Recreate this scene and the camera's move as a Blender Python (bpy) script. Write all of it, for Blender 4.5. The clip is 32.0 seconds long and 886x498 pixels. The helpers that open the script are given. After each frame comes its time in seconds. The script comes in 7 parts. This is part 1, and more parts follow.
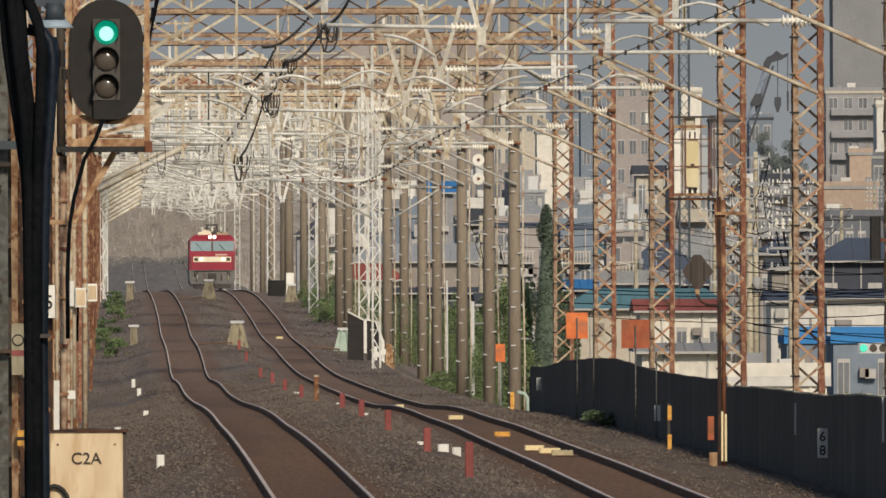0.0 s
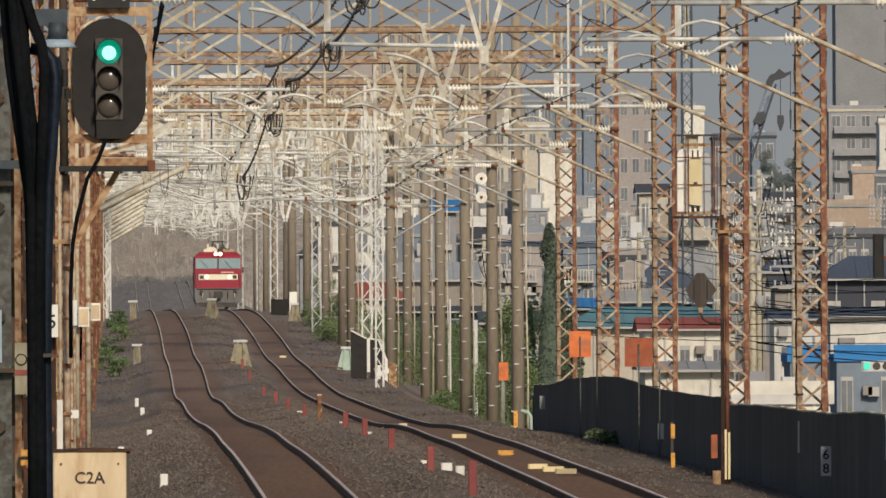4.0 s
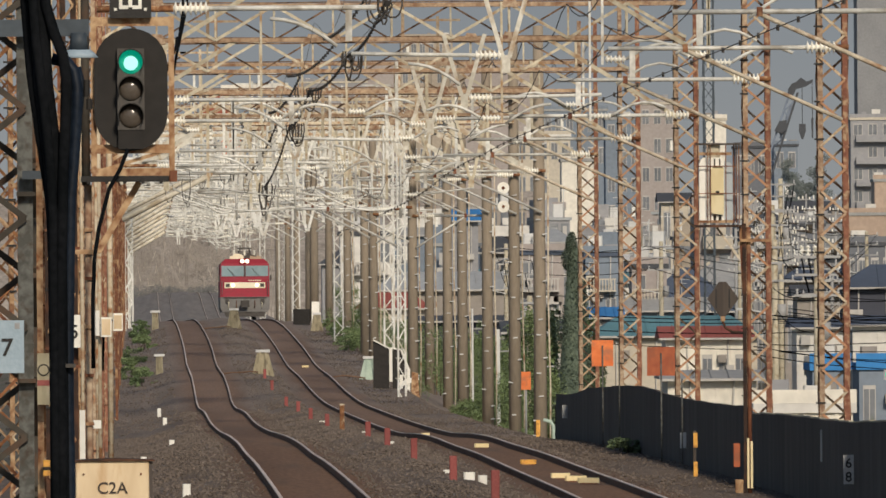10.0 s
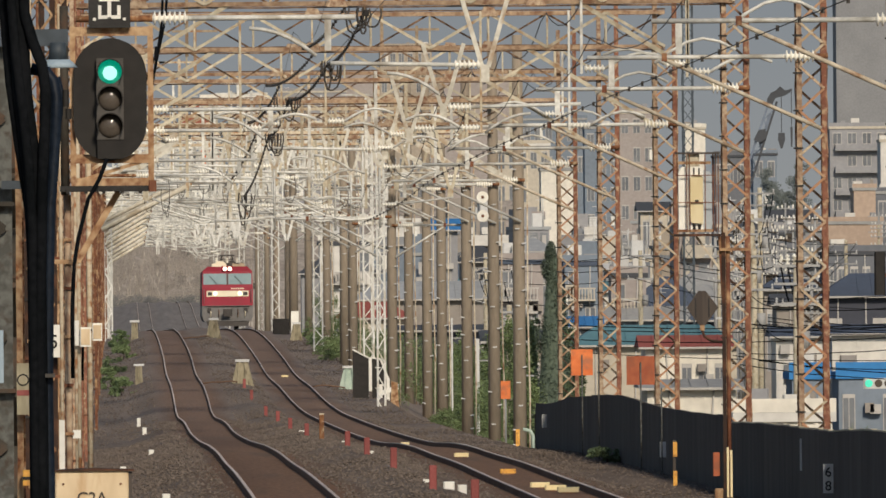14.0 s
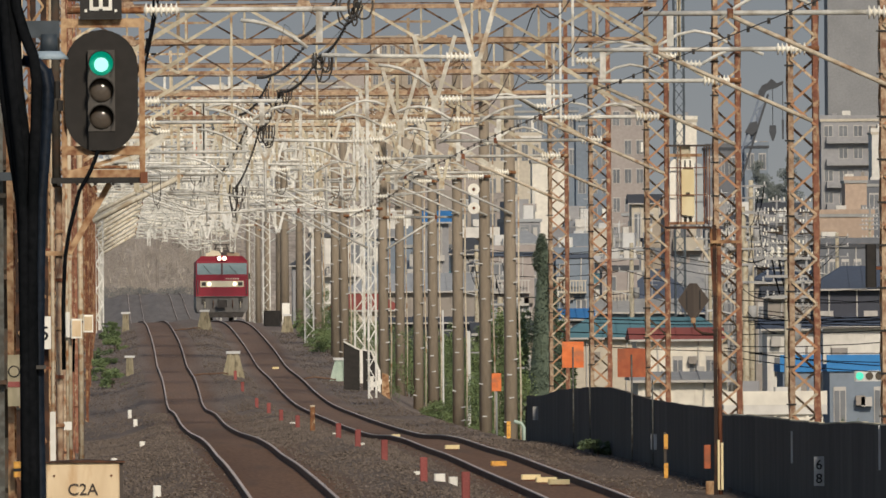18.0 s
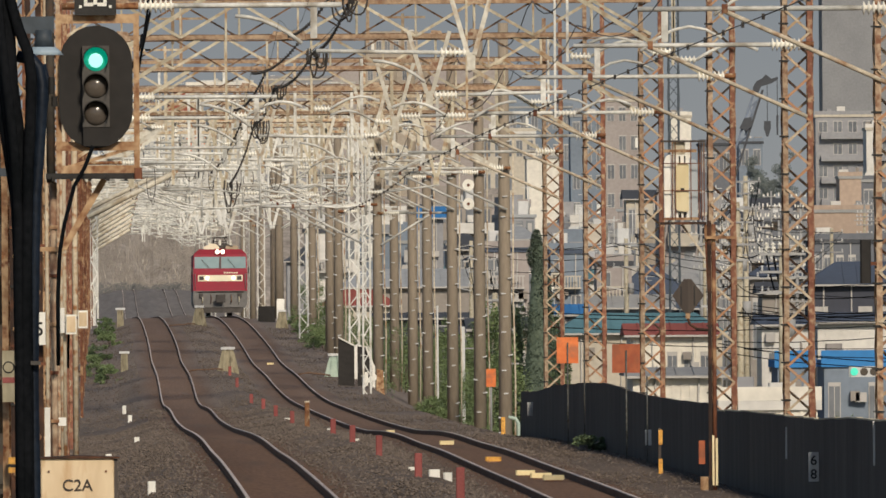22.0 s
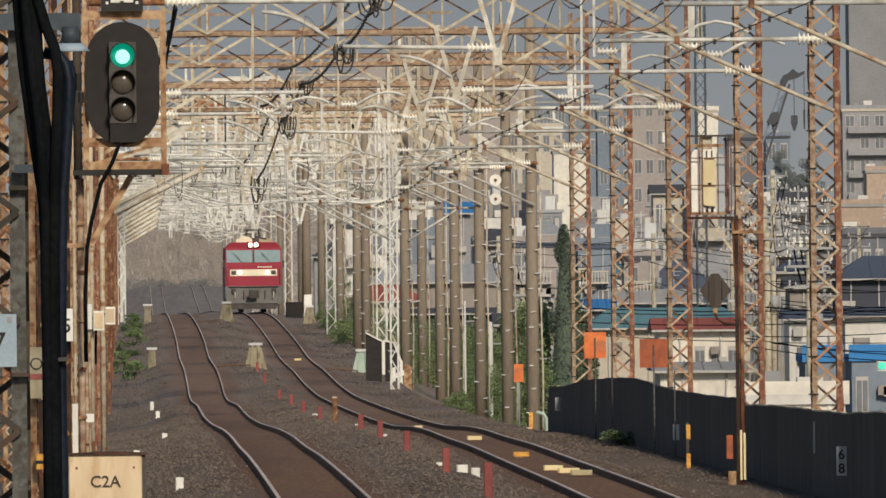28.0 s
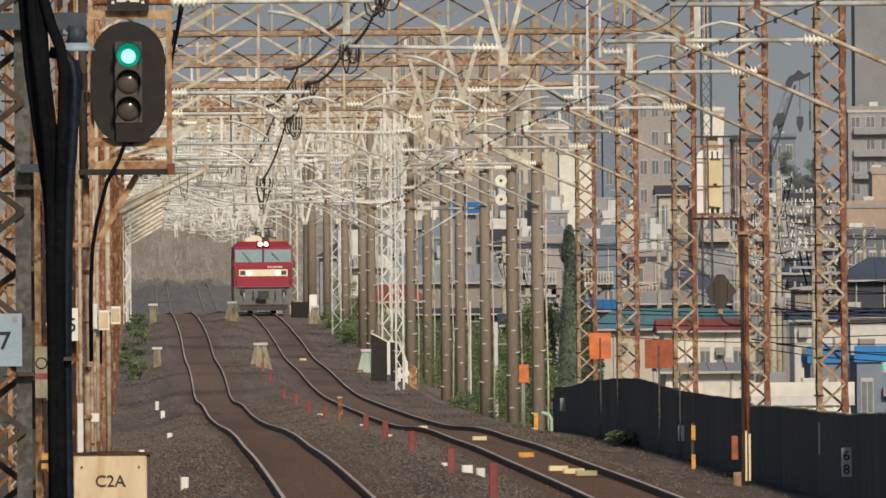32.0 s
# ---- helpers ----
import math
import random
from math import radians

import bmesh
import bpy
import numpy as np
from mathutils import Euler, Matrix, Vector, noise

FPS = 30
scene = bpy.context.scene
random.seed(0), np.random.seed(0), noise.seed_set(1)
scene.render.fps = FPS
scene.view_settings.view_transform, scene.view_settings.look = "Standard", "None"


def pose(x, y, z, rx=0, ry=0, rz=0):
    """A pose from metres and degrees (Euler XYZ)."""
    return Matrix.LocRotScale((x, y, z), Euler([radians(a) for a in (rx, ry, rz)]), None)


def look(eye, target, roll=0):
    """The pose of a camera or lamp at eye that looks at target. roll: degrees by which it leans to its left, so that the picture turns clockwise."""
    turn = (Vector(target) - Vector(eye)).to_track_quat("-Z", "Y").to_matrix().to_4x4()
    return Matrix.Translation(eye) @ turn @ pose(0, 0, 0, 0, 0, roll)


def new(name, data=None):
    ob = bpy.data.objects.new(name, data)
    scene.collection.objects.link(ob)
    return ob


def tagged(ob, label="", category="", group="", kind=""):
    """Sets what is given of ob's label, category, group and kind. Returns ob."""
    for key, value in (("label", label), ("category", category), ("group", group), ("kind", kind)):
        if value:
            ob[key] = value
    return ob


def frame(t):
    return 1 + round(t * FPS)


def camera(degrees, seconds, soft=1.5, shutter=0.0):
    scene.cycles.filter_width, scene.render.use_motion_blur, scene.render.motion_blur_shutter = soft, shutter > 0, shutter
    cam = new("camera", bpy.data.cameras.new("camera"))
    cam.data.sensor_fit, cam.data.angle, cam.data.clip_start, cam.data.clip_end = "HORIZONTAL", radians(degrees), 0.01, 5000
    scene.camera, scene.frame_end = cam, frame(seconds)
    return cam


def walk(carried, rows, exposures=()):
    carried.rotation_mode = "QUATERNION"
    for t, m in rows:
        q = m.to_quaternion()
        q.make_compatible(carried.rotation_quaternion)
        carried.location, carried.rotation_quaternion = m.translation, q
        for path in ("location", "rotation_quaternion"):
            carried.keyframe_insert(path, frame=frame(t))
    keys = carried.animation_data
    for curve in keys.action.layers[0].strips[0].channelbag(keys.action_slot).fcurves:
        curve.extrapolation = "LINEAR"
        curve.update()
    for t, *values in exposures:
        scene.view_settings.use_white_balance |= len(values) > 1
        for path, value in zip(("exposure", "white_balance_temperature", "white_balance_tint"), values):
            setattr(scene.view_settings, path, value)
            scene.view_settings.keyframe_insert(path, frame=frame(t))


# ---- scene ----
# ---- camera and its walk: a long lens held at the end of a platform ----
cam = camera(3.0, 32.0, soft=1.6)
EYE = (0.0, 0.0, 2.75)
# seconds, yaw, pitch, roll in degrees
ROWS = [(0, -1.1170, -0.0256, 0.17), (0.5, -1.1207, -0.0166, 0.14), (1, -1.1284, -0.0146, 0.23), (1.5, -1.1043, -0.0077, 0.17), (2, -1.0837, -0.0121, 0.11),
        (2.5, -1.0830, -0.0076, 0.13), (3, -1.0970, 0.0134, 0.24), (3.5, -1.1090, 0.0306, 0.26), (5.5, -1.0968, 0.0429, 0.30), (6, -1.0959, 0.0441, 0.20),
        (6.5, -1.0881, 0.0408, 0.31), (7, -1.0866, 0.0374, 0.26), (7.5, -1.0754, 0.0337, 0.37), (8, -1.0576, 0.0429, 0.44), (8.5, -1.0617, 0.0485, 0.30),
        (9, -1.0503, 0.0746, 0.40), (9.5, -1.0429, 0.0860, 0.33), (10, -1.0316, 0.0702, 0.40), (10.5, -1.0152, 0.0583, 0.49), (11, -1.0191, 0.0614, 0.46),
        (11.5, -1.0525, 0.0728, 0.32), (12, -1.0810, 0.0976, 0.34), (12.5, -1.0981, 0.1094, 0.36), (13, -1.0923, 0.0962, 0.30), (13.5, -1.1046, 0.1006, 0.47),
        (15.5, -1.0938, 0.1023, 0.47), (16, -1.0774, 0.0610, 0.45), (16.5, -1.0804, 0.0589, 0.44), (17, -1.1034, 0.0803, 0.44), (17.5, -1.1168, 0.0770, 0.43),
        (18, -1.1316, 0.0746, 0.40), (18.5, -1.1532, 0.0749, 0.42), (19, -1.1671, 0.0829, 0.40), (19.5, -1.1755, 0.0940, 0.34), (20, -1.1703, 0.1122, 0.38),
        (20.5, -1.1659, 0.1097, 0.40), (21, -1.1675, 0.0921, 0.40), (21.5, -1.1631, 0.0728, 0.46), (22, -1.1500, 0.0599, 0.41), (22.5, -1.1293, 0.0591, 0.45),
        (23, -1.1374, 0.0607, 0.38), (23.5, -1.1523, 0.0612, 0.34), (24, -1.1542, 0.0528, 0.37), (24.5, -1.1401, 0.0497, 0.29), (25, -1.1169, 0.0522, 0.33),
        (25.5, -1.0969, 0.0396, 0.35), (27.5, -1.0884, 0.0502, 0.46), (28, -1.0575, 0.0448, 0.57), (28.5, -1.0392, 0.0516, 0.51), (29, -1.0508, 0.0588, 0.44),
        (29.5, -1.0376, 0.0599, 0.56), (30, -1.0351, 0.0658, 0.47), (30.5, -1.0475, 0.0654, 0.56), (31, -1.0345, 0.0502, 0.47), (31.5, -1.0274, 0.0388, 0.43),
        (32, -1.0392, 0.0459, 0.45)]
walk(cam, [(t, pose(*EYE, 90 + pitch, roll, yaw)) for t, yaw, pitch, roll in ROWS],
     exposures=[(0, -0.17), (32, -0.17)])

# ---- world, sun ----
SUN_EL, SUN_AZ = radians(31), radians(168)      # azimuth from the line's direction, clockwise
world = bpy.data.worlds.new("sky")
scene.world = world
world.use_nodes = True
wn = world.node_tree.nodes
sky = wn.new("ShaderNodeTexSky")
sky.sky_type, sky.sun_disc = "NISHITA", False
sky.sun_elevation, sky.sun_rotation = SUN_EL, SUN_AZ
sky.dust_density, sky.air_density, sky.ozone_density = 0.6, 1.0, 2.0
world.node_tree.links.new(sky.outputs[0], wn["Background"].inputs[0])
wn["Background"].inputs[1].default_value = 0.075
sun = new("sun", bpy.data.lights.new("sun", "SUN"))
sun.data.energy, sun.data.angle, sun.data.color = 3.45, radians(8.0), (1.0, 0.87, 0.7)
to_sun = Vector((math.sin(SUN_AZ) * math.cos(SUN_EL), math.cos(SUN_AZ) * math.cos(SUN_EL), math.sin(SUN_EL)))
sun.matrix_world = look((0, 0, 60), Vector((0, 0, 60)) - to_sun)


# ---- materials ----
def mat(name, a, b, rough=0.7, metal=0.0, fine=40.0, coarse=3.0, bump=0.15, c=None, stretch=(1, 1, 1), emit=None, contrast=0.25, spread=0.12, gloss=0.4, island=False, swap=None):
    """Two colours mixed by coarse and fine noise; c: a third, in sparse blotches."""
    m = bpy.data.materials.new(name)
    m.use_nodes = True
    nt = m.node_tree
    n, l = nt.nodes, nt.links
    bsdf = n["Principled BSDF"]
    bsdf.inputs["Metallic"].default_value = metal
    bsdf.inputs["Specular IOR Level"].default_value = gloss
    geo = n.new("ShaderNodeNewGeometry")
    mp = n.new("ShaderNodeMapping")
    mp.inputs["Scale"].default_value = stretch
    l.new(geo.outputs["Position"], mp.inputs[0])

    def tex(scale, detail):
        t = n.new("ShaderNodeTexNoise")
        t.inputs["Scale"].default_value, t.inputs["Detail"].default_value = scale, detail
        l.new(mp.outputs[0], t.inputs[0])
        return t

    def ramp(src, lo, hi):
        r = n.new("ShaderNodeMapRange")
        r.inputs[1].default_value, r.inputs[2].default_value = lo, hi
        l.new(src, r.inputs[0])
        return r.outputs[0]

    def mix(fac, x, y):
        q = n.new("ShaderNodeMix")
        q.data_type = "RGBA"
        l.new(fac, q.inputs[0])
        for k, v in ((6, x), (7, y)):
            if isinstance(v, tuple):
                q.inputs[k].default_value = (*v, 1)
            else:
                l.new(v, q.inputs[k])
        return q.outputs[2]

    big, small = tex(coarse, 3.0), tex(fine, 2.0)
    half = n.new("ShaderNodeMath")
    half.operation = "ADD"
    l.new(big.outputs[0], half.inputs[0])
    l.new(small.outputs[0], half.inputs[1])
    f1 = ramp(half.outputs[0], 1.0 - contrast, 1.0 + contrast)
    col = mix(f1, a, b)
    if c:
        blot = tex(coarse * 1.7 + 0.31, 4.0)
        col = mix(ramp(blot.outputs[0], 0.52, 0.68), col, c)
    info = n.new("ShaderNodeObjectInfo")
    if swap:
        col = mix(ramp(info.outputs["Random"], 0.35, 0.7), col, swap)
    hsv = n.new("ShaderNodeHueSaturation")
    val = n.new("ShaderNodeMapRange")
    val.inputs[3].default_value, val.inputs[4].default_value = 1 - spread, 1 + spread
    l.new(geo.outputs["Random Per Island"] if island else info.outputs["Random"], val.inputs[0])
    l.new(val.outputs[0], hsv.inputs["Value"])
    l.new(col, hsv.inputs["Color"])
    l.new(hsv.outputs[0], bsdf.inputs["Base Color"])
    rr = n.new("ShaderNodeMapRange")
    rr.inputs[3].default_value, rr.inputs[4].default_value = max(rough - 0.12, 0.04), min(rough + 0.12, 1)
    l.new(small.outputs[0], rr.inputs[0])
    l.new(rr.outputs[0], bsdf.inputs["Roughness"])
    if bump:
        bp = n.new("ShaderNodeBump")
        bp.inputs["Strength"].default_value, bp.inputs["Distance"].default_value = bump, 0.02
        l.new(small.outputs[0], bp.inputs["Height"])
        l.new(bp.outputs[0], bsdf.inputs["Normal"])
    if emit:
        bsdf.inputs["Emission Color"].default_value = (*emit[:3], 1)
        bsdf.inputs["Emission Strength"].default_value = emit[3]
    return m


STONES = mat("ballast_stones", (0.095, 0.075, 0.06), (0.205, 0.163, 0.132), 0.95, fine=18, coarse=1.6, bump=0.3, c=(0.1, 0.077, 0.06), contrast=0.3, spread=0.22, island=True)


def bed_material():
    """Grey-brown ballast, stained rust-brown along both tracks, with soft uneven edges; stains run along the line.
    Paler colours farther off stand in for haze.
    """
    m = bpy.data.materials.new("ballast")
    m.use_nodes = True
    n, l = m.node_tree.nodes, m.node_tree.links
    bsdf = n["Principled BSDF"]
    bsdf.inputs["Specular IOR Level"].default_value = 0.2
    bsdf.inputs["Roughness"].default_value = 0.95
    geo = n.new("ShaderNodeNewGeometry")

    def tex(scale, detail, along):
        mp, t = n.new("ShaderNodeMapping"), n.new("ShaderNodeTexNoise")
        mp.inputs["Scale"].default_value = (1, along, 1)
        l.new(geo.outputs["Position"], mp.inputs[0])
        t.inputs["Scale"].default_value, t.inputs["Detail"].default_value = scale, detail
        l.new(mp.outputs[0], t.inputs[0])
        return t.outputs[0]

    def calc(op, x, y=0.0):
        q = n.new("ShaderNodeMath")
        q.operation = op
        for k, v in ((0, x), (1, y)):
            if isinstance(v, float):
                q.inputs[k].default_value = v
            else:
                l.new(v, q.inputs[k])
        return q.outputs[0]

    def ramp(src, lo, hi):
        r = n.new("ShaderNodeMapRange")
        r.inputs[1].default_value, r.inputs[2].default_value = lo, hi
        l.new(src, r.inputs[0])
        return r.outputs[0]

    def mix(fac, x, y):
        q = n.new("ShaderNodeMix")
        q.data_type = "RGBA"
        l.new(fac, q.inputs[0])
        for k, v in ((6, x), (7, y)):
            if isinstance(v, tuple):
                q.inputs[k].default_value = (*v, 1)
            else:
                l.new(v, q.inputs[k])
        return q.outputs[2]

    sep = n.new("ShaderNodeSeparateXYZ")
    l.new(geo.outputs["Position"], sep.inputs[0])
    near = calc("MINIMUM", calc("ABSOLUTE", calc("SUBTRACT", sep.outputs[0], 2.265)), calc("ABSOLUTE", calc("SUBTRACT", sep.outputs[0], 6.065)))
    patch, grain, streak = tex(1.6, 4.0, 0.03), tex(16.0, 3.0, 0.06), tex(0.5, 3.0, 0.02)
    edge = calc("ADD", near, calc("MULTIPLY", calc("SUBTRACT", patch, 0.5), 0.9))
    stone = mix(ramp(calc("ADD", grain, patch), 0.7, 1.3), (0.075, 0.057, 0.044), (0.195, 0.148, 0.113))
    stone = mix(ramp(streak, 0.5, 0.66), stone, (0.118, 0.085, 0.06))
    rust = mix(ramp(calc("ADD", grain, streak), 0.7, 1.3), (0.105, 0.059, 0.036), (0.215, 0.125, 0.076))
    rust = mix(ramp(patch, 0.55, 0.72), rust, (0.12, 0.08, 0.056))
    # paler mixes by distance paint haze over the stone and rust
    hazed_stone = mix(ramp(calc("ADD", grain, patch), 0.7, 1.3), (0.16, 0.128, 0.105), (0.265, 0.215, 0.178))
    hazed_rust = mix(ramp(calc("ADD", grain, streak), 0.7, 1.3), (0.15, 0.098, 0.07), (0.25, 0.17, 0.125))
    far_haze = mix(ramp(calc("ADD", grain, patch), 0.7, 1.3), (0.17, 0.152, 0.138), (0.26, 0.235, 0.215))
    l.new(mix(ramp(sep.outputs[1], 820.0, 1150.0), mix(ramp(edge, 1.25, 0.62), mix(ramp(sep.outputs[1], 230.0, 620.0), stone, hazed_stone), mix(ramp(sep.outputs[1], 230.0, 620.0), rust, hazed_rust)), far_haze), bsdf.inputs["Base Color"])
    bp = n.new("ShaderNodeBump")
    bp.inputs["Strength"].default_value, bp.inputs["Distance"].default_value = 0.5, 0.03
    l.new(tex(22.0, 2.0, 0.5), bp.inputs["Height"])
    l.new(bp.outputs[0], bsdf.inputs["Normal"])
    return m


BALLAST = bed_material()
SOIL = mat("soil", (0.09, 0.075, 0.055), (0.15, 0.125, 0.09), 0.95, fine=6, coarse=0.1, bump=0.5, c=(0.06, 0.08, 0.035))
RAIL_HEAD = mat("rail_head", (0.5, 0.41, 0.35), (0.66, 0.56, 0.49), 0.6, 0.0, gloss=0.25, fine=20, coarse=0.3, bump=0.02)
RAIL_WEB = mat("rail_web", (0.12, 0.072, 0.05), (0.2, 0.125, 0.085), 0.9, gloss=0.1, fine=20, coarse=1, bump=0.2)
RUST = mat("rusted_steel", (0.11, 0.036, 0.016), (0.3, 0.14, 0.06), 0.85, fine=11, coarse=5, c=(0.56, 0.43, 0.27), bump=0.3, spread=0.2)
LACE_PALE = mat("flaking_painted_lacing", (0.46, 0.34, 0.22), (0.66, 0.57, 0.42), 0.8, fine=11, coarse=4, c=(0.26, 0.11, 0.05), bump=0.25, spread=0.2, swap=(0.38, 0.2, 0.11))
LACE_SHADED = mat("shaded_rust_red_lacing", (0.25, 0.13, 0.08), (0.43, 0.27, 0.175), 0.85, fine=11, coarse=4, c=(0.46, 0.36, 0.24), bump=0.25, spread=0.2, swap=(0.38, 0.275, 0.175))
GANTRY_TAN = mat("tan_weathered_steel", (0.25, 0.16, 0.098), (0.46, 0.33, 0.215), 0.8, fine=10, coarse=3, c=(0.2, 0.105, 0.058), bump=0.2, spread=0.18)
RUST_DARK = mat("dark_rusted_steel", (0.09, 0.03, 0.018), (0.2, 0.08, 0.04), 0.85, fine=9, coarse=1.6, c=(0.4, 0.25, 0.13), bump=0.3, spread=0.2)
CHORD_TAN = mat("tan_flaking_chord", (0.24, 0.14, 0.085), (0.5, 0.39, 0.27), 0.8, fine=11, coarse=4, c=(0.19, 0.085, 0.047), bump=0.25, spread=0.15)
RUST_BLACK = mat("blackened_rusted_steel", (0.022, 0.014, 0.011), (0.055, 0.028, 0.018), 0.85, fine=9, coarse=1.6, c=(0.12, 0.05, 0.025), bump=0.3)
RUST_LIGHT = mat("rust_stained_paint", (0.48, 0.37, 0.24), (0.64, 0.56, 0.42), 0.75, fine=11, coarse=4, c=(0.34, 0.15, 0.06), bump=0.2, spread=0.15)
SILVER = mat("weathered_silver_paint", (0.52, 0.515, 0.47), (0.74, 0.73, 0.68), 0.55, 0.1, fine=9, coarse=1.2, c=(0.34, 0.31, 0.26), bump=0.1, spread=0.22)
BRACE_SHADE = mat("shaded_brown_rusted_steel", (0.1, 0.055, 0.033), (0.23, 0.145, 0.09), 0.85, fine=9, coarse=2, c=(0.3, 0.2, 0.12), bump=0.2, spread=0.2)
BRACE_TAN = mat("grey_tan_weathered_steel", (0.2, 0.15, 0.098), (0.4, 0.325, 0.23), 0.75, fine=8, coarse=1.6, c=(0.26, 0.15, 0.08), bump=0.15, spread=0.2)
V_STEEL = mat("pale_grey_weathered_paint", (0.5, 0.47, 0.39), (0.7, 0.67, 0.58), 0.65, fine=8, coarse=1.6, c=(0.4, 0.3, 0.2), bump=0.1, spread=0.1)
CREAM_STEEL = mat("cream_weathered_steel", (0.4, 0.35, 0.25), (0.6, 0.54, 0.41), 0.7, fine=8, coarse=1.6, c=(0.33, 0.2, 0.1), bump=0.15, spread=0.18)
CREAM_PALE = mat("pale_cream_weathered_paint", (0.56, 0.5, 0.39), (0.73, 0.68, 0.56), 0.7, fine=8, coarse=1.6, c=(0.45, 0.37, 0.26), bump=0.1, spread=0.12)
WHITE_STEEL = mat("white_painted_steel", (0.66, 0.66, 0.62), (0.8, 0.79, 0.74), 0.6, fine=9, coarse=1.0, c=(0.55, 0.5, 0.4), bump=0.08)
CONCRETE = mat("pole_concrete", (0.22, 0.18, 0.133), (0.32, 0.268, 0.205), 0.9, fine=12, coarse=0.9, bump=0.2, stretch=(1, 1, 0.25), contrast=0.35)
PALE_CONCRETE = mat("pale_concrete", (0.42, 0.38, 0.28), (0.56, 0.5, 0.38), 0.9, fine=14, coarse=2, bump=0.2, c=(0.3, 0.24, 0.16))
STAINED_CONCRETE = mat("stained_concrete", (0.27, 0.24, 0.16), (0.42, 0.37, 0.26), 0.9, fine=14, coarse=3, bump=0.2, c=(0.16, 0.13, 0.085), stretch=(1, 1, 0.4))
GREEN_CONCRETE = mat("green_painted_concrete", (0.35, 0.45, 0.38), (0.46, 0.55, 0.47), 0.85, fine=14, coarse=2)
RUST_TAN = mat("tan_rusted_paint", (0.24, 0.115, 0.05), (0.5, 0.345, 0.2), 0.8, fine=11, coarse=5, c=(0.17, 0.065, 0.03), bump=0.25, spread=0.15)
RUST_SHADE_SIDE = mat("shaded_maroon_rusted_steel", (0.17, 0.063, 0.04), (0.29, 0.13, 0.08), 0.85, fine=11, coarse=5, c=(0.42, 0.29, 0.18), bump=0.25, spread=0.15)
MAST_GREY = mat("grey_green_weathered_steel", (0.045, 0.039, 0.032), (0.08, 0.071, 0.058), 0.8, gloss=0.15, fine=10, coarse=2, c=(0.1, 0.06, 0.04))
PORCELAIN = mat("white_porcelain", (0.78, 0.75, 0.66), (0.86, 0.84, 0.76), 0.25, fine=9, coarse=3, bump=0.0)
CABLE = mat("black_cable", (0.004, 0.005, 0.006), (0.01, 0.011, 0.013), 0.85, gloss=0.04, fine=30, coarse=3)
WIRE = mat("dark_copper_wire", (0.045, 0.04, 0.036), (0.08, 0.07, 0.06), 0.6, 0.3)
BLUE_STEEL = mat("blue_grey_steel", (0.04, 0.053, 0.066), (0.068, 0.087, 0.105), 0.6, fine=12, coarse=2)
SIGNAL_BLACK = mat("signal_black", (0.02, 0.018, 0.0165), (0.031, 0.028, 0.0255), 0.7, gloss=0.25, fine=8, coarse=2)
SIGNAL_GREY = mat("signal_grey", (0.05, 0.045, 0.039), (0.07, 0.063, 0.055), 0.6)
LENS_OFF = mat("dark_lens", (0.085, 0.07, 0.058), (0.1, 0.085, 0.07), 0.16, bump=0)
LENS_GREEN = mat("lit_green_lens", (0.02, 0.22, 0.15), (0.03, 0.26, 0.18), 0.3, bump=0, emit=(0.0, 0.5, 0.3, 0.55))
ROAD_GREEN = mat("lit_road_signal_lens", (0.1, 0.6, 0.45), (0.1, 0.65, 0.5), 0.3, bump=0, emit=(0.0, 0.55, 0.33, 0.55))
LENS_CORE = mat("bright_green_core", (0.1, 0.3, 0.25), (0.12, 0.34, 0.28), 0.3, bump=0, emit=(0.4, 1.0, 0.86, 1.35))
WHITE_PAINT = mat("white_paint", (0.75, 0.73, 0.66), (0.84, 0.82, 0.75), 0.6, fine=8, coarse=2)
CREAM_BOX = mat("cream_painted_box", (0.63, 0.48, 0.3), (0.73, 0.58, 0.38), 0.6, fine=8, coarse=4, c=(0.56, 0.38, 0.21), stretch=(1, 1, 0.3))
INK = mat("black_paint", (0.015, 0.014, 0.013), (0.03, 0.028, 0.026), 0.7)
BLACK_WALL = mat("black_panel", (0.068, 0.057, 0.05), (0.108, 0.092, 0.082), 0.9, gloss=0.15, fine=6, coarse=0.8, stretch=(1, 1, 0.3))
RED_STAKE = mat("faded_red_paint", (0.22, 0.05, 0.045), (0.31, 0.09, 0.08), 0.75)
CREAM_DOOR = mat("yellowed_cream_paint", (0.7, 0.58, 0.33), (0.78, 0.67, 0.42), 0.6, fine=8, coarse=4, stretch=(1, 1, 0.3))
YELLOW = mat("yellow_paint", (0.7, 0.33, 0.05), (0.85, 0.47, 0.1), 0.6, fine=20, coarse=8, c=(0.45, 0.2, 0.05))
ORANGE = mat("orange_paint", (0.62, 0.14, 0.035), (0.76, 0.22, 0.065), 0.65, fine=9, coarse=2.5, c=(0.44, 0.15, 0.07))
ORANGE_DULL = mat("faded_orange_paint", (0.35, 0.085, 0.036), (0.47, 0.135, 0.056), 0.7, fine=9, coarse=2.5, c=(0.3, 0.1, 0.05))
PLANK_TAN = mat("dusty_tan_paint", (0.4, 0.31, 0.2), (0.52, 0.42, 0.29), 0.75, fine=6, coarse=2)
PLANK = mat("pale_yellow_plank", (0.75, 0.6, 0.3), (0.85, 0.72, 0.42), 0.7)
GREY_PLATE = mat("grey_plate", (0.3, 0.3, 0.3), (0.36, 0.36, 0.35), 0.6)
PALE_PLATE = mat("pale_grey_plate", (0.55, 0.55, 0.54), (0.62, 0.62, 0.6), 0.6)
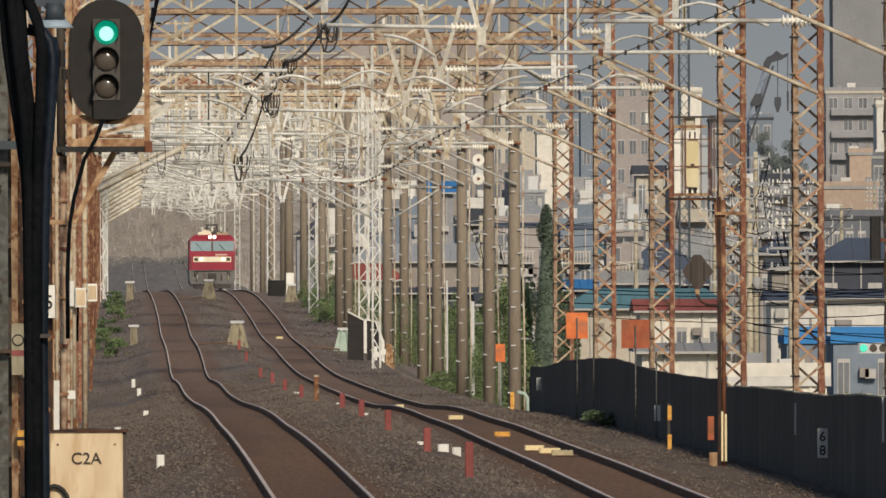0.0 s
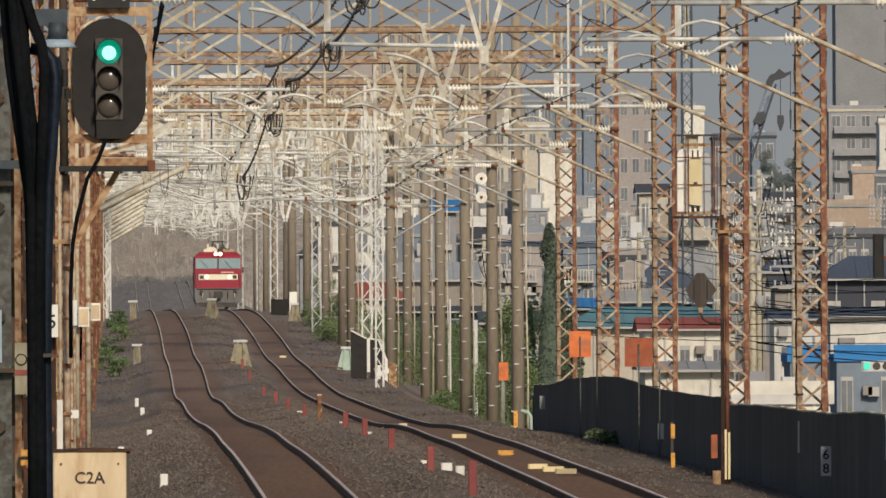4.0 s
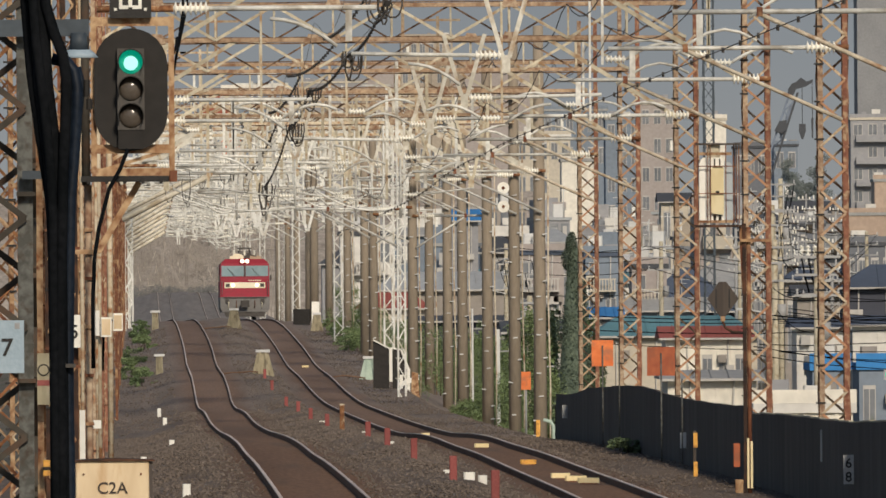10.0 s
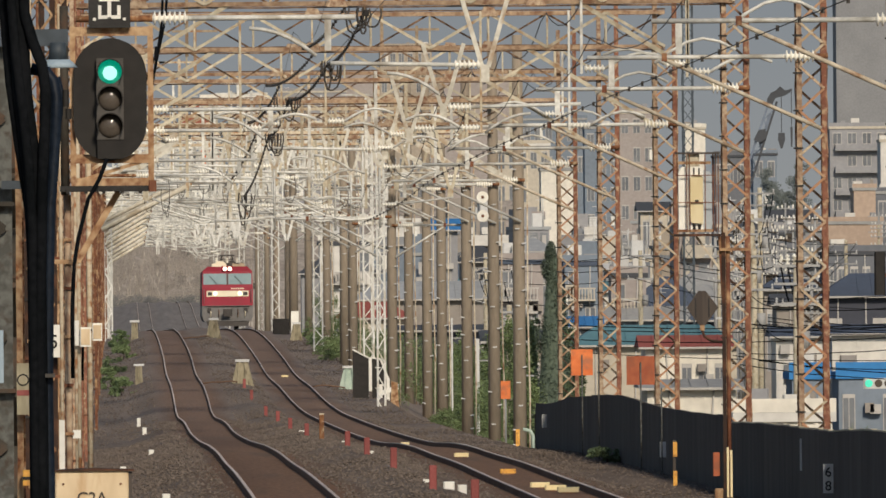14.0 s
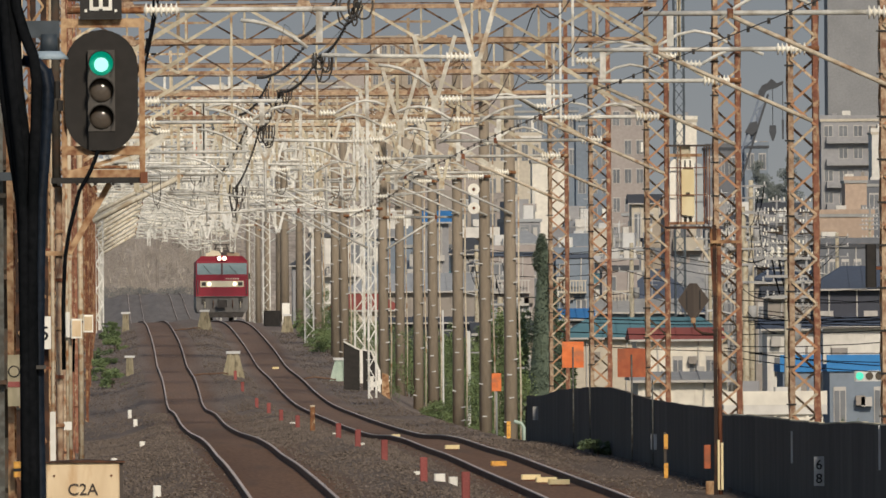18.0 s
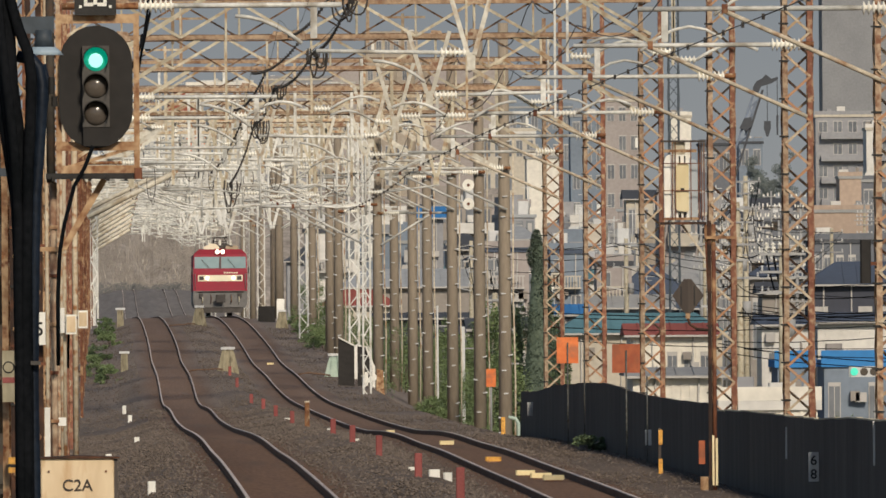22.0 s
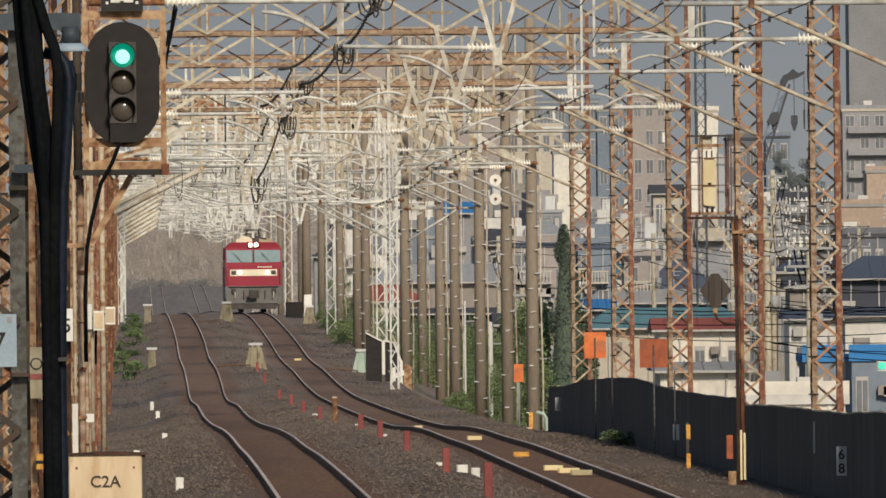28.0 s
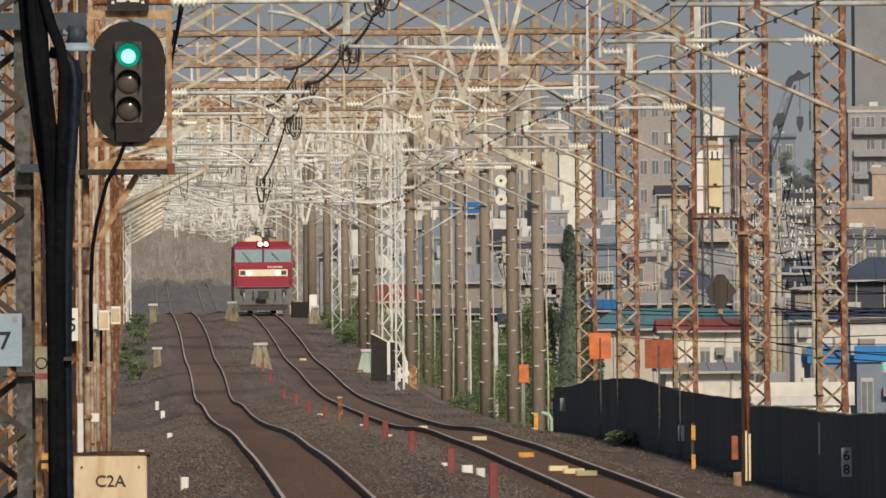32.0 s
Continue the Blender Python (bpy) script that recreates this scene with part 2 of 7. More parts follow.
SHADE_CASE = mat("shaded_blue_grey_case", (0.4, 0.44, 0.47), (0.48, 0.52, 0.54), 0.6)
SKY_PLATE = mat("pale_blue_plate", (0.27, 0.35, 0.41), (0.33, 0.41, 0.47), 0.6)
DIAMOND = mat("weathered_dark_board", (0.055, 0.043, 0.036), (0.085, 0.068, 0.056), 0.8, fine=5, coarse=1, stretch=(6, 1, 0.3))
LOCO_RED = mat("loco_red", (0.25, 0.008, 0.026), (0.31, 0.012, 0.034), 0.62, fine=4, coarse=0.8, bump=0.02)
LOCO_GREY = mat("loco_grey", (0.12, 0.115, 0.11), (0.175, 0.168, 0.16), 0.6, fine=6, coarse=1)
LOCO_DARK = mat("loco_underframe", (0.05, 0.045, 0.042), (0.09, 0.08, 0.072), 0.8)
LOCO_WHITE = mat("loco_cream_stripe", (0.78, 0.7, 0.5), (0.85, 0.78, 0.6), 0.5)
# pale teal base stands in for sky reflected in the windscreen
WINDSHIELD = mat("windshield_glass", (0.2, 0.28, 0.29), (0.25, 0.33, 0.34), 0.08, bump=0)
HEADLIGHT = mat("lit_headlight", (0.9, 0.85, 0.7), (0.95, 0.9, 0.75), 0.3, bump=0, emit=(1.0, 0.9, 0.7, 2.2))
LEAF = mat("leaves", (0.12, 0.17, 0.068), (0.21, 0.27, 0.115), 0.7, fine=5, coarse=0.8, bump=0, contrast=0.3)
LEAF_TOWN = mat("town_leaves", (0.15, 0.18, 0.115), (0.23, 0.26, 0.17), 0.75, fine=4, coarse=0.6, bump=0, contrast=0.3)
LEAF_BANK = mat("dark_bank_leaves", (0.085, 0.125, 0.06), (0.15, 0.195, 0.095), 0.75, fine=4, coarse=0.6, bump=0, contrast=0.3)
LEAF_DARK = mat("dark_conifer", (0.085, 0.115, 0.083), (0.125, 0.16, 0.113), 0.75, fine=4, coarse=0.6, bump=0, contrast=0.3)
BLUE_CABLE = mat("dark_blue_cable", (0.006, 0.01, 0.018), (0.013, 0.021, 0.036), 0.5, gloss=0.15, fine=30, coarse=3)
PIPE_GREY = mat("grey_green_pipe", (0.068, 0.068, 0.059), (0.135, 0.138, 0.125), 0.7, fine=22, coarse=9, c=(0.06, 0.045, 0.033), contrast=0.16)
STAY = mat("weathered_tube", (0.4, 0.34, 0.25), (0.62, 0.55, 0.43), 0.7, fine=8, coarse=2, c=(0.3, 0.18, 0.1), spread=0.15)
# hedge, far leaves and scrub carry distance haze in their base colours
HEDGE = mat("hazed_blue_grey_hedge", (0.14, 0.14, 0.135), (0.2, 0.195, 0.19), 0.9, fine=2, coarse=0.3, bump=0)
FAR_GREEN = mat("hazed_green_leaves", (0.1, 0.125, 0.125), (0.16, 0.18, 0.17), 0.9, fine=2, coarse=0.3, bump=0)
SCRUB = mat("hazed_scrub", (0.195, 0.17, 0.148), (0.35, 0.312, 0.274), 0.9, fine=1.5, coarse=0.35, bump=0)
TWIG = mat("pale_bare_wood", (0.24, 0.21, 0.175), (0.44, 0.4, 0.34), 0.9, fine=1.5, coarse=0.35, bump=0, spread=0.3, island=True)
BARK = mat("bark", (0.08, 0.06, 0.045), (0.13, 0.1, 0.075), 0.9)


# ---- mesh building ----
class Geo:
    """Vertices and faces gathered from simple solids."""

    def __init__(self):
        self.v, self.f, self.round = [], [], []

    def add(self, verts, faces):
        k = len(self.v)
        self.v += [tuple(p) for p in verts]
        self.f += [tuple(i + k for i in q) for q in faces]
        return self

    def box(self, x, y, z, sx, sy, sz, chamfer=0.0):
        """A box centred on x, y, standing on z; its upright edges cut by chamfer."""
        hx, hy, c = sx / 2, sy / 2, chamfer
        if c:
            ring = [(-hx + c, -hy), (hx - c, -hy), (hx, -hy + c), (hx, hy - c), (hx - c, hy), (-hx + c, hy), (-hx, hy - c), (-hx, -hy + c)]
        else:
            ring = [(-hx, -hy), (hx, -hy), (hx, hy), (-hx, hy)]
        return self.prism([(x + a, y + b) for a, b in ring], z, z + sz)

    def prism(self, ring, z0, z1):
        n = len(ring)
        vs = [(a, b, z0) for a, b in ring] + [(a, b, z1) for a, b in ring]
        fs = [tuple(range(n - 1, -1, -1)), tuple(range(n, 2 * n))] + [(i, (i + 1) % n, n + (i + 1) % n, n + i) for i in range(n)]
        return self.add(vs, fs)

    def slab(self, ring, y0, y1):
        """A plate: a ring of (x, z) between two depths."""
        n = len(ring)
        vs = [(a, y0, b) for a, b in ring] + [(a, y1, b) for a, b in ring]
        fs = [tuple(range(n)), tuple(range(2 * n - 1, n - 1, -1))] + [(i, n + i, n + (i + 1) % n, (i + 1) % n) for i in range(n)]
        return self.add(vs, fs)

    def bar(self, p, q, w, h=None):
        """A square bar from p to q."""
        p, q = Vector(p), Vector(q)
        d = (q - p).normalized()
        side = d.cross(Vector((0, 0, 1)))
        side = side.normalized() if side.length > 1e-3 else Vector((1, 0, 0))
        up = side.cross(d)
        a, b = side * w / 2, up * (h or w) / 2
        vs = [e + s * a + t * b for e in (p, q) for s, t in ((-1, -1), (1, -1), (1, 1), (-1, 1))]
        return self.add(vs, [(0, 1, 2, 3), (7, 6, 5, 4), (0, 4, 5, 1), (1, 5, 6, 2), (2, 6, 7, 3), (3, 7, 4, 0)])

    def tube(self, pts, r, n=6, r1=None):
        """A round bar along a line of points."""
        pts = [Vector(p) for p in pts]
        vs, fs = [], []
        for i, p in enumerate(pts):
            d = (pts[min(i + 1, len(pts) - 1)] - pts[max(i - 1, 0)]).normalized()
            if i:
                side = (side - d * side.dot(d)).normalized()
            else:
                side = d.cross(Vector((0, 0, 1)))
                side = side.normalized() if side.length > 1e-3 else Vector((1, 0, 0))
            up = side.cross(d)
            rad = r if r1 is None else r + (r1 - r) * i / (len(pts) - 1)
            vs += [p + side * math.cos(k * math.tau / n) * rad + up * math.sin(k * math.tau / n) * rad for k in range(n)]
        for i in range(len(pts) - 1):
            fs += [(i * n + k, i * n + (k + 1) % n, (i + 1) * n + (k + 1) % n, (i + 1) * n + k) for k in range(n)]
        self.round.append((len(self.f), len(self.f) + len(fs)))
        fs += [tuple(range(n - 1, -1, -1)), tuple(range(len(vs) - n, len(vs)))]
        return self.add(vs, fs)

    def mesh(self, name, material):
        me = bpy.data.meshes.new(name)
        me.from_pydata(self.v, [], self.f)
        me.materials.append(material)
        for a, b in self.round:
            for k in range(a, b):
                me.polygons[k].use_smooth = True
        me.update()
        return me


def part(name, geo, material, parent=None, label="", at=None):
    ob = new(name, geo if isinstance(geo, bpy.types.Mesh) else geo.mesh(name, material))
    if parent:
        ob.parent = parent
    if at:
        ob.location = at
    if label:
        ob["label"] = label
    return ob


def thing(name, label, category, at=(0, 0, 0), group="", kind="", turn=0.0):
    ob = new(name)
    ob.empty_display_size = 0.2
    ob.matrix_basis = pose(*at, 0, 0, turn)
    return tagged(ob, label, category, group, kind)


# ---- the plan: the line runs along y; left track x 2.27, right track x 6.06 ----
LEFT_X, RIGHT_X, GAUGE = 2.265, 6.065, 1.067
FAR = [(815, 0.37), (860, 0.33), (930, 0.1), (1045, -0.3), (1200, -1.05), (1330, -1.2), (1430, -0.5), (1550, 0.75), (1620, 0.72), (1760, -0.4), (2100, -1.5), (5000, -2.0)]
# heights of the rail heads along each track: the line is far from level
LEFT_PROFILE = [(-300, 0.0), (0, 0.0), (120, 0.0), (208, -0.03), (250, -0.1), (275, -0.2), (296, -0.255), (322, -0.39), (345, -0.55), (370, -0.72), (410, -0.91), (445, -0.96),
                (470, -1.08), (492, -1.2), (513, -1.16), (529, -0.94), (555, -0.71), (583, -0.65), (614, -0.57), (648, -0.18), (700, 0.13), (775, 0.36)] + FAR
RIGHT_PROFILE = [(-300, -0.05), (0, -0.05), (120, -0.05), (213, -0.13), (255, -0.21), (277, -0.25), (298, -0.33), (317, -0.385), (334, -0.485), (357, -0.68), (385, -0.82), (420, -0.95),
                 (460, -1.07), (503, -1.16), (540, -1.09), (580, -0.9), (630, -0.75), (676, -0.345), (730, 0.035), (775, 0.28)] + FAR


def on_profile(p, y):
    """A smooth curve through a profile."""
    i = next((k for k in range(len(p) - 1) if y <= p[k + 1][0]), len(p) - 2)
    (x0, a), (x1, b) = p[i], p[i + 1]

    def slope(k):
        k0, k1 = max(k - 1, 0), min(k + 1, len(p) - 1)
        return (p[k1][1] - p[k0][1]) / (p[k1][0] - p[k0][0])

    h = x1 - x0
    t = min(max((y - x0) / h, 0), 1)
    return (2 * t**3 - 3 * t**2 + 1) * a + (t**3 - 2 * t**2 + t) * h * slope(i) + (3 * t**2 - 2 * t**3) * b + (t**3 - t**2) * h * slope(i + 1)


def rail_z(y, x=6.065):
    """Height of the rail heads of the track nearest to x."""
    k = min(max((x - 3.2) / 1.9, 0), 1)
    return on_profile(LEFT_PROFILE, y) * (1 - k) + on_profile(RIGHT_PROFILE, y) * k


CITY_Z = -7.5
# cross-section of the ground: offset from the rail heads, by x
SECTION = [(-60, -4.0), (-12, -3.0), (-3.0, -1.0), (-1.2, -0.55), (0.2, -0.42), (1.0, -0.15), (1.25, -0.095), (3.3, -0.095), (3.5, -0.08), (3.85, 0.02), (4.15, 0.05), (4.5, 0.02), (4.8, -0.06),
           (5.05, -0.095), (7.1, -0.095), (7.4, -0.15), (8.2, -0.17), (8.78, -0.17), (9.2, -0.42), (9.8, -0.9), (11.3, -1.7), (13.2, -2.4), (18, -4.7), (24, -7.0)]


def ground_z(x, y):
    s = SECTION
    if x >= s[-1][0]:
        return CITY_Z
    if x <= s[0][0]:
        return CITY_Z + 3
    i = next(k for k in range(len(s) - 1) if x <= s[k + 1][0])
    t = (x - s[i][0]) / (s[i + 1][0] - s[i][0])
    z = rail_z(y, x) + s[i][1] + (s[i + 1][1] - s[i][1]) * t
    if x > 9.3:
        f = (x - 9.3) / 14.7
        z = z * (1 - f) + (CITY_Z if f >= 1 else z * (1 - f) + CITY_Z * f) * f
    return z


def ground():
    ys = [-300, -100, -30] + list(range(0, 180, 10)) + list(range(180, 700, 3)) + list(range(700, 1700, 8)) + list(range(1700, 2400, 50)) + [2800, 3500, 4900]
    xs = [-2400, -600, -150] + [x for x, _ in SECTION] + [30, 80, 300, 900, 2400]
    g = Geo()
    vs = []
    for y in ys:
        for x in xs:
            wob = noise.noise((x * 0.9, y * 0.06, 3.1)) * 0.03 + noise.noise((x * 2.0, y * 0.09, 7.1)) * 0.02 if (x < 1.1 or 3.4 < x < 4.9 or x > 7.3) else 0
            vs.append((x, y, ground_z(x, y) + wob))
    nx = len(xs)
    fs = [(j * nx + i, j * nx + i + 1, (j + 1) * nx + i + 1, (j + 1) * nx + i) for j in range(len(ys) - 1) for i in range(nx - 1)]
    g.add(vs, fs)
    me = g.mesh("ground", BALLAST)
    me.materials.append(SOIL)
    for p in me.polygons:
        x = p.center.x
        p.material_index = 0 if -3 < x < 13 else 1
        p.use_smooth = True
    tagged(new("ground", me), "dark grey-brown stone ballast, rust-stained between the rails, greyer far off", "ground", kind="structure")


def stones():
    """Loose ballast stones on the shoulders and between the tracks."""
    rnd = random.Random(21)
    vs, fs = [], []
    for x0, x1, y0, y1, n in ((-0.9, 1.15, 165, 420, 15000), (3.42, 4.92, 165, 440, 12000), (7.2, 8.74, 190, 400, 3500), (-0.9, 1.15, 420, 760, 3500), (3.42, 4.92, 440, 760, 3500), (7.2, 9.3, 400, 760, 4500), (1.12, 1.5, 165, 480, 1500), (1.12, 1.75, 165, 480, 700), (3.05, 3.45, 165, 480, 1500), (2.85, 3.45, 165, 480, 700),
                              (4.88, 5.2, 165, 480, 1500), (4.88, 5.45, 165, 480, 700), (6.9, 7.25, 165, 480, 1300), (6.7, 7.25, 165, 480, 600)):
        for _ in range(n):
            x, y = rnd.uniform(x0, x1), rnd.uniform(y0, y1)
            r = rnd.uniform(0.01, 0.024) * (1 + y / 900)
            z = ground_z(x, y) + r * 0.25
            a = rnd.uniform(0, math.tau)
            k = len(vs)
            for q in range(4):
                e = r * rnd.uniform(0.7, 1.25)
                vs.append((x + e * math.cos(a + q * math.pi / 2), y + e * math.sin(a + q * math.pi / 2), z + rnd.uniform(-0.3, 0.3) * r))
            vs.append((x + rnd.uniform(-0.3, 0.3) * r, y, z + r * rnd.uniform(0.5, 0.95)))
            vs.append((x, y, z - r))
            for q in range(4):
                fs += [(k + q, k + (q + 1) % 4, k + 4), (k + (q + 1) % 4, k + q, k + 5)]
    tagged(new("ballast_stones", Geo().add(vs, fs).mesh("ballast_stones", STONES)), "loose dark grey-brown ballast stones", "gravel", kind="stuff")


def track(x, label):
    top = thing("track", label, "railway track", (x, 0, 0), "railway tracks", kind="structure")
    ys = list(range(20, 1700, 6)) + list(range(1700, 2000, 50))
    for s in (-1, 1):
        for name, m, w, z0, z1 in (("rail", RAIL_WEB, 0.05, -0.15, -0.014), ("rail_head", RAIL_HEAD, 0.042, -0.014, 0.0)):
            g = Geo()
            vs = [(s * GAUGE / 2 + dx, y, rail_z(y, x) + dz) for y in ys for dx, dz in ((-w / 2, z0), (w / 2, z0), (w / 2, z1), (-w / 2, z1))]
            n = len(ys)
            fs = [(4 * i + k, 4 * i + (k + 1) % 4, 4 * i + 4 + (k + 1) % 4, 4 * i + 4 + k) for i in range(n - 1) for k in range(4)]
            g.add(vs, fs + [(0, 1, 2, 3)])
            part(name, g, m, top, "polished steel rail head" if z1 == 0 else "")


# ---- lattice work ----
LACE_MESHES = {}


def lattice(g_lace, z0, z1, w, d, chord, lace, step, cx=0.0, cy=0.0):
    """The joined lacing of a post, for masts too far off to tell its bars apart."""
    n = max(int((z1 - z0) / step), 1)
    h = (z1 - z0) / n
    a, b = (w - chord) / 2, (d - chord) / 2
    for i in range(n):
        s = 1 if i % 2 else -1
        za, zb = z0 + i * h, z0 + (i + 1) * h
        g_lace.bar((cx - s * a, cy - b - chord / 2, za), (cx + s * a, cy - b - chord / 2, zb), lace, lace * 0.5)
        g_lace.bar((cx + s * a, cy + b + chord / 2, za), (cx - s * a, cy + b + chord / 2, zb), lace, lace * 0.5)
        g_lace.bar((cx - a - chord / 2, cy - s * b, za), (cx - a - chord / 2, cy + s * b, zb), lace * 0.5, lace)
        g_lace.bar((cx + a + chord / 2, cy + s * b, za), (cx + a + chord / 2, cy - s * b, zb), lace * 0.5, lace)


def laced(top, z0, z1, w, chord, lace, step, material, rear=None, crossed=True):
    """Lacing on four faces: the bars of the front and back are parts of their own on shared meshes, those of the sides are joined."""
    n = max(int((z1 - z0) / step), 1)
    h = (z1 - z0) / n
    a = (w - chord) / 2
    e = a + chord / 2
    rear = rear or material
    key = (w, chord, lace, round(h, 4), material.name, rear.name, crossed)
    if key not in LACE_MESHES:
        ends = [((-a, -e), (a, -e)), ((a, e), (-a, e)) if crossed else ((-a, e), (a, e))]
        LACE_MESHES[key] = [[Geo().bar((*(p if s else q), 0), (*(q if s else p), h), lace, lace * 0.5).mesh("lacing_bar", (material, rear)[k])
                             for k, (p, q) in enumerate(ends)] for s in (0, 1)]
    sides = Geo()
    for i in range(n):
        for me in LACE_MESHES[key][i % 2]:
            part("lacing_bar", me, None, top, at=(0, 0, z0 + i * h))
        s = 1 if i % 2 else -1
        for x in (-e, e):
            sides.bar((x, -s * a, z0 + i * h), (x, s * a, z0 + (i + 1) * h), lace * 0.5, lace)
    tagged(part("side_lacing", sides, rear, top), kind="stuff")


def insulator(p, q, r=0.075, sheds=7):
    """A ribbed porcelain insulator from p to q, turned as one piece."""
    p, q = Vector(p), Vector(q)
    d = q - p
    side = d.cross(Vector((0, 0, 1)))
    side = side.normalized() if side.length > 1e-3 else Vector((1, 0, 0))
    up = side.cross(d.normalized())
    prof = [(0, 0.4)]
    for i in range(sheds):
        a = i / sheds
        prof += [(a + 0.12 / sheds, 0.4), (a + 0.42 / sheds, 1.0), (a + 0.58 / sheds, 1.0), (a + 0.72 / sheds, 0.4)]
    prof.append((1, 0.4))
    n = 10
    g = Geo()
    vs = [p + d * t + (side * math.cos(k * math.tau / n) + up * math.sin(k * math.tau / n)) * r * s for t, s in prof for k in range(n)]
    fs = [(j * n + k, j * n + (k + 1) % n, (j + 1) * n + (k + 1) % n, (j + 1) * n + k) for j in range(len(prof) - 1) for k in range(n)]
    g.round.append((0, len(fs)))
    return g.add(vs, fs + [tuple(range(n - 1, -1, -1)), tuple(range(len(vs) - n, len(vs)))])


# ---- masts and gantries ----
MAST_H = 12.0


def lattice_mast(x, y, label, w=0.5, steel=RUST, lace=RUST_LIGHT, h=MAST_H, name="lattice_mast", drop=1.6, group="lattice masts beside the line", right=None, rear=None, bar=0.0, step=0.39, rungs=INK):
    z = rail_z(y)
    top = thing(name, label, "mast", (x, y, z - drop), group)
    ch = 0.09 if w > 0.5 else 0.05 if rungs is WHITE_STEEL else 0.065
    e, th = w / 2, 0.014
    for sx in (-1, 1):
        for sy in (-1, 1):
            iron = Geo().box(sx * (e - ch / 2), sy * (e - th / 2), 0, ch, th, h).box(sx * (e - th / 2), sy * (e - th - (ch - th) / 2), 0, th, ch - th, h)
            # right chord and rear lacing can take darker steel, shade put into the colour
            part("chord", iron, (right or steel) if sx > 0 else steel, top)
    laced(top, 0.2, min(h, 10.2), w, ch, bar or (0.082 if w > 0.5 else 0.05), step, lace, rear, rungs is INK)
    iron = Geo().box(-w / 2 + 0.02, -w / 2 - 0.012, 0, 0.17, 0.024, 0.028).mesh("step_iron", rungs)
    k = 1.0
    while k < min(h - 1.5, 9.5):
        part("step_iron", iron, None, top, at=(0, 0, k))
        k += 0.65
    part("footing", Geo().box(0, 0, -1.6, 0.9, 0.9, 1.7, 0.06), PALE_CONCRETE, top)
    return top


def cantilever(x, y, side, reach, label, steel=SILVER, hi=6.85, lo=5.6, gap=0.22, curved=True, stayed=True, thick=0.036):
    """A hinged bracket on a mast: top tube, stay, curved pull-off arm, insulators. side: +1 reaches to larger x."""
    z = rail_z(y)
    top = thing("cantilever_bracket", label, "overhead line bracket", (x, y - 0.3, z), "cantilever brackets of the overhead line")
    s = side
    part("top_tube", Geo().tube([(s * (gap + 0.53), 0, hi), (s * reach, 0, hi)], 0.04, 8), steel, top)
    if stayed:
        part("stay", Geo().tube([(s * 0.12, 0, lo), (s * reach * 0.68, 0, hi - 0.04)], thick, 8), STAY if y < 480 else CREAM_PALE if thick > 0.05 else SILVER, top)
        part("clamp", Geo().box(s * reach * 0.68, 0, hi - 0.07, 0.09, 0.1, 0.14), RUST_DARK, top)
    part("insulator", insulator((s * gap, 0, hi), (s * (gap + 0.53), 0, hi), 0.11, 7), PORCELAIN, top, "ribbed white porcelain insulator")
    part("socket", Geo().tube([(0, 0, hi), (s * gap, 0, hi)], 0.05, 8), RUST, top)
    if curved:
        arm = [(s * (reach * 0.72 - 0.28 * i), 0, hi - 0.1 + 0.42 * math.sin(i * 0.52)) for i in range(6)]
        part("pull_off_arm", Geo().tube(arm, 0.03, 6), steel, top, "curved silver pull-off arm")
    elif y < 480:
        arm = [(s * (reach * 0.62 + 0.2 * i), 0, hi - 0.16 - 0.42 * (i / 5) ** 2) for i in range(6)]
        part("pull_off_arm", Geo().tube(arm, 0.034, 6), steel, top, "curved silver pull-off arm")
    part("hanger", Geo().box(s * reach * 0.9, 0, hi - 0.5, 0.1, 0.03, 0.5), steel, top)
    return top


def near_beam(top, x0, x1, steel):
    """A truss beam whose bars are parts of their own, on shared meshes."""
    d, hh, bay = 0.7, 0.75, 1.3
    n = round((x1 - x0) / bay)
    w = (x1 - x0) / n
    chord = Geo().bar((x0, 0, 0), (x1, 0, 0), 0.075, 0.085).mesh("chord", steel)
    for dy in (-d / 2, d / 2):
        for dz in (0, hh):
            part("chord", chord, None, top, at=(0, dy, dz))
    up = Geo().bar((0, 0, 0.051), (0, 0, hh - 0.051), 0.04).mesh("upright", CREAM_STEEL)
    rise, fall = (Geo().bar((0, 0, a), (w, 0, hh - a), 0.03, 0.062).mesh("brace", CREAM_STEEL) for a in (0, hh))
    # rear and wind braces painted dark to stand in for shadow
    rise2, fall2 = (Geo().bar((0, 0, a), (w, 0, hh - a), 0.03, 0.04).mesh("brace", BRACE_SHADE) for a in (0, hh))
    flat, flat2 = (Geo().bar((0, a, 0), (w, -a, 0), 0.05, 0.03).mesh("wind_brace", BRACE_SHADE) for a in (-d / 2, d / 2))
    plate = Geo().slab([(-0.2, -0.07), (0.2, -0.07), (0.13, 0.13), (-0.1, 0.15)], -0.008, 0.008).mesh("gusset_plate", CHORD_TAN)
    for i in range(n):
        a = x0 + i * w
        for k, dy in enumerate((-d / 2 - 0.055, d / 2 + 0.055)):
            part("brace", ((rise, fall), (rise2, fall2))[k][(i + k) % 2], None, top, at=(a, dy, 0))
        for dz in (-0.07, hh + 0.07):
            part("wind_brace", flat2 if i % 2 else flat, None, top, at=(a, 0, dz))
        for dy in (-d / 2, d / 2)[:2 if i % 2 else 1]:
            part("upright", up, None, top, at=(a, dy, 0))
        if i % 3 == 1:
            for dz in (0, hh):
                part("gusset_plate", plate, None, top, at=(a, -d / 2 - 0.085, dz))


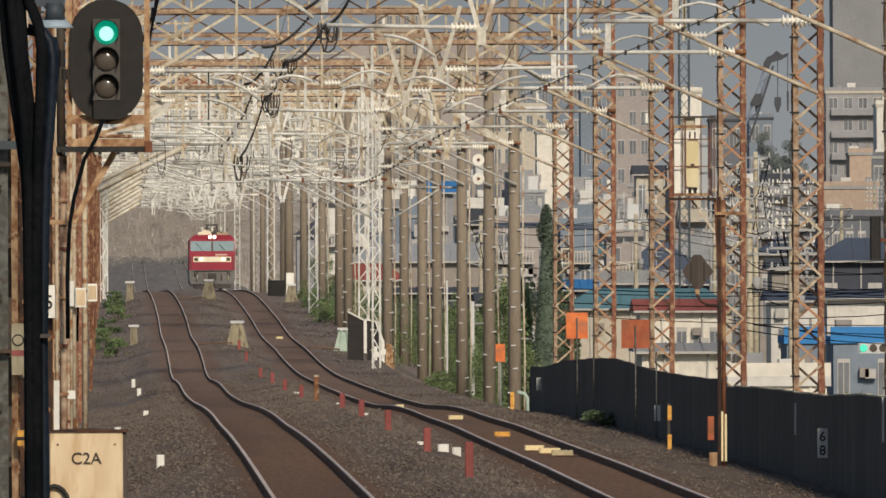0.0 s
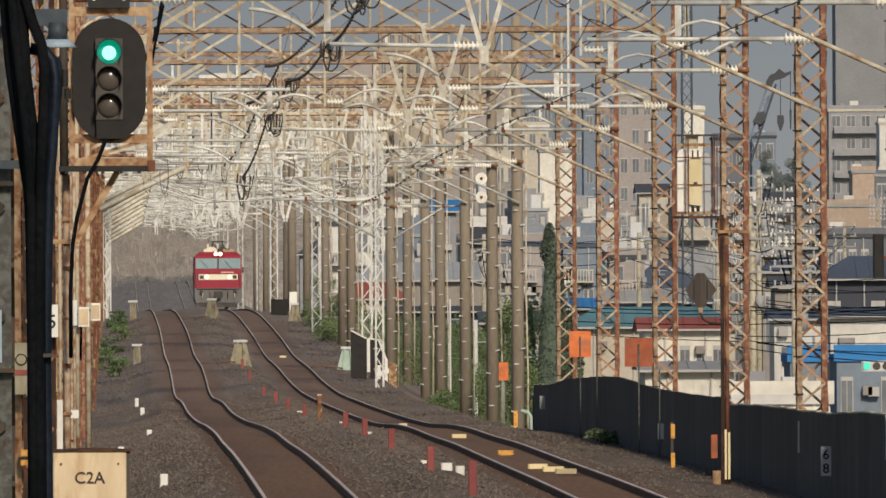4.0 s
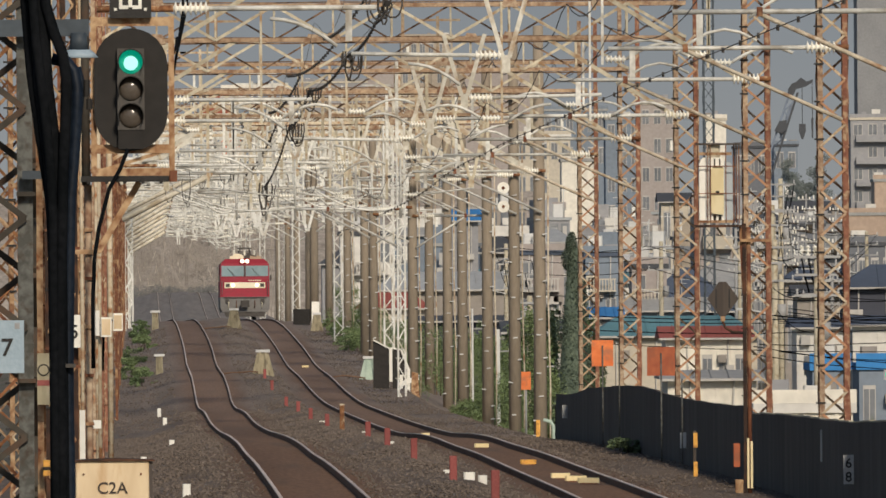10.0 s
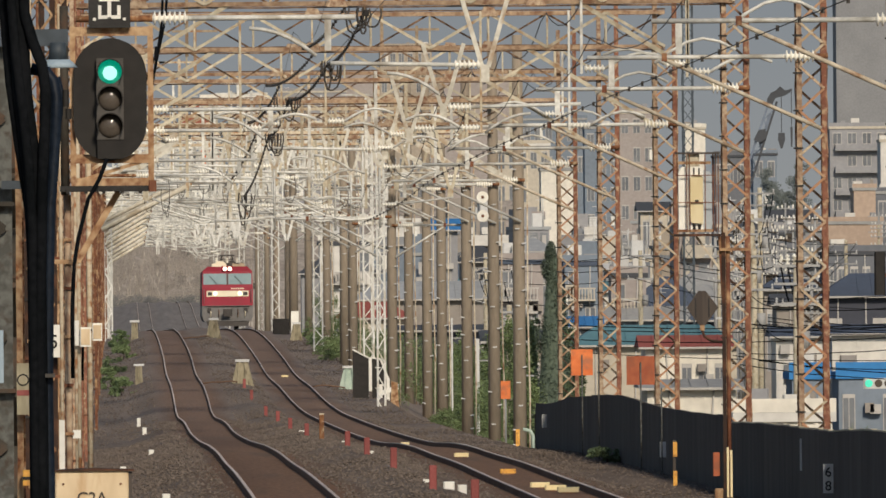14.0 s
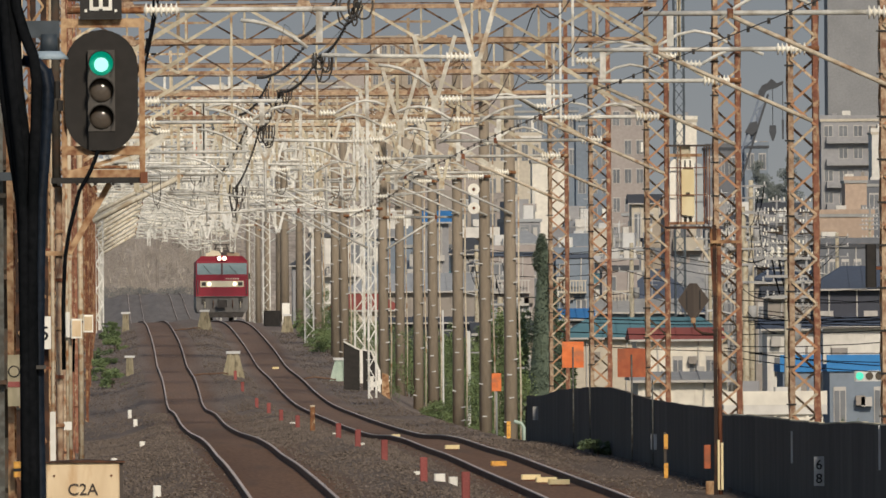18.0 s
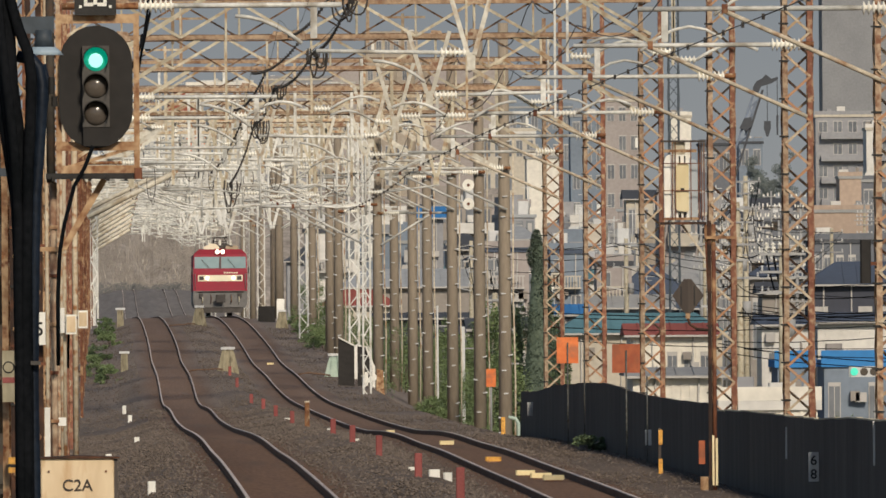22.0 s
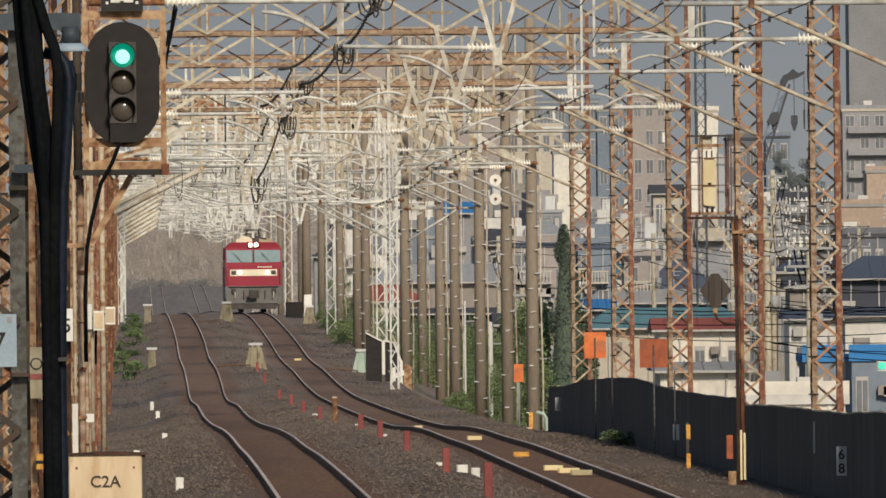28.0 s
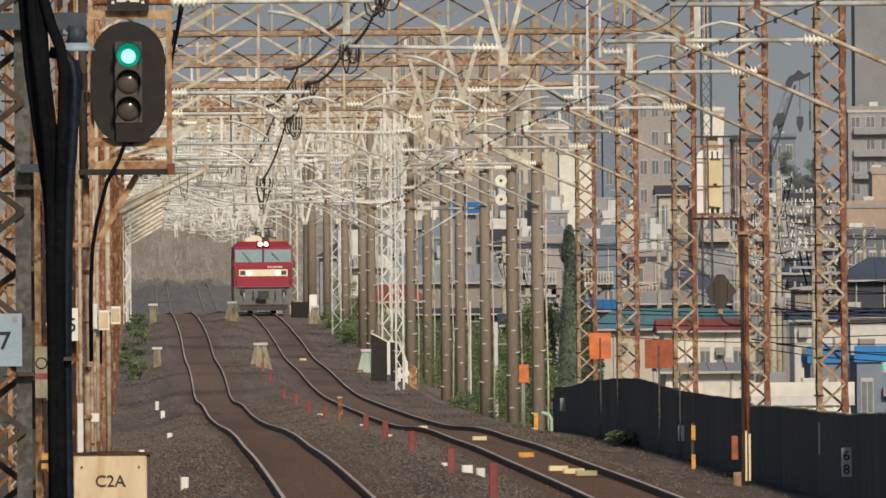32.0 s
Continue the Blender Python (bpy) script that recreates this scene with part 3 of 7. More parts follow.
def beam_meshes(x0, x1, steel, lace):
    """Chords and bracing of one truss beam, from x0 to x1, its lower chord at height 0."""
    chord, brace, post, plates = Geo(), Geo(), Geo(), Geo()
    d, hh, bay = 0.7, 0.75, 1.1
    for dy in (-d / 2, d / 2):
        for dz in (0, hh):
            chord.bar((x0, dy, dz), (x1, dy, dz), 0.075, 0.1)
    n = round((x1 - x0) / bay)
    w = (x1 - x0) / n
    for i in range(n):
        a, b = x0 + i * w, x0 + (i + 1) * w
        for k, dy in enumerate((-d / 2 - 0.04, d / 2 + 0.04)):
            flip = (i + k) % 2
            brace.bar((a, dy, hh * flip), (b, dy, hh * (1 - flip)), 0.03, 0.055)
        for dz in (-0.05, hh + 0.05):
            brace.bar((a, -d / 2 if i % 2 else d / 2, dz), (b, d / 2 if i % 2 else -d / 2, dz), 0.05, 0.03)
        for dy in (-d / 2, d / 2):
            post.bar((a, dy, 0), (a, dy, hh), 0.045)
        if i % 3 == 1:
            for dz in (0, hh):
                plates.box(a, -d / 2 - 0.06, dz - 0.09, 0.2, 0.015, 0.18)
    return [("chord", chord.mesh("chord", steel)), ("bracing", brace.mesh("bracing", lace)), ("upright", post.mesh("upright", steel)), ("gusset_plate", plates.mesh("gusset_plate", steel))]


def v_hanger(x, drop=1.5, w=0.55):
    g = Geo()
    for s in (-1, 1):
        g.bar((x + s * w, -0.4, 0.1), (x + s * 0.06, -0.4, -drop), 0.07, 0.088)
    g.box(x, -0.4, -drop - 0.3, 0.16, 0.04, 0.34)
    return g


def gantry(y, x0, x1, steel, lace, meshes, seed, label, left_mast=True, right_mast=False, lift=8.55):
    rnd = random.Random(seed)
    z = rail_z(y) + lift
    top = thing("gantry", label, "overhead gantry", (0, y, z), "gantries over the tracks")
    if meshes:
        for name, me in meshes:
            tagged(part(name, me, None, top), kind="stuff")
    else:
        near_beam(top, x0, x1, steel)
    for x, steel_post in ((x0, left_mast), (x1, right_mast)):
        if steel_post:
            gl = Geo()
            lattice(gl, -lift - 1.4, 0.9, 0.42, 0.42, 0.07, 0.045, 0.42, x, 0)
            old = x < 0 and y < 1000
            for sx in (-1, 1):
                for sy in (-1, 1):
                    part("post_chord", Geo().box(x + sx * 0.175, sy * 0.175, -lift - 1.4, 0.07, 0.07, lift + 2.3), RUST_DARK if old else steel, top)
            # alternate old posts get tan lacing, painted in as sunlit highlights
            tagged(part("post_lacing", gl, (RUST, CHORD_TAN)[seed % 2] if old else lace, top), kind="stuff")
    for s, x in ((1, x0), (-1, x1)):
        part("knee_brace", Geo().bar((x + s * 0.2, -0.3, -1.75), (x + s * 3.05, -0.3, 0.0), 0.09, 0.085 if y < 480 else 0.16), CREAM_STEEL if y < 480 else V_STEEL, top)
    # hangers, tubes and insulators over each track
    for cx in (LEFT_X, RIGHT_X) if y > 480 else (RIGHT_X,):
        hx = (7.15 if cx == RIGHT_X else 4.0) + (rnd.uniform(-1.2, 0.9) if y > 480 else 0)
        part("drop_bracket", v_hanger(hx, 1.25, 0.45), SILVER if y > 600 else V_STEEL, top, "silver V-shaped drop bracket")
        s = -1 if cx == LEFT_X or y == 328 or seed % 3 == 0 else 1
        tz = -1.25 + rnd.uniform(-0.06, 0.06)
        part("insulator", insulator((hx + s * 0.1, -0.42, tz), (hx + s * 0.62, -0.42, tz), 0.1, 6), PORCELAIN, top, "ribbed white porcelain insulator")
        part("tube", Geo().tube([(hx + s * 0.6, -0.42, tz), (hx + s * 3.0, -0.42, tz + 0.05)], 0.045, 6), SILVER, top)
        arm = [(hx + s * (1.9 - 0.2 * i), -0.42, tz - 0.15 - 0.42 * (i / 5) ** 2) for i in range(6)]
        part("registration_arm", Geo().tube(arm, 0.036, 6), SILVER, top, "curved silver registration arm")
        if y > 480 and (cx == RIGHT_X or y < 760):
            part("drop_tube", Geo().tube([(hx, -0.44, -1.3), (hx, -0.44, -2.9 - rnd.uniform(0, 0.3))], 0.035, 6), SILVER, top)
            bow = [(hx + (cx - hx) * q / 6 * 1.5, -0.46, -2.75 - 0.35 * math.sin(q * 0.52) + 0.1 * q) for q in range(7)]
            if cx == RIGHT_X or y < 640:
                part("steady_arm", Geo().tube(bow, 0.032, 6), SILVER, top, "curved silver steady arm")
            if cx == RIGHT_X and 600 < y < 1000:
                part("registration_bracket", Geo().bar((hx - 1.75, -0.5, -2.75), (hx - 1.5, -0.5, -3.75), 0.075, 0.1).bar((hx - 1.2, -0.5, -2.75), (hx - 1.45, -0.5, -3.75), 0.075, 0.1).bar((hx - 1.9, -0.5, -2.75), (hx + 0.1, -0.5, -2.65), 0.06, 0.07), WHITE_STEEL, top, "white V-shaped registration bracket")
            part("insulator", insulator((hx + s * 0.05, -0.47, -2.4), (hx + s * 0.5, -0.47, -2.4), 0.08, 5), PORCELAIN, top, "ribbed white porcelain insulator")
            part("tube", Geo().tube([(hx + s * 0.5, -0.47, -2.4), (hx + s * 2.2, -0.47, -2.2)], 0.032, 6), SILVER, top)
    if y > 480:
        for k in range(2):
            hx = rnd.uniform(x0 + 1.0, x1 - 1.0)
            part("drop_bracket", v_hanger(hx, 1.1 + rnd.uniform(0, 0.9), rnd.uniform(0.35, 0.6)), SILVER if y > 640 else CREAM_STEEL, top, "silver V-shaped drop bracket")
            xa = rnd.uniform(x0 + 0.5, x1 - 3.0)
            tz = rnd.uniform(-2.2, -0.5)
            part("tube", Geo().tube([(xa, -0.44, tz), (xa + rnd.uniform(1.5, 3.2), -0.44, tz + rnd.uniform(-0.1, 0.1))], 0.045, 6), SILVER, top)
    for k in range(3 if y < 480 else 6 if y > 1050 else 10):
        x = rnd.uniform(x0 + (2.4 if y < 760 else 0.6), x1 - 0.6)
        d = rnd.uniform(0.9, 2.1) if y < 480 else rnd.uniform(0.3, 2.6)
        part("drop_post", Geo().bar((x, -0.45, 0.8), (x, -0.45, -d), 0.05 if y < 440 else 0.085, 0.05), SILVER if k % 3 == 0 or y > 700 else CREAM_STEEL, top, "weathered drop post")
        s = rnd.choice((-1, 1))
        if k < 3:
            part("insulator", insulator((x + s * 0.05, -0.46, -d + 0.1), (x + s * 0.45, -0.46, -d + 0.1), 0.085, 5), PORCELAIN, top, "ribbed white porcelain insulator")
            arm = [(x + s * (0.45 + 0.24 * i), -0.46, -d + 0.1 + 0.3 * math.sin(i * 0.5)) for i in range(6)]
            part("curved_arm", Geo().tube(arm, 0.036, 6), SILVER, top, "curved silver arm")
    for k in range(3 if y > 480 else 0):
        x = rnd.uniform(x0 + 1, x1 - 1)
        part("suspension_insulator", insulator((x, -0.1, 0), (x, -0.1, -0.55), 0.09, 4), PORCELAIN, top, "string of white porcelain discs")
    if y < 720:
        for k in range(0 if y < 480 else 3):
            x = (RIGHT_X if k in (1, 3) else LEFT_X) + rnd.uniform(-1.2, 1.2)
            w, d, zt = rnd.uniform(0.08, 0.2), rnd.uniform(0.3, 0.75), rnd.uniform(-2.2, -0.6)
            pts = [(x + w * math.cos(a), -0.5, zt + d * (math.sin(a) if a > math.pi else 0.35 * math.sin(a))) for a in [math.pi * (0.8 + 1.4 * q / 10) for q in range(11)]]
            part("jumper_cable", Geo().tube(pts, 0.012, 6), WIRE, top, "dark drooping jumper cable")
    for k in range(2):
        x = rnd.uniform(x0 + 0.8, x1 - 0.8)
        part("feeder_arm", Geo().bar((x, -0.35, 0.6), (x, -0.35, 2.0), 0.08).bar((x - 0.6, -0.35, 1.9), (x + 0.6, -0.35, 1.9), 0.06), lace, top)
    return top


def masts_and_gantries():
    near = [257, 292, 328, 370, 413, 451]
    for y in near:
        # tan left, maroon right, darker rear: the shaded sides are painted in
        lattice_mast(12.0, y, "tall rusted steel lattice mast beside the line", 0.52, CHORD_TAN, LACE_PALE, right=RUST_SHADE_SIDE, rear=LACE_SHADED, bar=0.085, step=0.372)
        lattice_mast(-0.85 if y > 260 else -0.8, y + 6, "rust-streaked lattice mast close beside the track", 0.3, (RUST_DARK, CHORD_TAN, RUST_TAN)[y % 3], LACE_PALE, right=(RUST_SHADE_SIDE, CHORD_TAN)[y % 2], rear=RUST_DARK)
        cantilever(12.28, y, -1, 4.15, "silver tubular bracket with porcelain insulators on a rusted mast")
    for x, y in ((-1.62, 240), (-1.95, 322)):
        lattice_mast(x, y, "rusted lattice mast set back from the track", 0.42, RUST_TAN, LACE_PALE, right=RUST_DARK, rear=LACE_SHADED)
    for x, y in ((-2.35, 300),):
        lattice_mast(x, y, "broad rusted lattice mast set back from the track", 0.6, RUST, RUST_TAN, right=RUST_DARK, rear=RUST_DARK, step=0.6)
    for x, y in ((-1.5, 296),):
        lattice_mast(x, y, "rust-streaked lattice mast set back from the track", 0.34, RUST_DARK, RUST)
    lattice_mast(-0.875, 100, "broad grey-green weathered lattice mast close beside the track", 0.51, PIPE_GREY, MAST_GREY, bar=0.075, step=0.322)
    lattice_mast(-1.1, 152, "broad orange-rusted lattice mast close beside the track", 0.49, RUST_DARK, RUST, right=RUST_TAN, bar=0.055, step=0.42)
    # blackened chords stand in for the dark gaps between the posts
    for x, y in ((-0.85, 187), (-0.82, 222)):
        lattice_mast(x, y, "rust-streaked lattice mast close beside the track", 0.36, RUST_BLACK, RUST_TAN)
    pale = beam_meshes(-0.85, 12.0, RUST_LIGHT, SILVER)
    # far trusses get paler steel, distance haze put into the paint
    white = beam_meshes(-0.85, 9.0, SILVER, SILVER)
    broad = beam_meshes(-0.85, 11.2, SILVER, SILVER)
    for i, y in enumerate((328, 370, 413, 451)):
        gantry(y, -0.85, 12.0, GANTRY_TAN, BRACE_TAN, None, i, "rusted steel truss gantry with silver drop brackets", False, False)
    for i, y in enumerate((506, 540, 582, 627, 657, 698)):
        cantilever(12.2, y, -1, 4.0, "silver tubular bracket with porcelain insulators on a concrete pole")
        gantry(y, -0.85, 12.0, GANTRY_TAN if y < 530 else RUST_LIGHT, RUST_LIGHT if y < 560 else SILVER, None if y < 600 else pale, 20 + i, "rust-stained truss gantry crowded with silver brackets", True, False)
    y, i = 735, 0
    while y < 1640:
        gantry(y, -0.85, 11.2 if y < 1000 else 9.0, SILVER, SILVER, broad if y < 1000 else white, 40 + i, "pale truss gantry, its paint lightened for haze, with silver brackets", True, i % 4 == 0)
        if i < 12:
            cantilever(-0.78, y, 1, 3.9, "silver tubular bracket with porcelain insulators over the track", hi=6.55, lo=5.0, curved=i % 2 == 0, thick=0.1)
        y, i = y + 39 + (i % 3) * 2, i + 1
    # left brackets that reach over the left track
    for y in (254, 349, 378, 440, 482, 520, 560, 604, 640, 684):
        cantilever(-0.6, y, 1, 4.2, "silver tubular bracket with porcelain insulators over the track", hi=6.9, lo=5.5, gap=1.15, curved=False, stayed=y > 500, thick=0.085)
    # brackets on the poles close to the right track
    for x, y in ((8.33, 536), (9.45, 583), (9.0, 648), (9.0, 673), (9.0, 729), (8.9, 790), (8.9, 857), (9.1, 905), (9.0, 960), (9.0, 1020)):
        cantilever(x, y + 0.14, -1, 3.4, "silver tubular bracket with porcelain insulators on a pole", hi=5.8, lo=4.6)
        if y > 540:
            cantilever(x, y + 0.14, 1, 2.7, "silver tubular bracket with porcelain insulators on a pole", hi=5.5, lo=4.4, curved=y % 2 == 0)


def concrete_pole(x, y, label, r=0.2, h=13.6, bands=True, base=None):
    z = (ground_z(x, y) if base is None else base) - 0.3
    top = thing("concrete_pole", label, "pole", (x, y, z), "concrete poles beside the line")
    part("shaft", Geo().tube([(0, 0, 0), (0, 0, h * 0.5), (0, 0, h)], r, 14, r * 0.72), CONCRETE, top)
    if bands:
        part("conduit", Geo().tube([(r * 1.3, -0.1, 0.2), (r * 1.45, -0.1, h * 0.2), (r * 1.2, -0.1, h * 0.4), (r * 1.3, -0.1, h * 0.75)], 0.028, 6), STAY, top, "thin pale conduit")
    bolts = [Geo().bar((dx - 0.07, -r * 0.95, 0), (dx + 0.07, -r * 0.95, dz), 0.045, 0.034).mesh("step_bolt", PALE_PLATE) for dx, dz in ((r * 0.75, 0.03), (-r * 0.7, -0.03), (r * 0.1, 0.02), (-r * 0.2, 0.0))]
    rnd = random.Random(round(x * 10 + y))
    k = 0.9
    while bands and k < h - 3:
        part("step_bolt", bolts[rnd.randrange(4)], None, top, "pale metal step bolt", at=(0, 0, k))
        k += rnd.choice((0.45, 0.6, 0.7))
    return top


def concrete_poles():
    for y in (506, 540, 582, 627, 657, 698):
        concrete_pole(12.0, y, "brown weathered concrete pole with metal step bolts", 0.21)
    for x, y in ((9.45, 583), (9.0, 648), (9.0, 673), (9.0, 729), (8.9, 790), (8.9, 857), (9.1, 905), (9.0, 960), (9.0, 1020), (9.0, 1090)):
        concrete_pole(x, y, "brown weathered concrete pole beside the track", 0.24 if y == 857 else 0.19, 11, y < 760)
    for x, y, w in ((8.33, 536, 0.27), (8.38, 566, 0.36), (8.42, 712, 0.4), (8.36, 897, 0.4)):
        lattice_mast(x, y, "slender white-painted lattice mast", w, WHITE_STEEL, WHITE_STEEL, 9.5, "white_lattice_mast", 0.6, "white lattice masts", bar=0.062, step=0.4, rungs=WHITE_STEEL)
    for x, yy, z0, h, w in ((12.82, 650, -1.6, 2.85, 0.07), (12.73, 600, -2.0, 2.62, 0.15), (13.3, 560, -2.2, 2.5, 0.06)):
        p = thing("grey_post", "pale grey post among the bushes", "post", (x, yy, z0 - 1.5), "pale posts on the bank")
        part("shaft", Geo().box(0, 0, 0, w, w, h + 1.5, w * 0.2), PALE_PLATE, p)
        part("arm", Geo().box(0.2, 0, h + 0.7, 0.5, 0.05, 0.05), GREY_PLATE, p)
    lattice_mast(-0.46, 820, "slender white-painted lattice mast", 0.38, WHITE_STEEL, WHITE_STEEL, 6.0, "white_lattice_mast", 0.6, "white lattice masts", bar=0.11, step=0.62, rungs=WHITE_STEEL)


def disc_plates():
    for z in (5.35, 4.75):
        d = thing("round_plate", "round cream tensioning wheel fixed to a concrete pole", "pulley wheel", (11.66, 539.7, z), "tensioning wheels")
        part("wheel", Geo().tube([(0, -0.05, 0), (0, 0.05, 0)], 0.19, 18), PORCELAIN, d)
        part("hub", Geo().tube([(0, -0.08, 0), (0, -0.051, 0)], 0.05, 10), RUST_DARK, d)
        part("bracket", Geo().bar((0.0, 0.08, 0), (0.2, 0.2, 0), 0.05), RUST, d)
    # far transmission tower behind the masts
    t = thing("steel_tower", "slender dark lattice tower far behind the masts", "tower", (36.35, 1076, CITY_Z))
    gc, gl = Geo(), Geo()
    for sx in (-1, 1):
        for sy in (-1, 1):
            gc.box(sx * 0.3025, sy * 0.3025, 0, 0.115, 0.115, 29)
    lattice(gl, 0, 29, 0.72, 0.72, 0.115, 0.086, 0.8)
    part("frame", gc, BLUE_STEEL, t)
    tagged(part("lacing", gl, BLUE_STEEL, t), kind="stuff")


# ---- wires ----
def wires():
    def wire(x, h, r, y0, y1, label, sag=0.5, span=39.0, mat_=WIRE, name="overhead_wire", clips=False):
        pts = []
        y = y0
        while y <= y1:
            k = ((y - 254) / span) % 1.0
            pts.append((x, y, rail_z(y, x) + h - sag * 4 * k * (1 - k)))
            y += span / 8
        line = tagged(part(name, Geo().tube(pts, r, 5), mat_), label, "wire", "overhead wires")
        if clips:
            clip = Geo().box(0, 0, -0.035, 0.03, 0.05, 0.055).mesh("dropper_clip", mat_)
            y = 120.0
            while y < 420:
                part("dropper_clip", clip, None, line, at=(x, y, rail_z(y, x) + h))
                y += 5.0

    for cx in (LEFT_X, RIGHT_X):
        wire(cx, 5.1, 0.006 if cx == RIGHT_X else 0.003, 60, 900, "thin contact wire over the track", 0.0, clips=cx == RIGHT_X)
        wire(cx, 6.0, 0.006 if cx == RIGHT_X else 0.003, 60, 900, "thin messenger wire over the track", 0.45)
    for x, h in ((9.4, 9.4), (12.0, 9.9), (-0.85, 9.9)):
        wire(x, h, 0.012, 150, 900, "dark feeder wire along the masts", 0.7)


SLACK = ((4.81, 328, 7.95), (4.62, 370, 7.45), (4.2, 413, 7.15), (4.05, 451, 6.6), (3.78, 506, 5.25))


def cable_tangles():
    """Bunches of dark slack cable hanging below the gantries."""
    rnd = random.Random(77)
    h = thing("hanging_cable", "pair of thick dark cables hanging slantwise from a gantry", "cable", (0.85, 327.62, 6.3))
    for dx, z0, z1 in ((0.0, 0.05, 1.9), (-0.13, 0.25, 1.0), (0.08, 0.55, 1.9)):
        part("cable", Geo().tube([(dx - 0.18, 0, z0), (dx - 0.06, 0, z0 + (z1 - z0) * 0.4), (dx + 0.04, 0, z0 + (z1 - z0) * 0.75), (dx + 0.06, 0, z1)], 0.028, 6), CABLE, h)
    for x, y, z in SLACK:
        t = thing("cable_tangle", "bunch of slack dark cable hanging from a gantry", "cable", (x, y - 0.46, z), "bunches of slack cable")
        for k in range(5):
            w, d = rnd.uniform(0.06, 0.2), rnd.uniform(0.25, 0.6 if y < 500 else 0.95)
            ox = rnd.uniform(-0.25, 0.25)
            pts = [(ox + w * math.cos(a) + rnd.uniform(-0.02, 0.02), 0.03 * k, d * math.sin(a)) for a in [math.pi * (0.95 + 1.1 * q / 9) for q in range(10)]]
            part("loop", Geo().tube(pts, 0.021, 6), WIRE, t)
        part("clamp", Geo().box(0.05, 0, -0.1, 0.1, 0.1, 0.12), SIGNAL_BLACK, t)
    for (xa, ya, za), (xb, yb, zb) in zip(SLACK, SLACK[1:]):
        pts = [(xa + (xb - xa) * q / 12, ya + (yb - ya) * q / 12 - 0.46, za + (zb - za) * q / 12 - 0.9 * (q / 12) * (1 - q / 12)) for q in range(13)]
        for dx, dz, r in ((0, 0, 0.018), (-0.55, 0.35, 0.014)):
            run = [(x + dx * (0.4 + 0.6 * q / 12), y, z + dz) for q, (x, y, z) in enumerate(pts)]
            g = Geo().tube(run, r, 5)
            for (x, y, z), (x2, y2, z2) in zip(run, run[1:]):
                for f in (0.25, 0.75):
                    g.box(x + (x2 - x) * f, y + (y2 - y) * f, z + (z2 - z) * f - 0.035, 0.06, 0.08, 0.07, 0.015)
            tagged(part("slack_wire", g, WIRE), "dark slack wire with spacers sagging from gantry to gantry", "wire", "slack wires")


# ---- the colour-light signal and what stands round it ----
def signal_lamp():
    y = 150.0
    top = thing("colour_light_signal", "three-lamp railway signal showing green, black oval backplate on a rusted frame", "railway signal", (-0.055, y, 3.5))
    ring = []
    w, z0, z1 = 0.325, 0.32, 1.41
    for i in range(13):
        a = math.pi * i / 12
        ring.append((w * math.cos(a), z1 - w + w * math.sin(a)))
    for i in range(13):
        a = math.pi + math.pi * i / 12
        ring.append((w * math.cos(a), z0 + w + w * math.sin(a)))
    part("backplate", Geo().slab(ring, -0.02, 0.02), SIGNAL_BLACK, top, "matt black oval backplate")
    part("lamp_case", Geo().slab([(-0.12, 0.51), (0.12, 0.51), (0.12, 1.23), (-0.12, 1.23)], -0.1, -0.02), SIGNAL_GREY, top)
    part("cable_box", Geo().slab([(-0.115, 0.34), (0.115, 0.34), (0.115, 0.508), (-0.115, 0.508)], -0.09, -0.02), SIGNAL_BLACK, top, "matt black cable box")
    for k, z in enumerate((1.11, 0.87, 0.63)):
        dome = Geo().tube([(0, -0.1, z), (0, -0.115, z), (0, -0.13, z), (0, -0.142, z), (0, -0.15, z)], 0.1, 20)
        for q, rr in enumerate((0.107, 0.1, 0.082, 0.053, 0.014)):
            for w2 in range(20):
                v = dome.v[q * 20 + w2]
                dome.v[q * 20 + w2] = (v[0] * rr / 0.1, v[1], z + (v[2] - z) * rr / 0.1)
        lens = part("lens", dome, LENS_GREEN if k == 0 else LENS_OFF, top, "lit green lens" if k == 0 else "unlit dark lens")
        if k == 0:
            part("glow", Geo().tube([(0, -0.151, z - 0.012), (0, -0.156, z - 0.012)], 0.064, 18, 0.05), LENS_CORE, lens, "bright centre of the lit lens")
        hood = Geo()
        n = 14
        vs = []
        for i in range(n + 1):
            a = math.radians(-25) + math.radians(230) * i / n
            for r, yy in ((0.109, -0.1), (0.109, -0.23), (0.117, -0.1), (0.117, -0.23)):
                vs.append((r * math.cos(a), yy, z + r * math.sin(a)))
        fs = []
        for i in range(n):
            o, q = 4 * i, 4 * i + 4
            fs += [(o, o + 1, q + 1, q), (o + 2, q + 2, q + 3, o + 3), (o + 1, o + 3, q + 3, q + 1)]
        hood.add(vs, fs)
        part("hood", hood, SIGNAL_BLACK, lens)
    # board above with the white sign for departure
    board = part("sign_board", Geo().box(0, 0, 1.5, 0.37, 0.06, 0.5), INK, top, "black board with a white character")
    for x0, x1, za, zb in ((-0.017, 0.017, 1.595, 1.9), (-0.1, -0.0175, 1.58, 1.612), (0.0175, 0.1, 1.58, 1.612), (-0.1, -0.07, 1.6125, 1.7), (0.07, 0.1, 1.6125, 1.7),
                           (-0.09, -0.0175, 1.735, 1.765), (0.0175, 0.09, 1.735, 1.765), (-0.09, -0.06, 1.7655, 1.87), (0.06, 0.09, 1.7655, 1.87), (-0.145, -0.12, 1.565, 1.59), (0.12, 0.145, 1.565, 1.59)):
        part("stroke", Geo().slab([(x0, za), (x1, za), (x1, zb), (x0, zb)], -0.04, -0.031), WHITE_PAINT, board, "white painted stroke")
    fr = Geo()
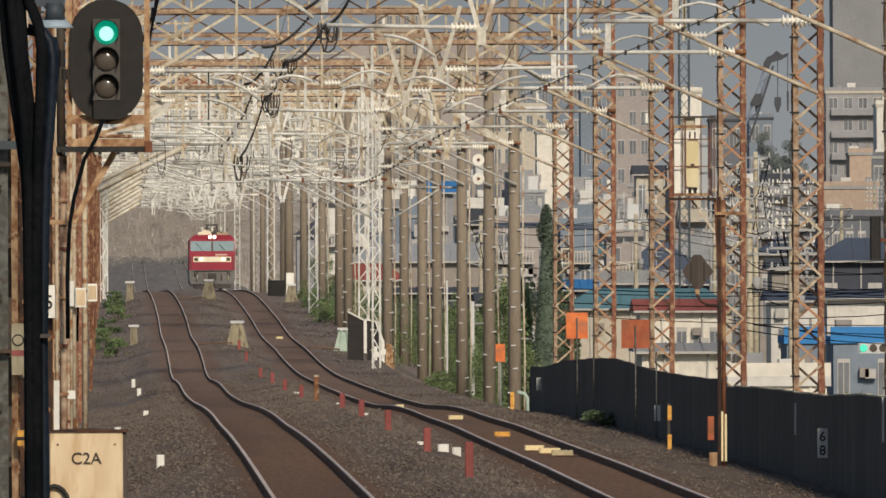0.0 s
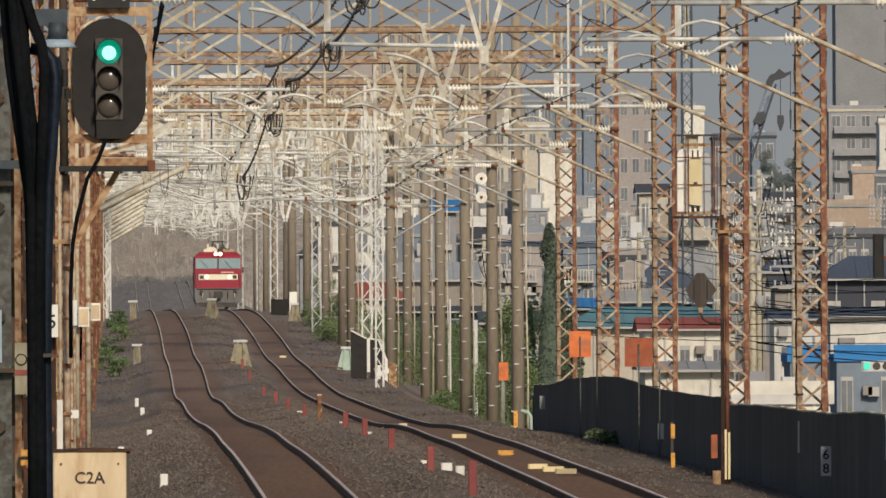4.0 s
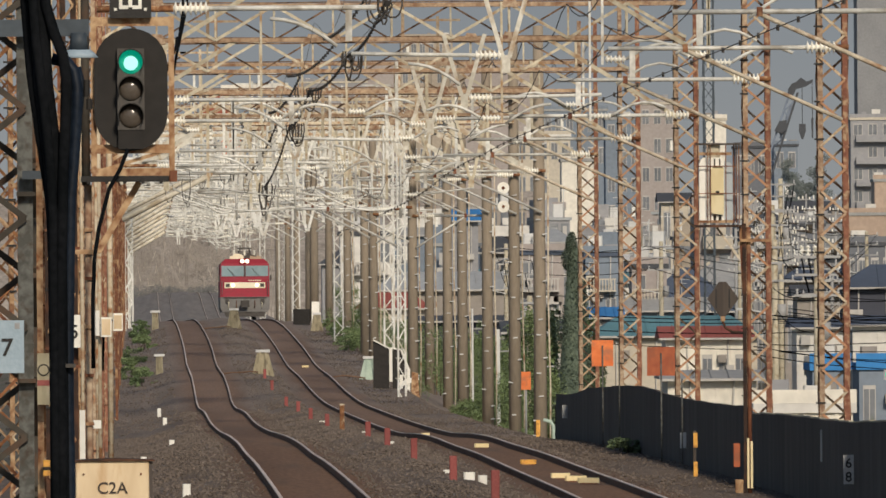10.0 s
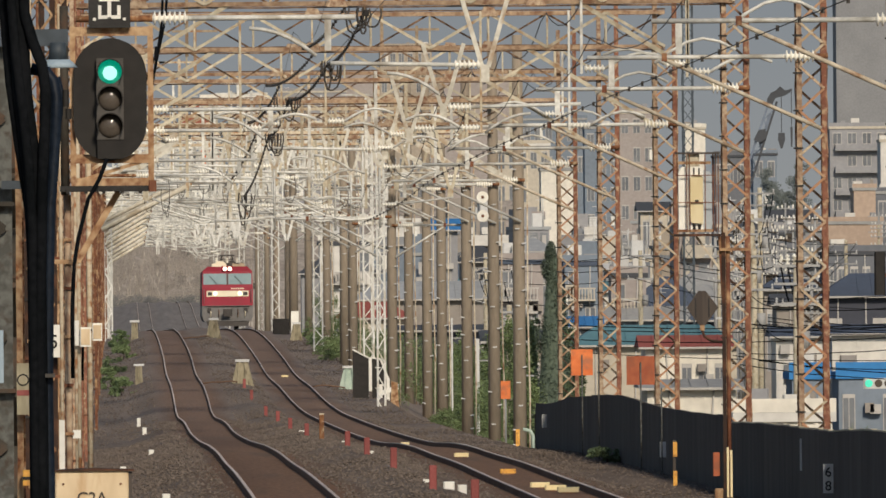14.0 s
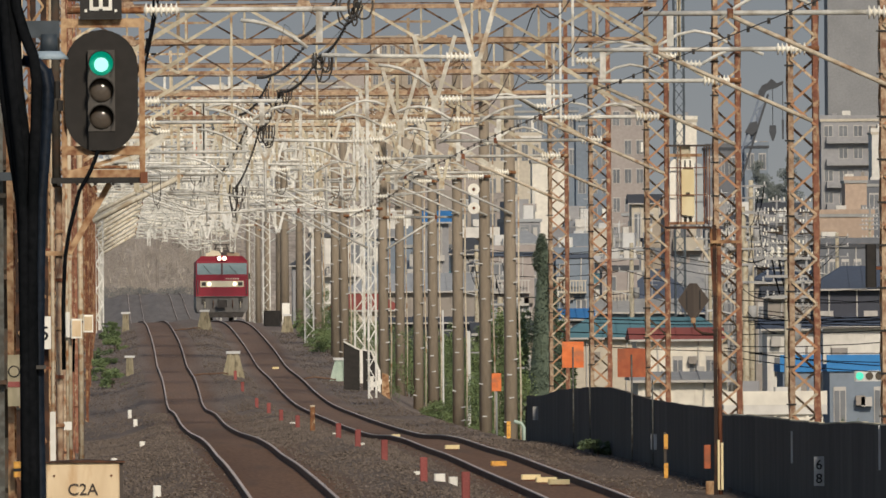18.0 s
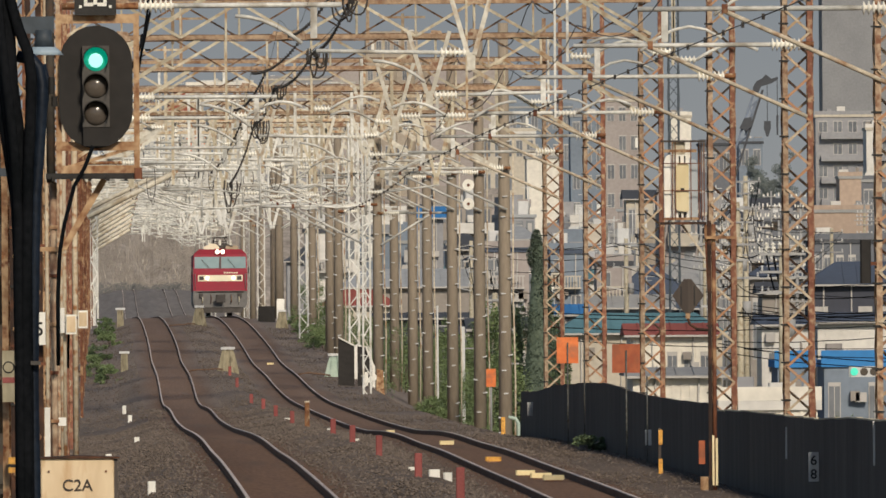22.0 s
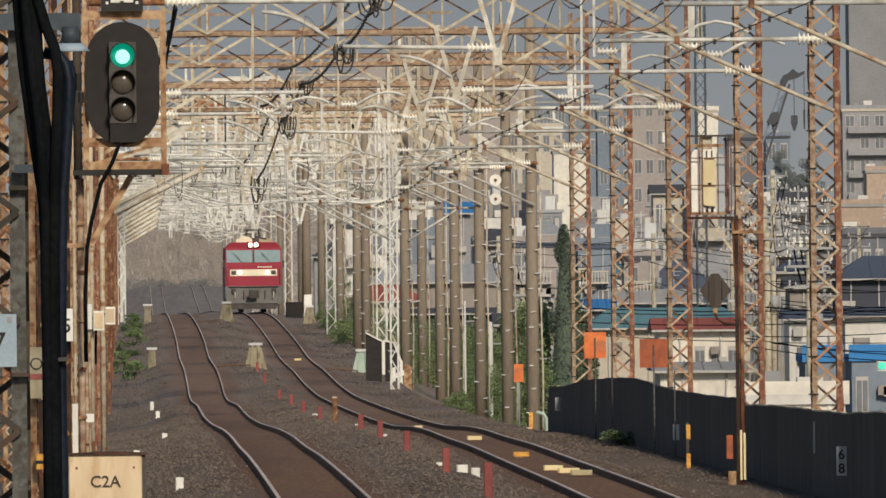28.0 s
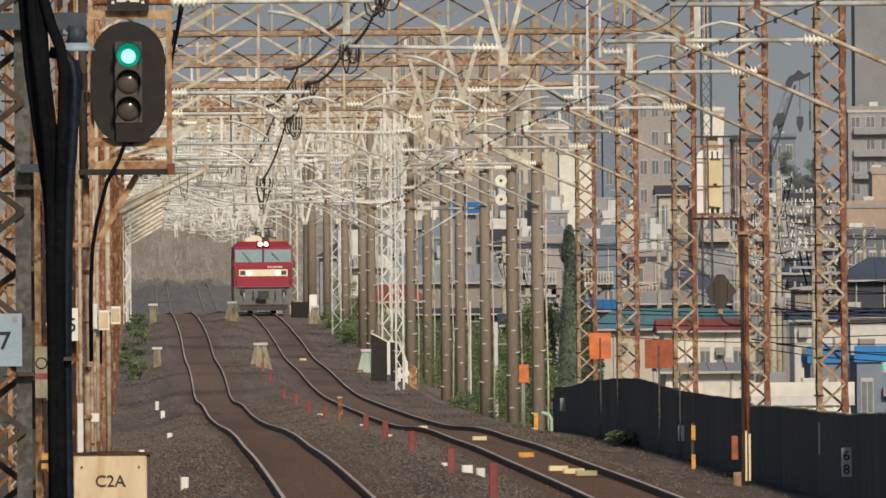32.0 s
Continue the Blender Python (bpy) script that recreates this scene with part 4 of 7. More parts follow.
    for x in (-0.33, 0.36):
        fr.box(x, 0.08, 0.125, 0.05, 0.044, 1.39)
    for z in (0.13, 0.34, 1.47):
        fr.bar((-0.352, 0.08, z), (0.382, 0.08, z), 0.052, 0.08)
    fr.bar((-0.3, 0.08, 0.14), (0.33, 0.08, 0.33), 0.03)
    part("frame", fr, RUST_TAN, top, "rusted angle-iron frame")
    part("platform", Geo().box(-0.03, 0.05, 0.05, 0.84, 0.5, 0.05), INK, top, "dark bracket platform")
    part("platform_end", Geo().box(0.37, -0.21, 0.045, 0.07, 0.06, 0.1, 0.01), RUST_DARK, top, "rusted end clamp")
    for k in range(5):
        part("platform_bolt", Geo().box(-0.38 + 0.16 * k, -0.215, 0.03, 0.03, 0.03, 0.05), SIGNAL_BLACK, top)
    part("bracket", Geo().bar((0.07, 0.05, 0.05), (-0.3, 0.05, -0.57), 0.055).bar((-0.29, 0.05, -0.57), (-0.5, 0.1, -0.57), 0.04), RUST_TAN, top)
    part("cable", Geo().tube([(-0.03, -0.3, 0.34), (-0.1, -0.3, 0.16), (-0.2, -0.3, -0.02), (-0.29, -0.28, -0.36), (-0.33, -0.25, -0.6), (-0.35, -0.2, -1.0), (-0.35, -0.1, -1.6)], 0.018, 8), CABLE, top)
    post = Geo().tube([(-0.385, 0.12, -3.9), (-0.385, 0.12, 0.02)], 0.031, 10)
    part("post", post, CHORD_TAN, top, "rust-streaked tan post")
    for k in range(8):
        part("clamp", Geo().box(-0.385, 0.12, -3.4 + 0.43 * k, 0.08, 0.1, 0.03, 0.01), RUST_TAN if k % 2 else RUST_DARK, top)
    part("upper_post", Geo().tube([(-0.405, 0.12, 0.021), (-0.405, 0.12, 1.7)], 0.038, 10), MAST_GREY, top, "dark grey upper post")


def relay_box():
    top = thing("trackside_cabinet", "cream-painted steel cabinet marked C2A at the foot of the signal", "cabinet", (-0.24, 148, -0.305))
    part("body", Geo().box(0, 0, 0.0, 0.64, 0.45, 1.4, 0.01), CREAM_BOX, top)
    part("lid", Geo().slab([(-0.335, 1.402), (0.37, 1.402), (0.37, 1.414), (0.02, 1.428), (-0.335, 1.414)], -0.25, 0.25), RUST_BLACK, top, "dark overhanging lid with a low ridge")
    # dark panel stands in for the cabinet's shaded side
    part("side_panel", Geo().box(0.336, 0.0, 0.0, 0.03, 0.42, 1.395), BLACK_WALL, top, "side panel with shade painted dark brown")
    for x in (-0.25, 0.25):
        part("bolt", Geo().tube([(x, -0.235, 1.29), (x, -0.222, 1.29)], 0.01, 8), RUST_DARK, top)
    cu = bpy.data.curves.new("lettering", "FONT")
    cu.body, cu.size, cu.extrude, cu.align_x, cu.offset = "C2A", 0.142, 0.003, "CENTER", 0.001
    t = new("lettering", cu)
    t.data.materials.append(DIAMOND)
    t.matrix_basis = pose(0.0, -0.232, 1.122, 90, 0, 0)
    t.parent = top
    handle = [(-0.28 + 0.13 * math.cos(a), -0.26, 0.74 + 0.19 * math.sin(a)) for a in [math.pi * k / 10 for k in range(11)]]
    part("handle", Geo().tube(handle, 0.022, 6), INK, top)


def near_cables():
    top = thing("cable_bundle", "thick bundle of black cables hanging from a bracket", "cable", (0, 80, 0))
    main = [(-0.375, 0, -0.3), (-0.377, 0, 1.7), (-0.378, 0, 2.33), (-0.382, 0, 2.83), (-0.395, 0, 3.23), (-0.42, 0, 3.45), (-0.442, 0, 3.63), (-0.455, 0, 3.88), (-0.462, 0, 4.05), (-0.48, 0, 4.5)]
    part("cable", Geo().tube(main, 0.046, 12), CABLE, top)
    for r, m, pts in ((0.028, BLUE_CABLE, [(-0.327, 0.02, -0.3), (-0.33, 0.02, 1.68), (-0.336, 0.02, 2.2), (-0.332, 0.02, 2.5), (-0.326, 0.02, 2.83), (-0.318, 0.02, 3.1), (-0.3, 0.03, 3.3), (-0.287, 0.03, 3.5), (-0.284, 0.03, 3.62), (-0.295, 0.05, 3.7), (-0.33, 0.06, 3.745), (-0.4, 0.07, 3.76)]),
                      (0.026, CABLE, [(-0.365, -0.05, -0.3), (-0.366, -0.05, 1.7), (-0.37, -0.05, 2.5), (-0.36, -0.05, 2.9), (-0.352, -0.05, 3.23), (-0.338, -0.05, 3.5), (-0.333, -0.05, 3.66), (-0.35, -0.05, 3.78), (-0.39, -0.05, 3.88), (-0.43, -0.05, 4.02), (-0.44, -0.05, 4.5)]),
                      (0.024, CABLE, [(-0.39, -0.05, -0.3), (-0.392, -0.05, 1.7), (-0.4, -0.05, 2.6), (-0.4, -0.05, 3.0), (-0.415, -0.05, 3.3), (-0.44, -0.05, 3.55), (-0.475, -0.05, 3.85), (-0.5, -0.05, 4.2), (-0.51, -0.05, 4.5)]),
                      # added strand, a dark backing for the strip left of the main cable
                      (0.032, CABLE, [(-0.385, 0.05, 2.7), (-0.41, 0.05, 3.1), (-0.455, 0.05, 3.4), (-0.495, 0.05, 3.7), (-0.525, 0.05, 4.1), (-0.545, 0.05, 4.5)]),
                      (0.016, BLUE_CABLE, [(-0.3, 0.06, 3.15), (-0.288, 0.06, 3.4), (-0.268, 0.06, 3.55), (-0.262, 0.06, 3.65), (-0.28, 0.06, 3.72)])):
        part("cable", Geo().tube(pts, r, 10), m, top)
    part("cable_clamp", Geo().box(-0.238, 0.06, 3.58, 0.03, 0.05, 0.08, 0.008).box(-0.226, 0.06, 3.52, 0.03, 0.04, 0.05, 0.008), SIGNAL_BLACK, top)
    part("strap", Geo().box(-0.36, 0, 2.3, 0.12, 0.12, 0.018), SIGNAL_GREY, top)
    b = thing("lamp_bracket", "blue-grey bracket arm with a pale lamp shade on a mast", "lamp", (-0.66, 99.7, -0.3))
    part("bracket_arm", Geo().box(0.1, -0.05, 4.44, 0.56, 0.05, 0.1), BLUE_STEEL, b)
    part("lamp_hood", Geo().tube([(0.318, -0.1, 4.46), (0.318, -0.1, 4.36)], 0.046, 14, 0.056), BLUE_STEEL, b, "blue-grey lamp holder")
    part("lamp_shade", Geo().tube([(0.318, -0.1, 4.36), (0.318, -0.1, 4.34), (0.318, -0.1, 4.312)], 0.07, 18, 0.117), SKY_PLATE, b, "pale blue lamp shade")
    for z in (1.0, 2.4, 3.5):
        part("collar", Geo().box(0, 0.02, z, 0.11, 0.1, 0.025), MAST_GREY, b)
    part("clip_arm", Geo().box(0.1, -0.05, 3.6, 0.24, 0.06, 0.05), BLUE_STEEL, b)


def plate_sign(name, label, x, y, z, w, h, material, ink_text=None, bars=(), post=0.0):
    top = thing(name, label, "sign", (x, y, z))
    part("board", Geo().slab([(-w / 2, 0), (w / 2, 0), (w / 2, h), (-w / 2, h)], -0.01, 0.01), material, top)
    for k, ch in enumerate(ink_text or ""):
        cu = bpy.data.curves.new("numeral", "FONT")
        cu.body, cu.size, cu.extrude, cu.align_x, cu.offset = ch, h * bars[0], 0.002, "CENTER", h * 0.006
        t = new("numeral", cu)
        t.data.materials.append(INK)
        t.parent = top
        t.matrix_basis = pose(0, -0.014, bars[1 + k] * h, 90, 0, 0)
    if post:
        part("post", Geo().tube([(0, 0.04, -post), (0, 0.04, h)], 0.03, 8), GREY_PLATE, top)
    return top


# ---- the black wall and things along it ----
WALL_X = 8.8


def black_wall():
    top = thing("wall_trackside", "long low black panel wall beside the track", "wall", (WALL_X, 0, 0), kind="structure")
    heights = [(180, 1.05), (199, 0.95), (209, 0.83), (219, 0.76), (243, 0.64), (244, 0.74), (262, 0.7), (280, 0.65), (295, 0.66), (310, 0.59), (330, 0.45), (345, 0.2), (356, 0.1)]

    def top_z(y):
        for (a, za), (b, zb) in zip(heights, heights[1:]):
            if a <= y <= b:
                return za + (zb - za) * (y - a) / (b - a)
        return heights[0][1] if y < 180 else heights[-1][1]

    y = 140.0
    k = 0
    while y < 356:
        b = min(y + 3.0, 356)
        z0 = ground_z(WALL_X, y) - 0.35
        j = (k * 37 % 11 - 5) * 0.0012 + 0.03 * math.sin(y * 0.09)
        ring = [(y + 0.001, z0), (b - 0.001, z0), (b - 0.001, top_z(b) + j), (y + 0.001, top_z(y) + j)]
        g = Geo()
        vs = [(-0.03, p, q) for p, q in ring] + [(0.03, p, q) for p, q in ring]
        g.add(vs, [(0, 1, 2, 3), (7, 6, 5, 4), (0, 4, 5, 1), (1, 5, 6, 2), (2, 6, 7, 3), (3, 7, 4, 0)])
        part("panel", g, BLACK_WALL, top)
        if y < 242:
            e = [(y + 0.002, top_z(y) + j + 0.004), (b - 0.002, top_z(b) + j + 0.004)]
            c = Geo().add([(dx, p, q + dz) for dx, dz in ((-0.035, 0), (0.035, 0), (0.035, 0.018), (-0.035, 0.018)) for p, q in e],
                          [(0, 1, 3, 2), (2, 3, 5, 4), (4, 5, 7, 6), (6, 7, 1, 0), (0, 2, 4, 6), (1, 7, 5, 3)])
            part("coping", c, PALE_CONCRETE, top, "pale strip along the top edge")
        y, k = b, k + 1
    for y, z0, z1 in ((192.4, 0.45, 0.96), (217.2, 0.25, 0.66)):
        part("seam_strip", Geo().box(-0.045, y, z0, 0.025, 0.02, z1 - z0), PALE_PLATE, top, "thin pale seam strip")
    part("end_panel", Geo().box(0.25, 356.1, ground_z(WALL_X, 356) - 0.3, 0.6, 0.06, 1.05), BLACK_WALL, top)


def wall_things():
    # tall rusted post with box and diamond board
    p = thing("equipment_post", "tall dark rusted post with a white foot beside the wall", "post", (8.24, 230, -0.75))
    part("shaft", Geo().box(0.0, 0, 0, 0.05, 0.1, 4.1), RUST_BLACK, p)
    part("pipe", Geo().tube([(0.06, 0.0, 0.3), (0.06, 0.0, 4.05)], 0.03, 8), RUST_DARK, p, "dark rusty pipe beside the shaft")
    part("foot_marking", Geo().box(0.035, -0.06, 0.5, 0.028, 0.02, 0.68).box(0.082, -0.06, 0.5, 0.03, 0.02, 0.64), CREAM_DOOR, p, "cream painted foot strips")
    part("foot_block", Geo().box(-0.09, -0.04, 0.42, 0.11, 0.1, 0.2, 0.01).bar((-0.12, -0.1, 0.44), (-0.04, -0.1, 0.6), 0.03), RUST_TAN, p, "orange-rusted foot block")
    part("crossbar", Geo().box(0.15, -0.07, 3.85, 0.42, 0.04, 0.04), RUST_DARK, p)
    part("red_case", Geo().box(-0.12, 0, 0.79, 0.09, 0.1, 0.32, 0.01), ORANGE_DULL, p, "small dull red case")
    eq = thing("transformer_box", "white caged equipment box on a steel bracket platform", "equipment box", (7.81, 230, 3.3))
    part("platform", Geo().box(0.08, 0, 0.0, 0.62, 0.4, 0.035), RUST_BLACK, eq)
    part("platform_rail", Geo().box(0.03, -0.205, 0.06, 0.5, 0.025, 0.035), RUST_TAN, eq)
    part("body", Geo().slab([(-0.18, 0.08), (0.16, 0.08), (0.16, 0.92), (0.13, 0.95), (-0.12, 0.95), (-0.16, 0.92), (-0.18, 0.86)], -0.17, 0.12), WHITE_PAINT, eq)
    # right side of the box, its shade painted as blue-grey
    part("side_case", Geo().slab([(0.162, 0.1), (0.275, 0.1), (0.275, 0.82), (0.25, 0.88), (0.162, 0.9)], -0.1, 0.12), SHADE_CASE, eq, "box side with shade painted blue-grey")
    door = part("door", Geo().slab([(-0.01, 0.19), (0.14, 0.17), (0.15, 0.2), (0.15, 0.8), (0.13, 0.83), (0.01, 0.83), (-0.02, 0.8), (-0.02, 0.22)], -0.23, -0.171), CREAM_DOOR, eq, "cream door panel")
    part("label_plate", Geo().box(0.065, -0.233, 0.46, 0.05, 0.004, 0.035), INK, door)
    for x in (0.03, 0.1):
        part("gland", Geo().tube([(x, -0.18, 0.06), (x, -0.18, 0.165)], 0.02, 8), SIGNAL_BLACK, eq)
        part("lifting_lug", Geo().box(x, -0.175, 0.84, 0.02, 0.008, 0.09), SIGNAL_BLACK, eq)
    part("top_rail", Geo().box(0.085, 0, 1.12, 0.6, 0.3, 0.025), BLACK_WALL, eq, "dark top rail")
    part("cross_rail", Geo().box(0.03, -0.2, 0.98, 0.46, 0.03, 0.04), RUST_TAN, eq)
    for x in (-0.2, -0.07, -0.03, 0.18, 0.3, 0.335, 0.37):
        part("cage_bar", Geo().box(x, -0.24 if x < 0.25 else 0.1, 0.06, 0.014, 0.014, 1.06), RUST_DARK, eq)
    for z in (0.46, 0.83):
        part("cage_ring", Geo().bar((-0.22, -0.252, z), (0.32, -0.252, z), 0.013), RUST_DARK, eq)
    part("head", Geo().box(0.03, 0, 0.951, 0.16, 0.16, 0.168, 0.03), PALE_CONCRETE, eq)
    part("strut", Geo().bar((0.06, 0, 0.0), (0.42, 0, -0.5), 0.03), STAY, eq)
    part("hanger_bar", Geo().bar((0.38, 0, 0.0), (0.42, 0, -0.9), 0.04), RUST_DARK, eq)
    d = thing("diamond_board", "dark weathered diamond-shaped board on a curved arm", "sign", (7.94, 229.9, 2.0))
    part("board", Geo().slab([(-0.04, 0.09), (0.04, 0.09), (0.22, 0.33), (0.05, 0.56), (-0.05, 0.56), (-0.21, 0.33)], -0.012, 0.012), DIAMOND, d)
    part("rib", Geo().box(-0.09, -0.014, 0.2, 0.02, 0.01, 0.26).box(0.09, -0.014, 0.2, 0.02, 0.01, 0.26), INK, d)
    part("arm", Geo().tube([(0, 0, 0.1), (0, 0, 0.02), (0.03, 0, -0.06), (0.12, 0, -0.12), (0.3, 0.08, -0.14)], 0.018, 6), RUST_BLACK, d)
    part("clip", Geo().box(0, 0, 0.02, 0.06, 0.05, 0.07), RUST_TAN, d)
    y = thing("reflector_post", "short post with two amber reflectors in front of the black wall", "marker post", (8.25, 251.4, -0.65))
    part("shaft", Geo().box(0, 0, 0, 0.04, 0.04, 0.98), BLACK_WALL, y)
    for z in (0.3, 0.73):
        part("reflector", Geo().box(0.012, -0.03, z, 0.06, 0.02, 0.22), YELLOW, y, "amber reflector")
    plate_sign("number_plate_board", "small grey plate with dark marks on the black wall", 8.66, 269.4, -0.12, 0.1, 0.25, PALE_PLATE)
    plate_sign("number_plate_board", "small grey plate with dark marks on the black wall", 8.68, 345, -0.3, 0.11, 0.27, GREY_PLATE)
    plate_sign("number_plate_board", "grey plate with the numerals 6 and 8 on the black wall", 8.685, 207.2, 0.085, 0.125, 0.36, PALE_PLATE, "68", (0.46, 0.57, 0.1))
    for x, yy, z0, z1, w, lab in ((8.55, 312, 0.95, 1.43, 0.4, "plain orange sign board on a thin grey post by the wall"), (8.55, 277, 0.99, 1.46, 0.46, "dull orange sign board on a thin grey post by the wall")):
        o = thing("orange_sign", lab, "sign", (x, yy, ground_z(x, yy)), "orange sign boards")
        zb = ground_z(x, yy)
        part("post", Geo().tube([(0, 0, -0.2), (0, 0, z1 - zb - 0.1)], 0.014, 8), PIPE_GREY, o)
        part("board", Geo().slab([(-w / 2, z0 - zb), (w / 2, z0 - zb), (w / 2, z1 - zb), (-w / 2, z1 - zb)], 0.02, 0.035), ORANGE if w < 0.43 else ORANGE_DULL, o)
    o = thing("orange_sign", "small orange sign board on a grey post", "sign", (9.26, 405, ground_z(9.26, 405)), "orange sign boards")
    zs = 0.1 + 0.964 * (ground_z(9.6, 420) - 2.65) + 2.65 - ground_z(9.26, 405)
    part("post", Geo().tube([(0, 0, -0.2), (0, 0, zs + 1.7)], 0.025, 8), GREY_PLATE, o)
    part("board", Geo().box(0.0, -0.04, zs + 1.3, 0.23, 0.02, 0.43), ORANGE, o)
    for x, yy, h in ((8.6, 303, 2.1), (8.6, 268, 1.6)):
        g = thing("thin_post", "thin grey metal post beside the black wall", "post", (x, yy, ground_z(x, yy) - 0.2), "thin posts")
        part("shaft", Geo().tube([(0, 0, 0), (0, 0, h)], 0.012, 8), PIPE_GREY, g)
    s = thing("marker_stake", "yellow marker stake at the end of the black wall", "marker post", (8.72, 370, -1.3))
    part("shaft", Geo().box(0, 0, 0, 0.09, 0.06, 0.75, 0.01), YELLOW, s)
    s = thing("bent_pipe", "pale green bent vent pipe beside the black wall", "pipe", (9.03, 369, -1.3))
    part("pipe", Geo().tube([(0, 0, 0), (0, 0, 0.62), (-0.06, 0, 0.72), (-0.22, 0, 0.76)], 0.04, 8), GREEN_CONCRETE, s)


def mast_boxes():
    b = thing("signal_box", "black case fixed to a rusted mast", "equipment box", (11.56, 256.5, 2.45))
    part("case", Geo().box(0, 0, 0, 0.16, 0.2, 0.66, 0.02), SIGNAL_BLACK, b)
    part("bracket", Geo().bar((0.05, 0.1, 0.3), (0.2, 0.3, 0.3), 0.05), RUST_DARK, b)
    for x, z, w, h in ((-0.5, 1.76, 0.17, 0.3), (-0.32, 1.85, 0.15, 0.27)):
        j = thing("junction_box", "cream junction box with a bent conduit on a rusted mast", "junction box", (x, 258.6, z), "junction boxes")
        part("case", Geo().box(0, 0, 0, w, 0.14, h, 0.015), PORCELAIN, j)
        part("door", Geo().box(0, -0.075, 0.03, w * 0.8, 0.01, h - 0.06), CREAM_BOX, j)
        part("conduit", Geo().tube([(-w / 2, 0, h * 0.6), (-w / 2 - 0.1, 0, h * 0.62), (-w / 2 - 0.14, 0.2, h * 0.3), (-w / 2 - 0.16, 0.5, -0.6)], 0.02, 6), CABLE, j)
    j = thing("white_case", "narrow white case fixed to a rusted mast", "equipment box", (-0.54, 220.7, 1.92))
    part("case", Geo().box(0, 0, 0, 0.06, 0.08, 0.33, 0.01), WHITE_PAINT, j)
    part("strap", Geo().box(-0.06, 0.06, 0.12, 0.16, 0.14, 0.025), RUST_DARK, j)
    for x, y, z0, z1, r in ((-0.62, 186, 0.0, 5.8, 0.02), (-0.55, 221, 0.0, 5.0, 0.018), (-0.6, 259, 0.0, 6.0, 0.034), (-0.5, 297, 0.0, 6.0, 0.05), (-0.95, 186, 0.2, 6.0, 0.025)):
        c = thing("conduit_pipe", "pale vertical conduit pipe strapped to a mast", "pipe", (x, y - 0.25, z0 - 0.8), "conduit pipes")
        part("pipe", Geo().tube([(0, 0, 0), (0, 0, z1 + 0.8)], r, 8), RUST_LIGHT, c)
        for k in range(4):
            part("clip", Geo().box(-0.06, 0.06, 1.2 + k * 1.3, 0.16, 0.14, 0.03), RUST_DARK, c)


def mast_clutter():
    g = thing("grey_cabinet_sign", "beige meter plate with dial and red band on a mast", "sign", (-0.855, 151.5, 1.567))
    part("plate", Geo().box(0, 0, 0, 0.12, 0.04, 0.46), STAINED_CONCRETE, g)
    part("dial", Geo().tube([(0, -0.024, 0.31), (0, -0.021, 0.31)], 0.055, 16), SIGNAL_BLACK, g, "dark round dial")
    part("dial_glass", Geo().tube([(0, -0.03, 0.31), (0, -0.026, 0.31)], 0.042, 16), STAINED_CONCRETE, g)
    part("red_band", Geo().box(0, -0.023, 0.17, 0.11, 0.004, 0.05), RED_STAKE, g)
    part("bracket", Geo().bar((0, 0.0, 0.2), (-0.1, 0.25, 0.2), 0.04), RUST_DARK, g)
    y = thing("yellow_case", "small yellow case with a dark strap at a mast", "equipment box", (-0.8, 151.6, 0.93))
    part("case", Geo().box(0, 0, 0, 0.13, 0.1, 0.14, 0.01), YELLOW, y)
    part("strap", Geo().box(0, 0, 0.05, 0.134, 0.104, 0.03), INK, y)
    part("bracket", Geo().bar((0, 0.04, 0.07), (-0.1, 0.25, 0.07), 0.03), RUST_DARK, y)
    w = thing("white_post", "slim white post with a small name board", "marker post", (-0.62, 184, -0.5))
    part("post", Geo().box(0, 0, 0, 0.06, 0.06, 1.75), WHITE_PAINT, w)
    part("board", Geo().box(0.13, -0.02, 1.55, 0.15, 0.03, 0.09), WHITE_PAINT, w)


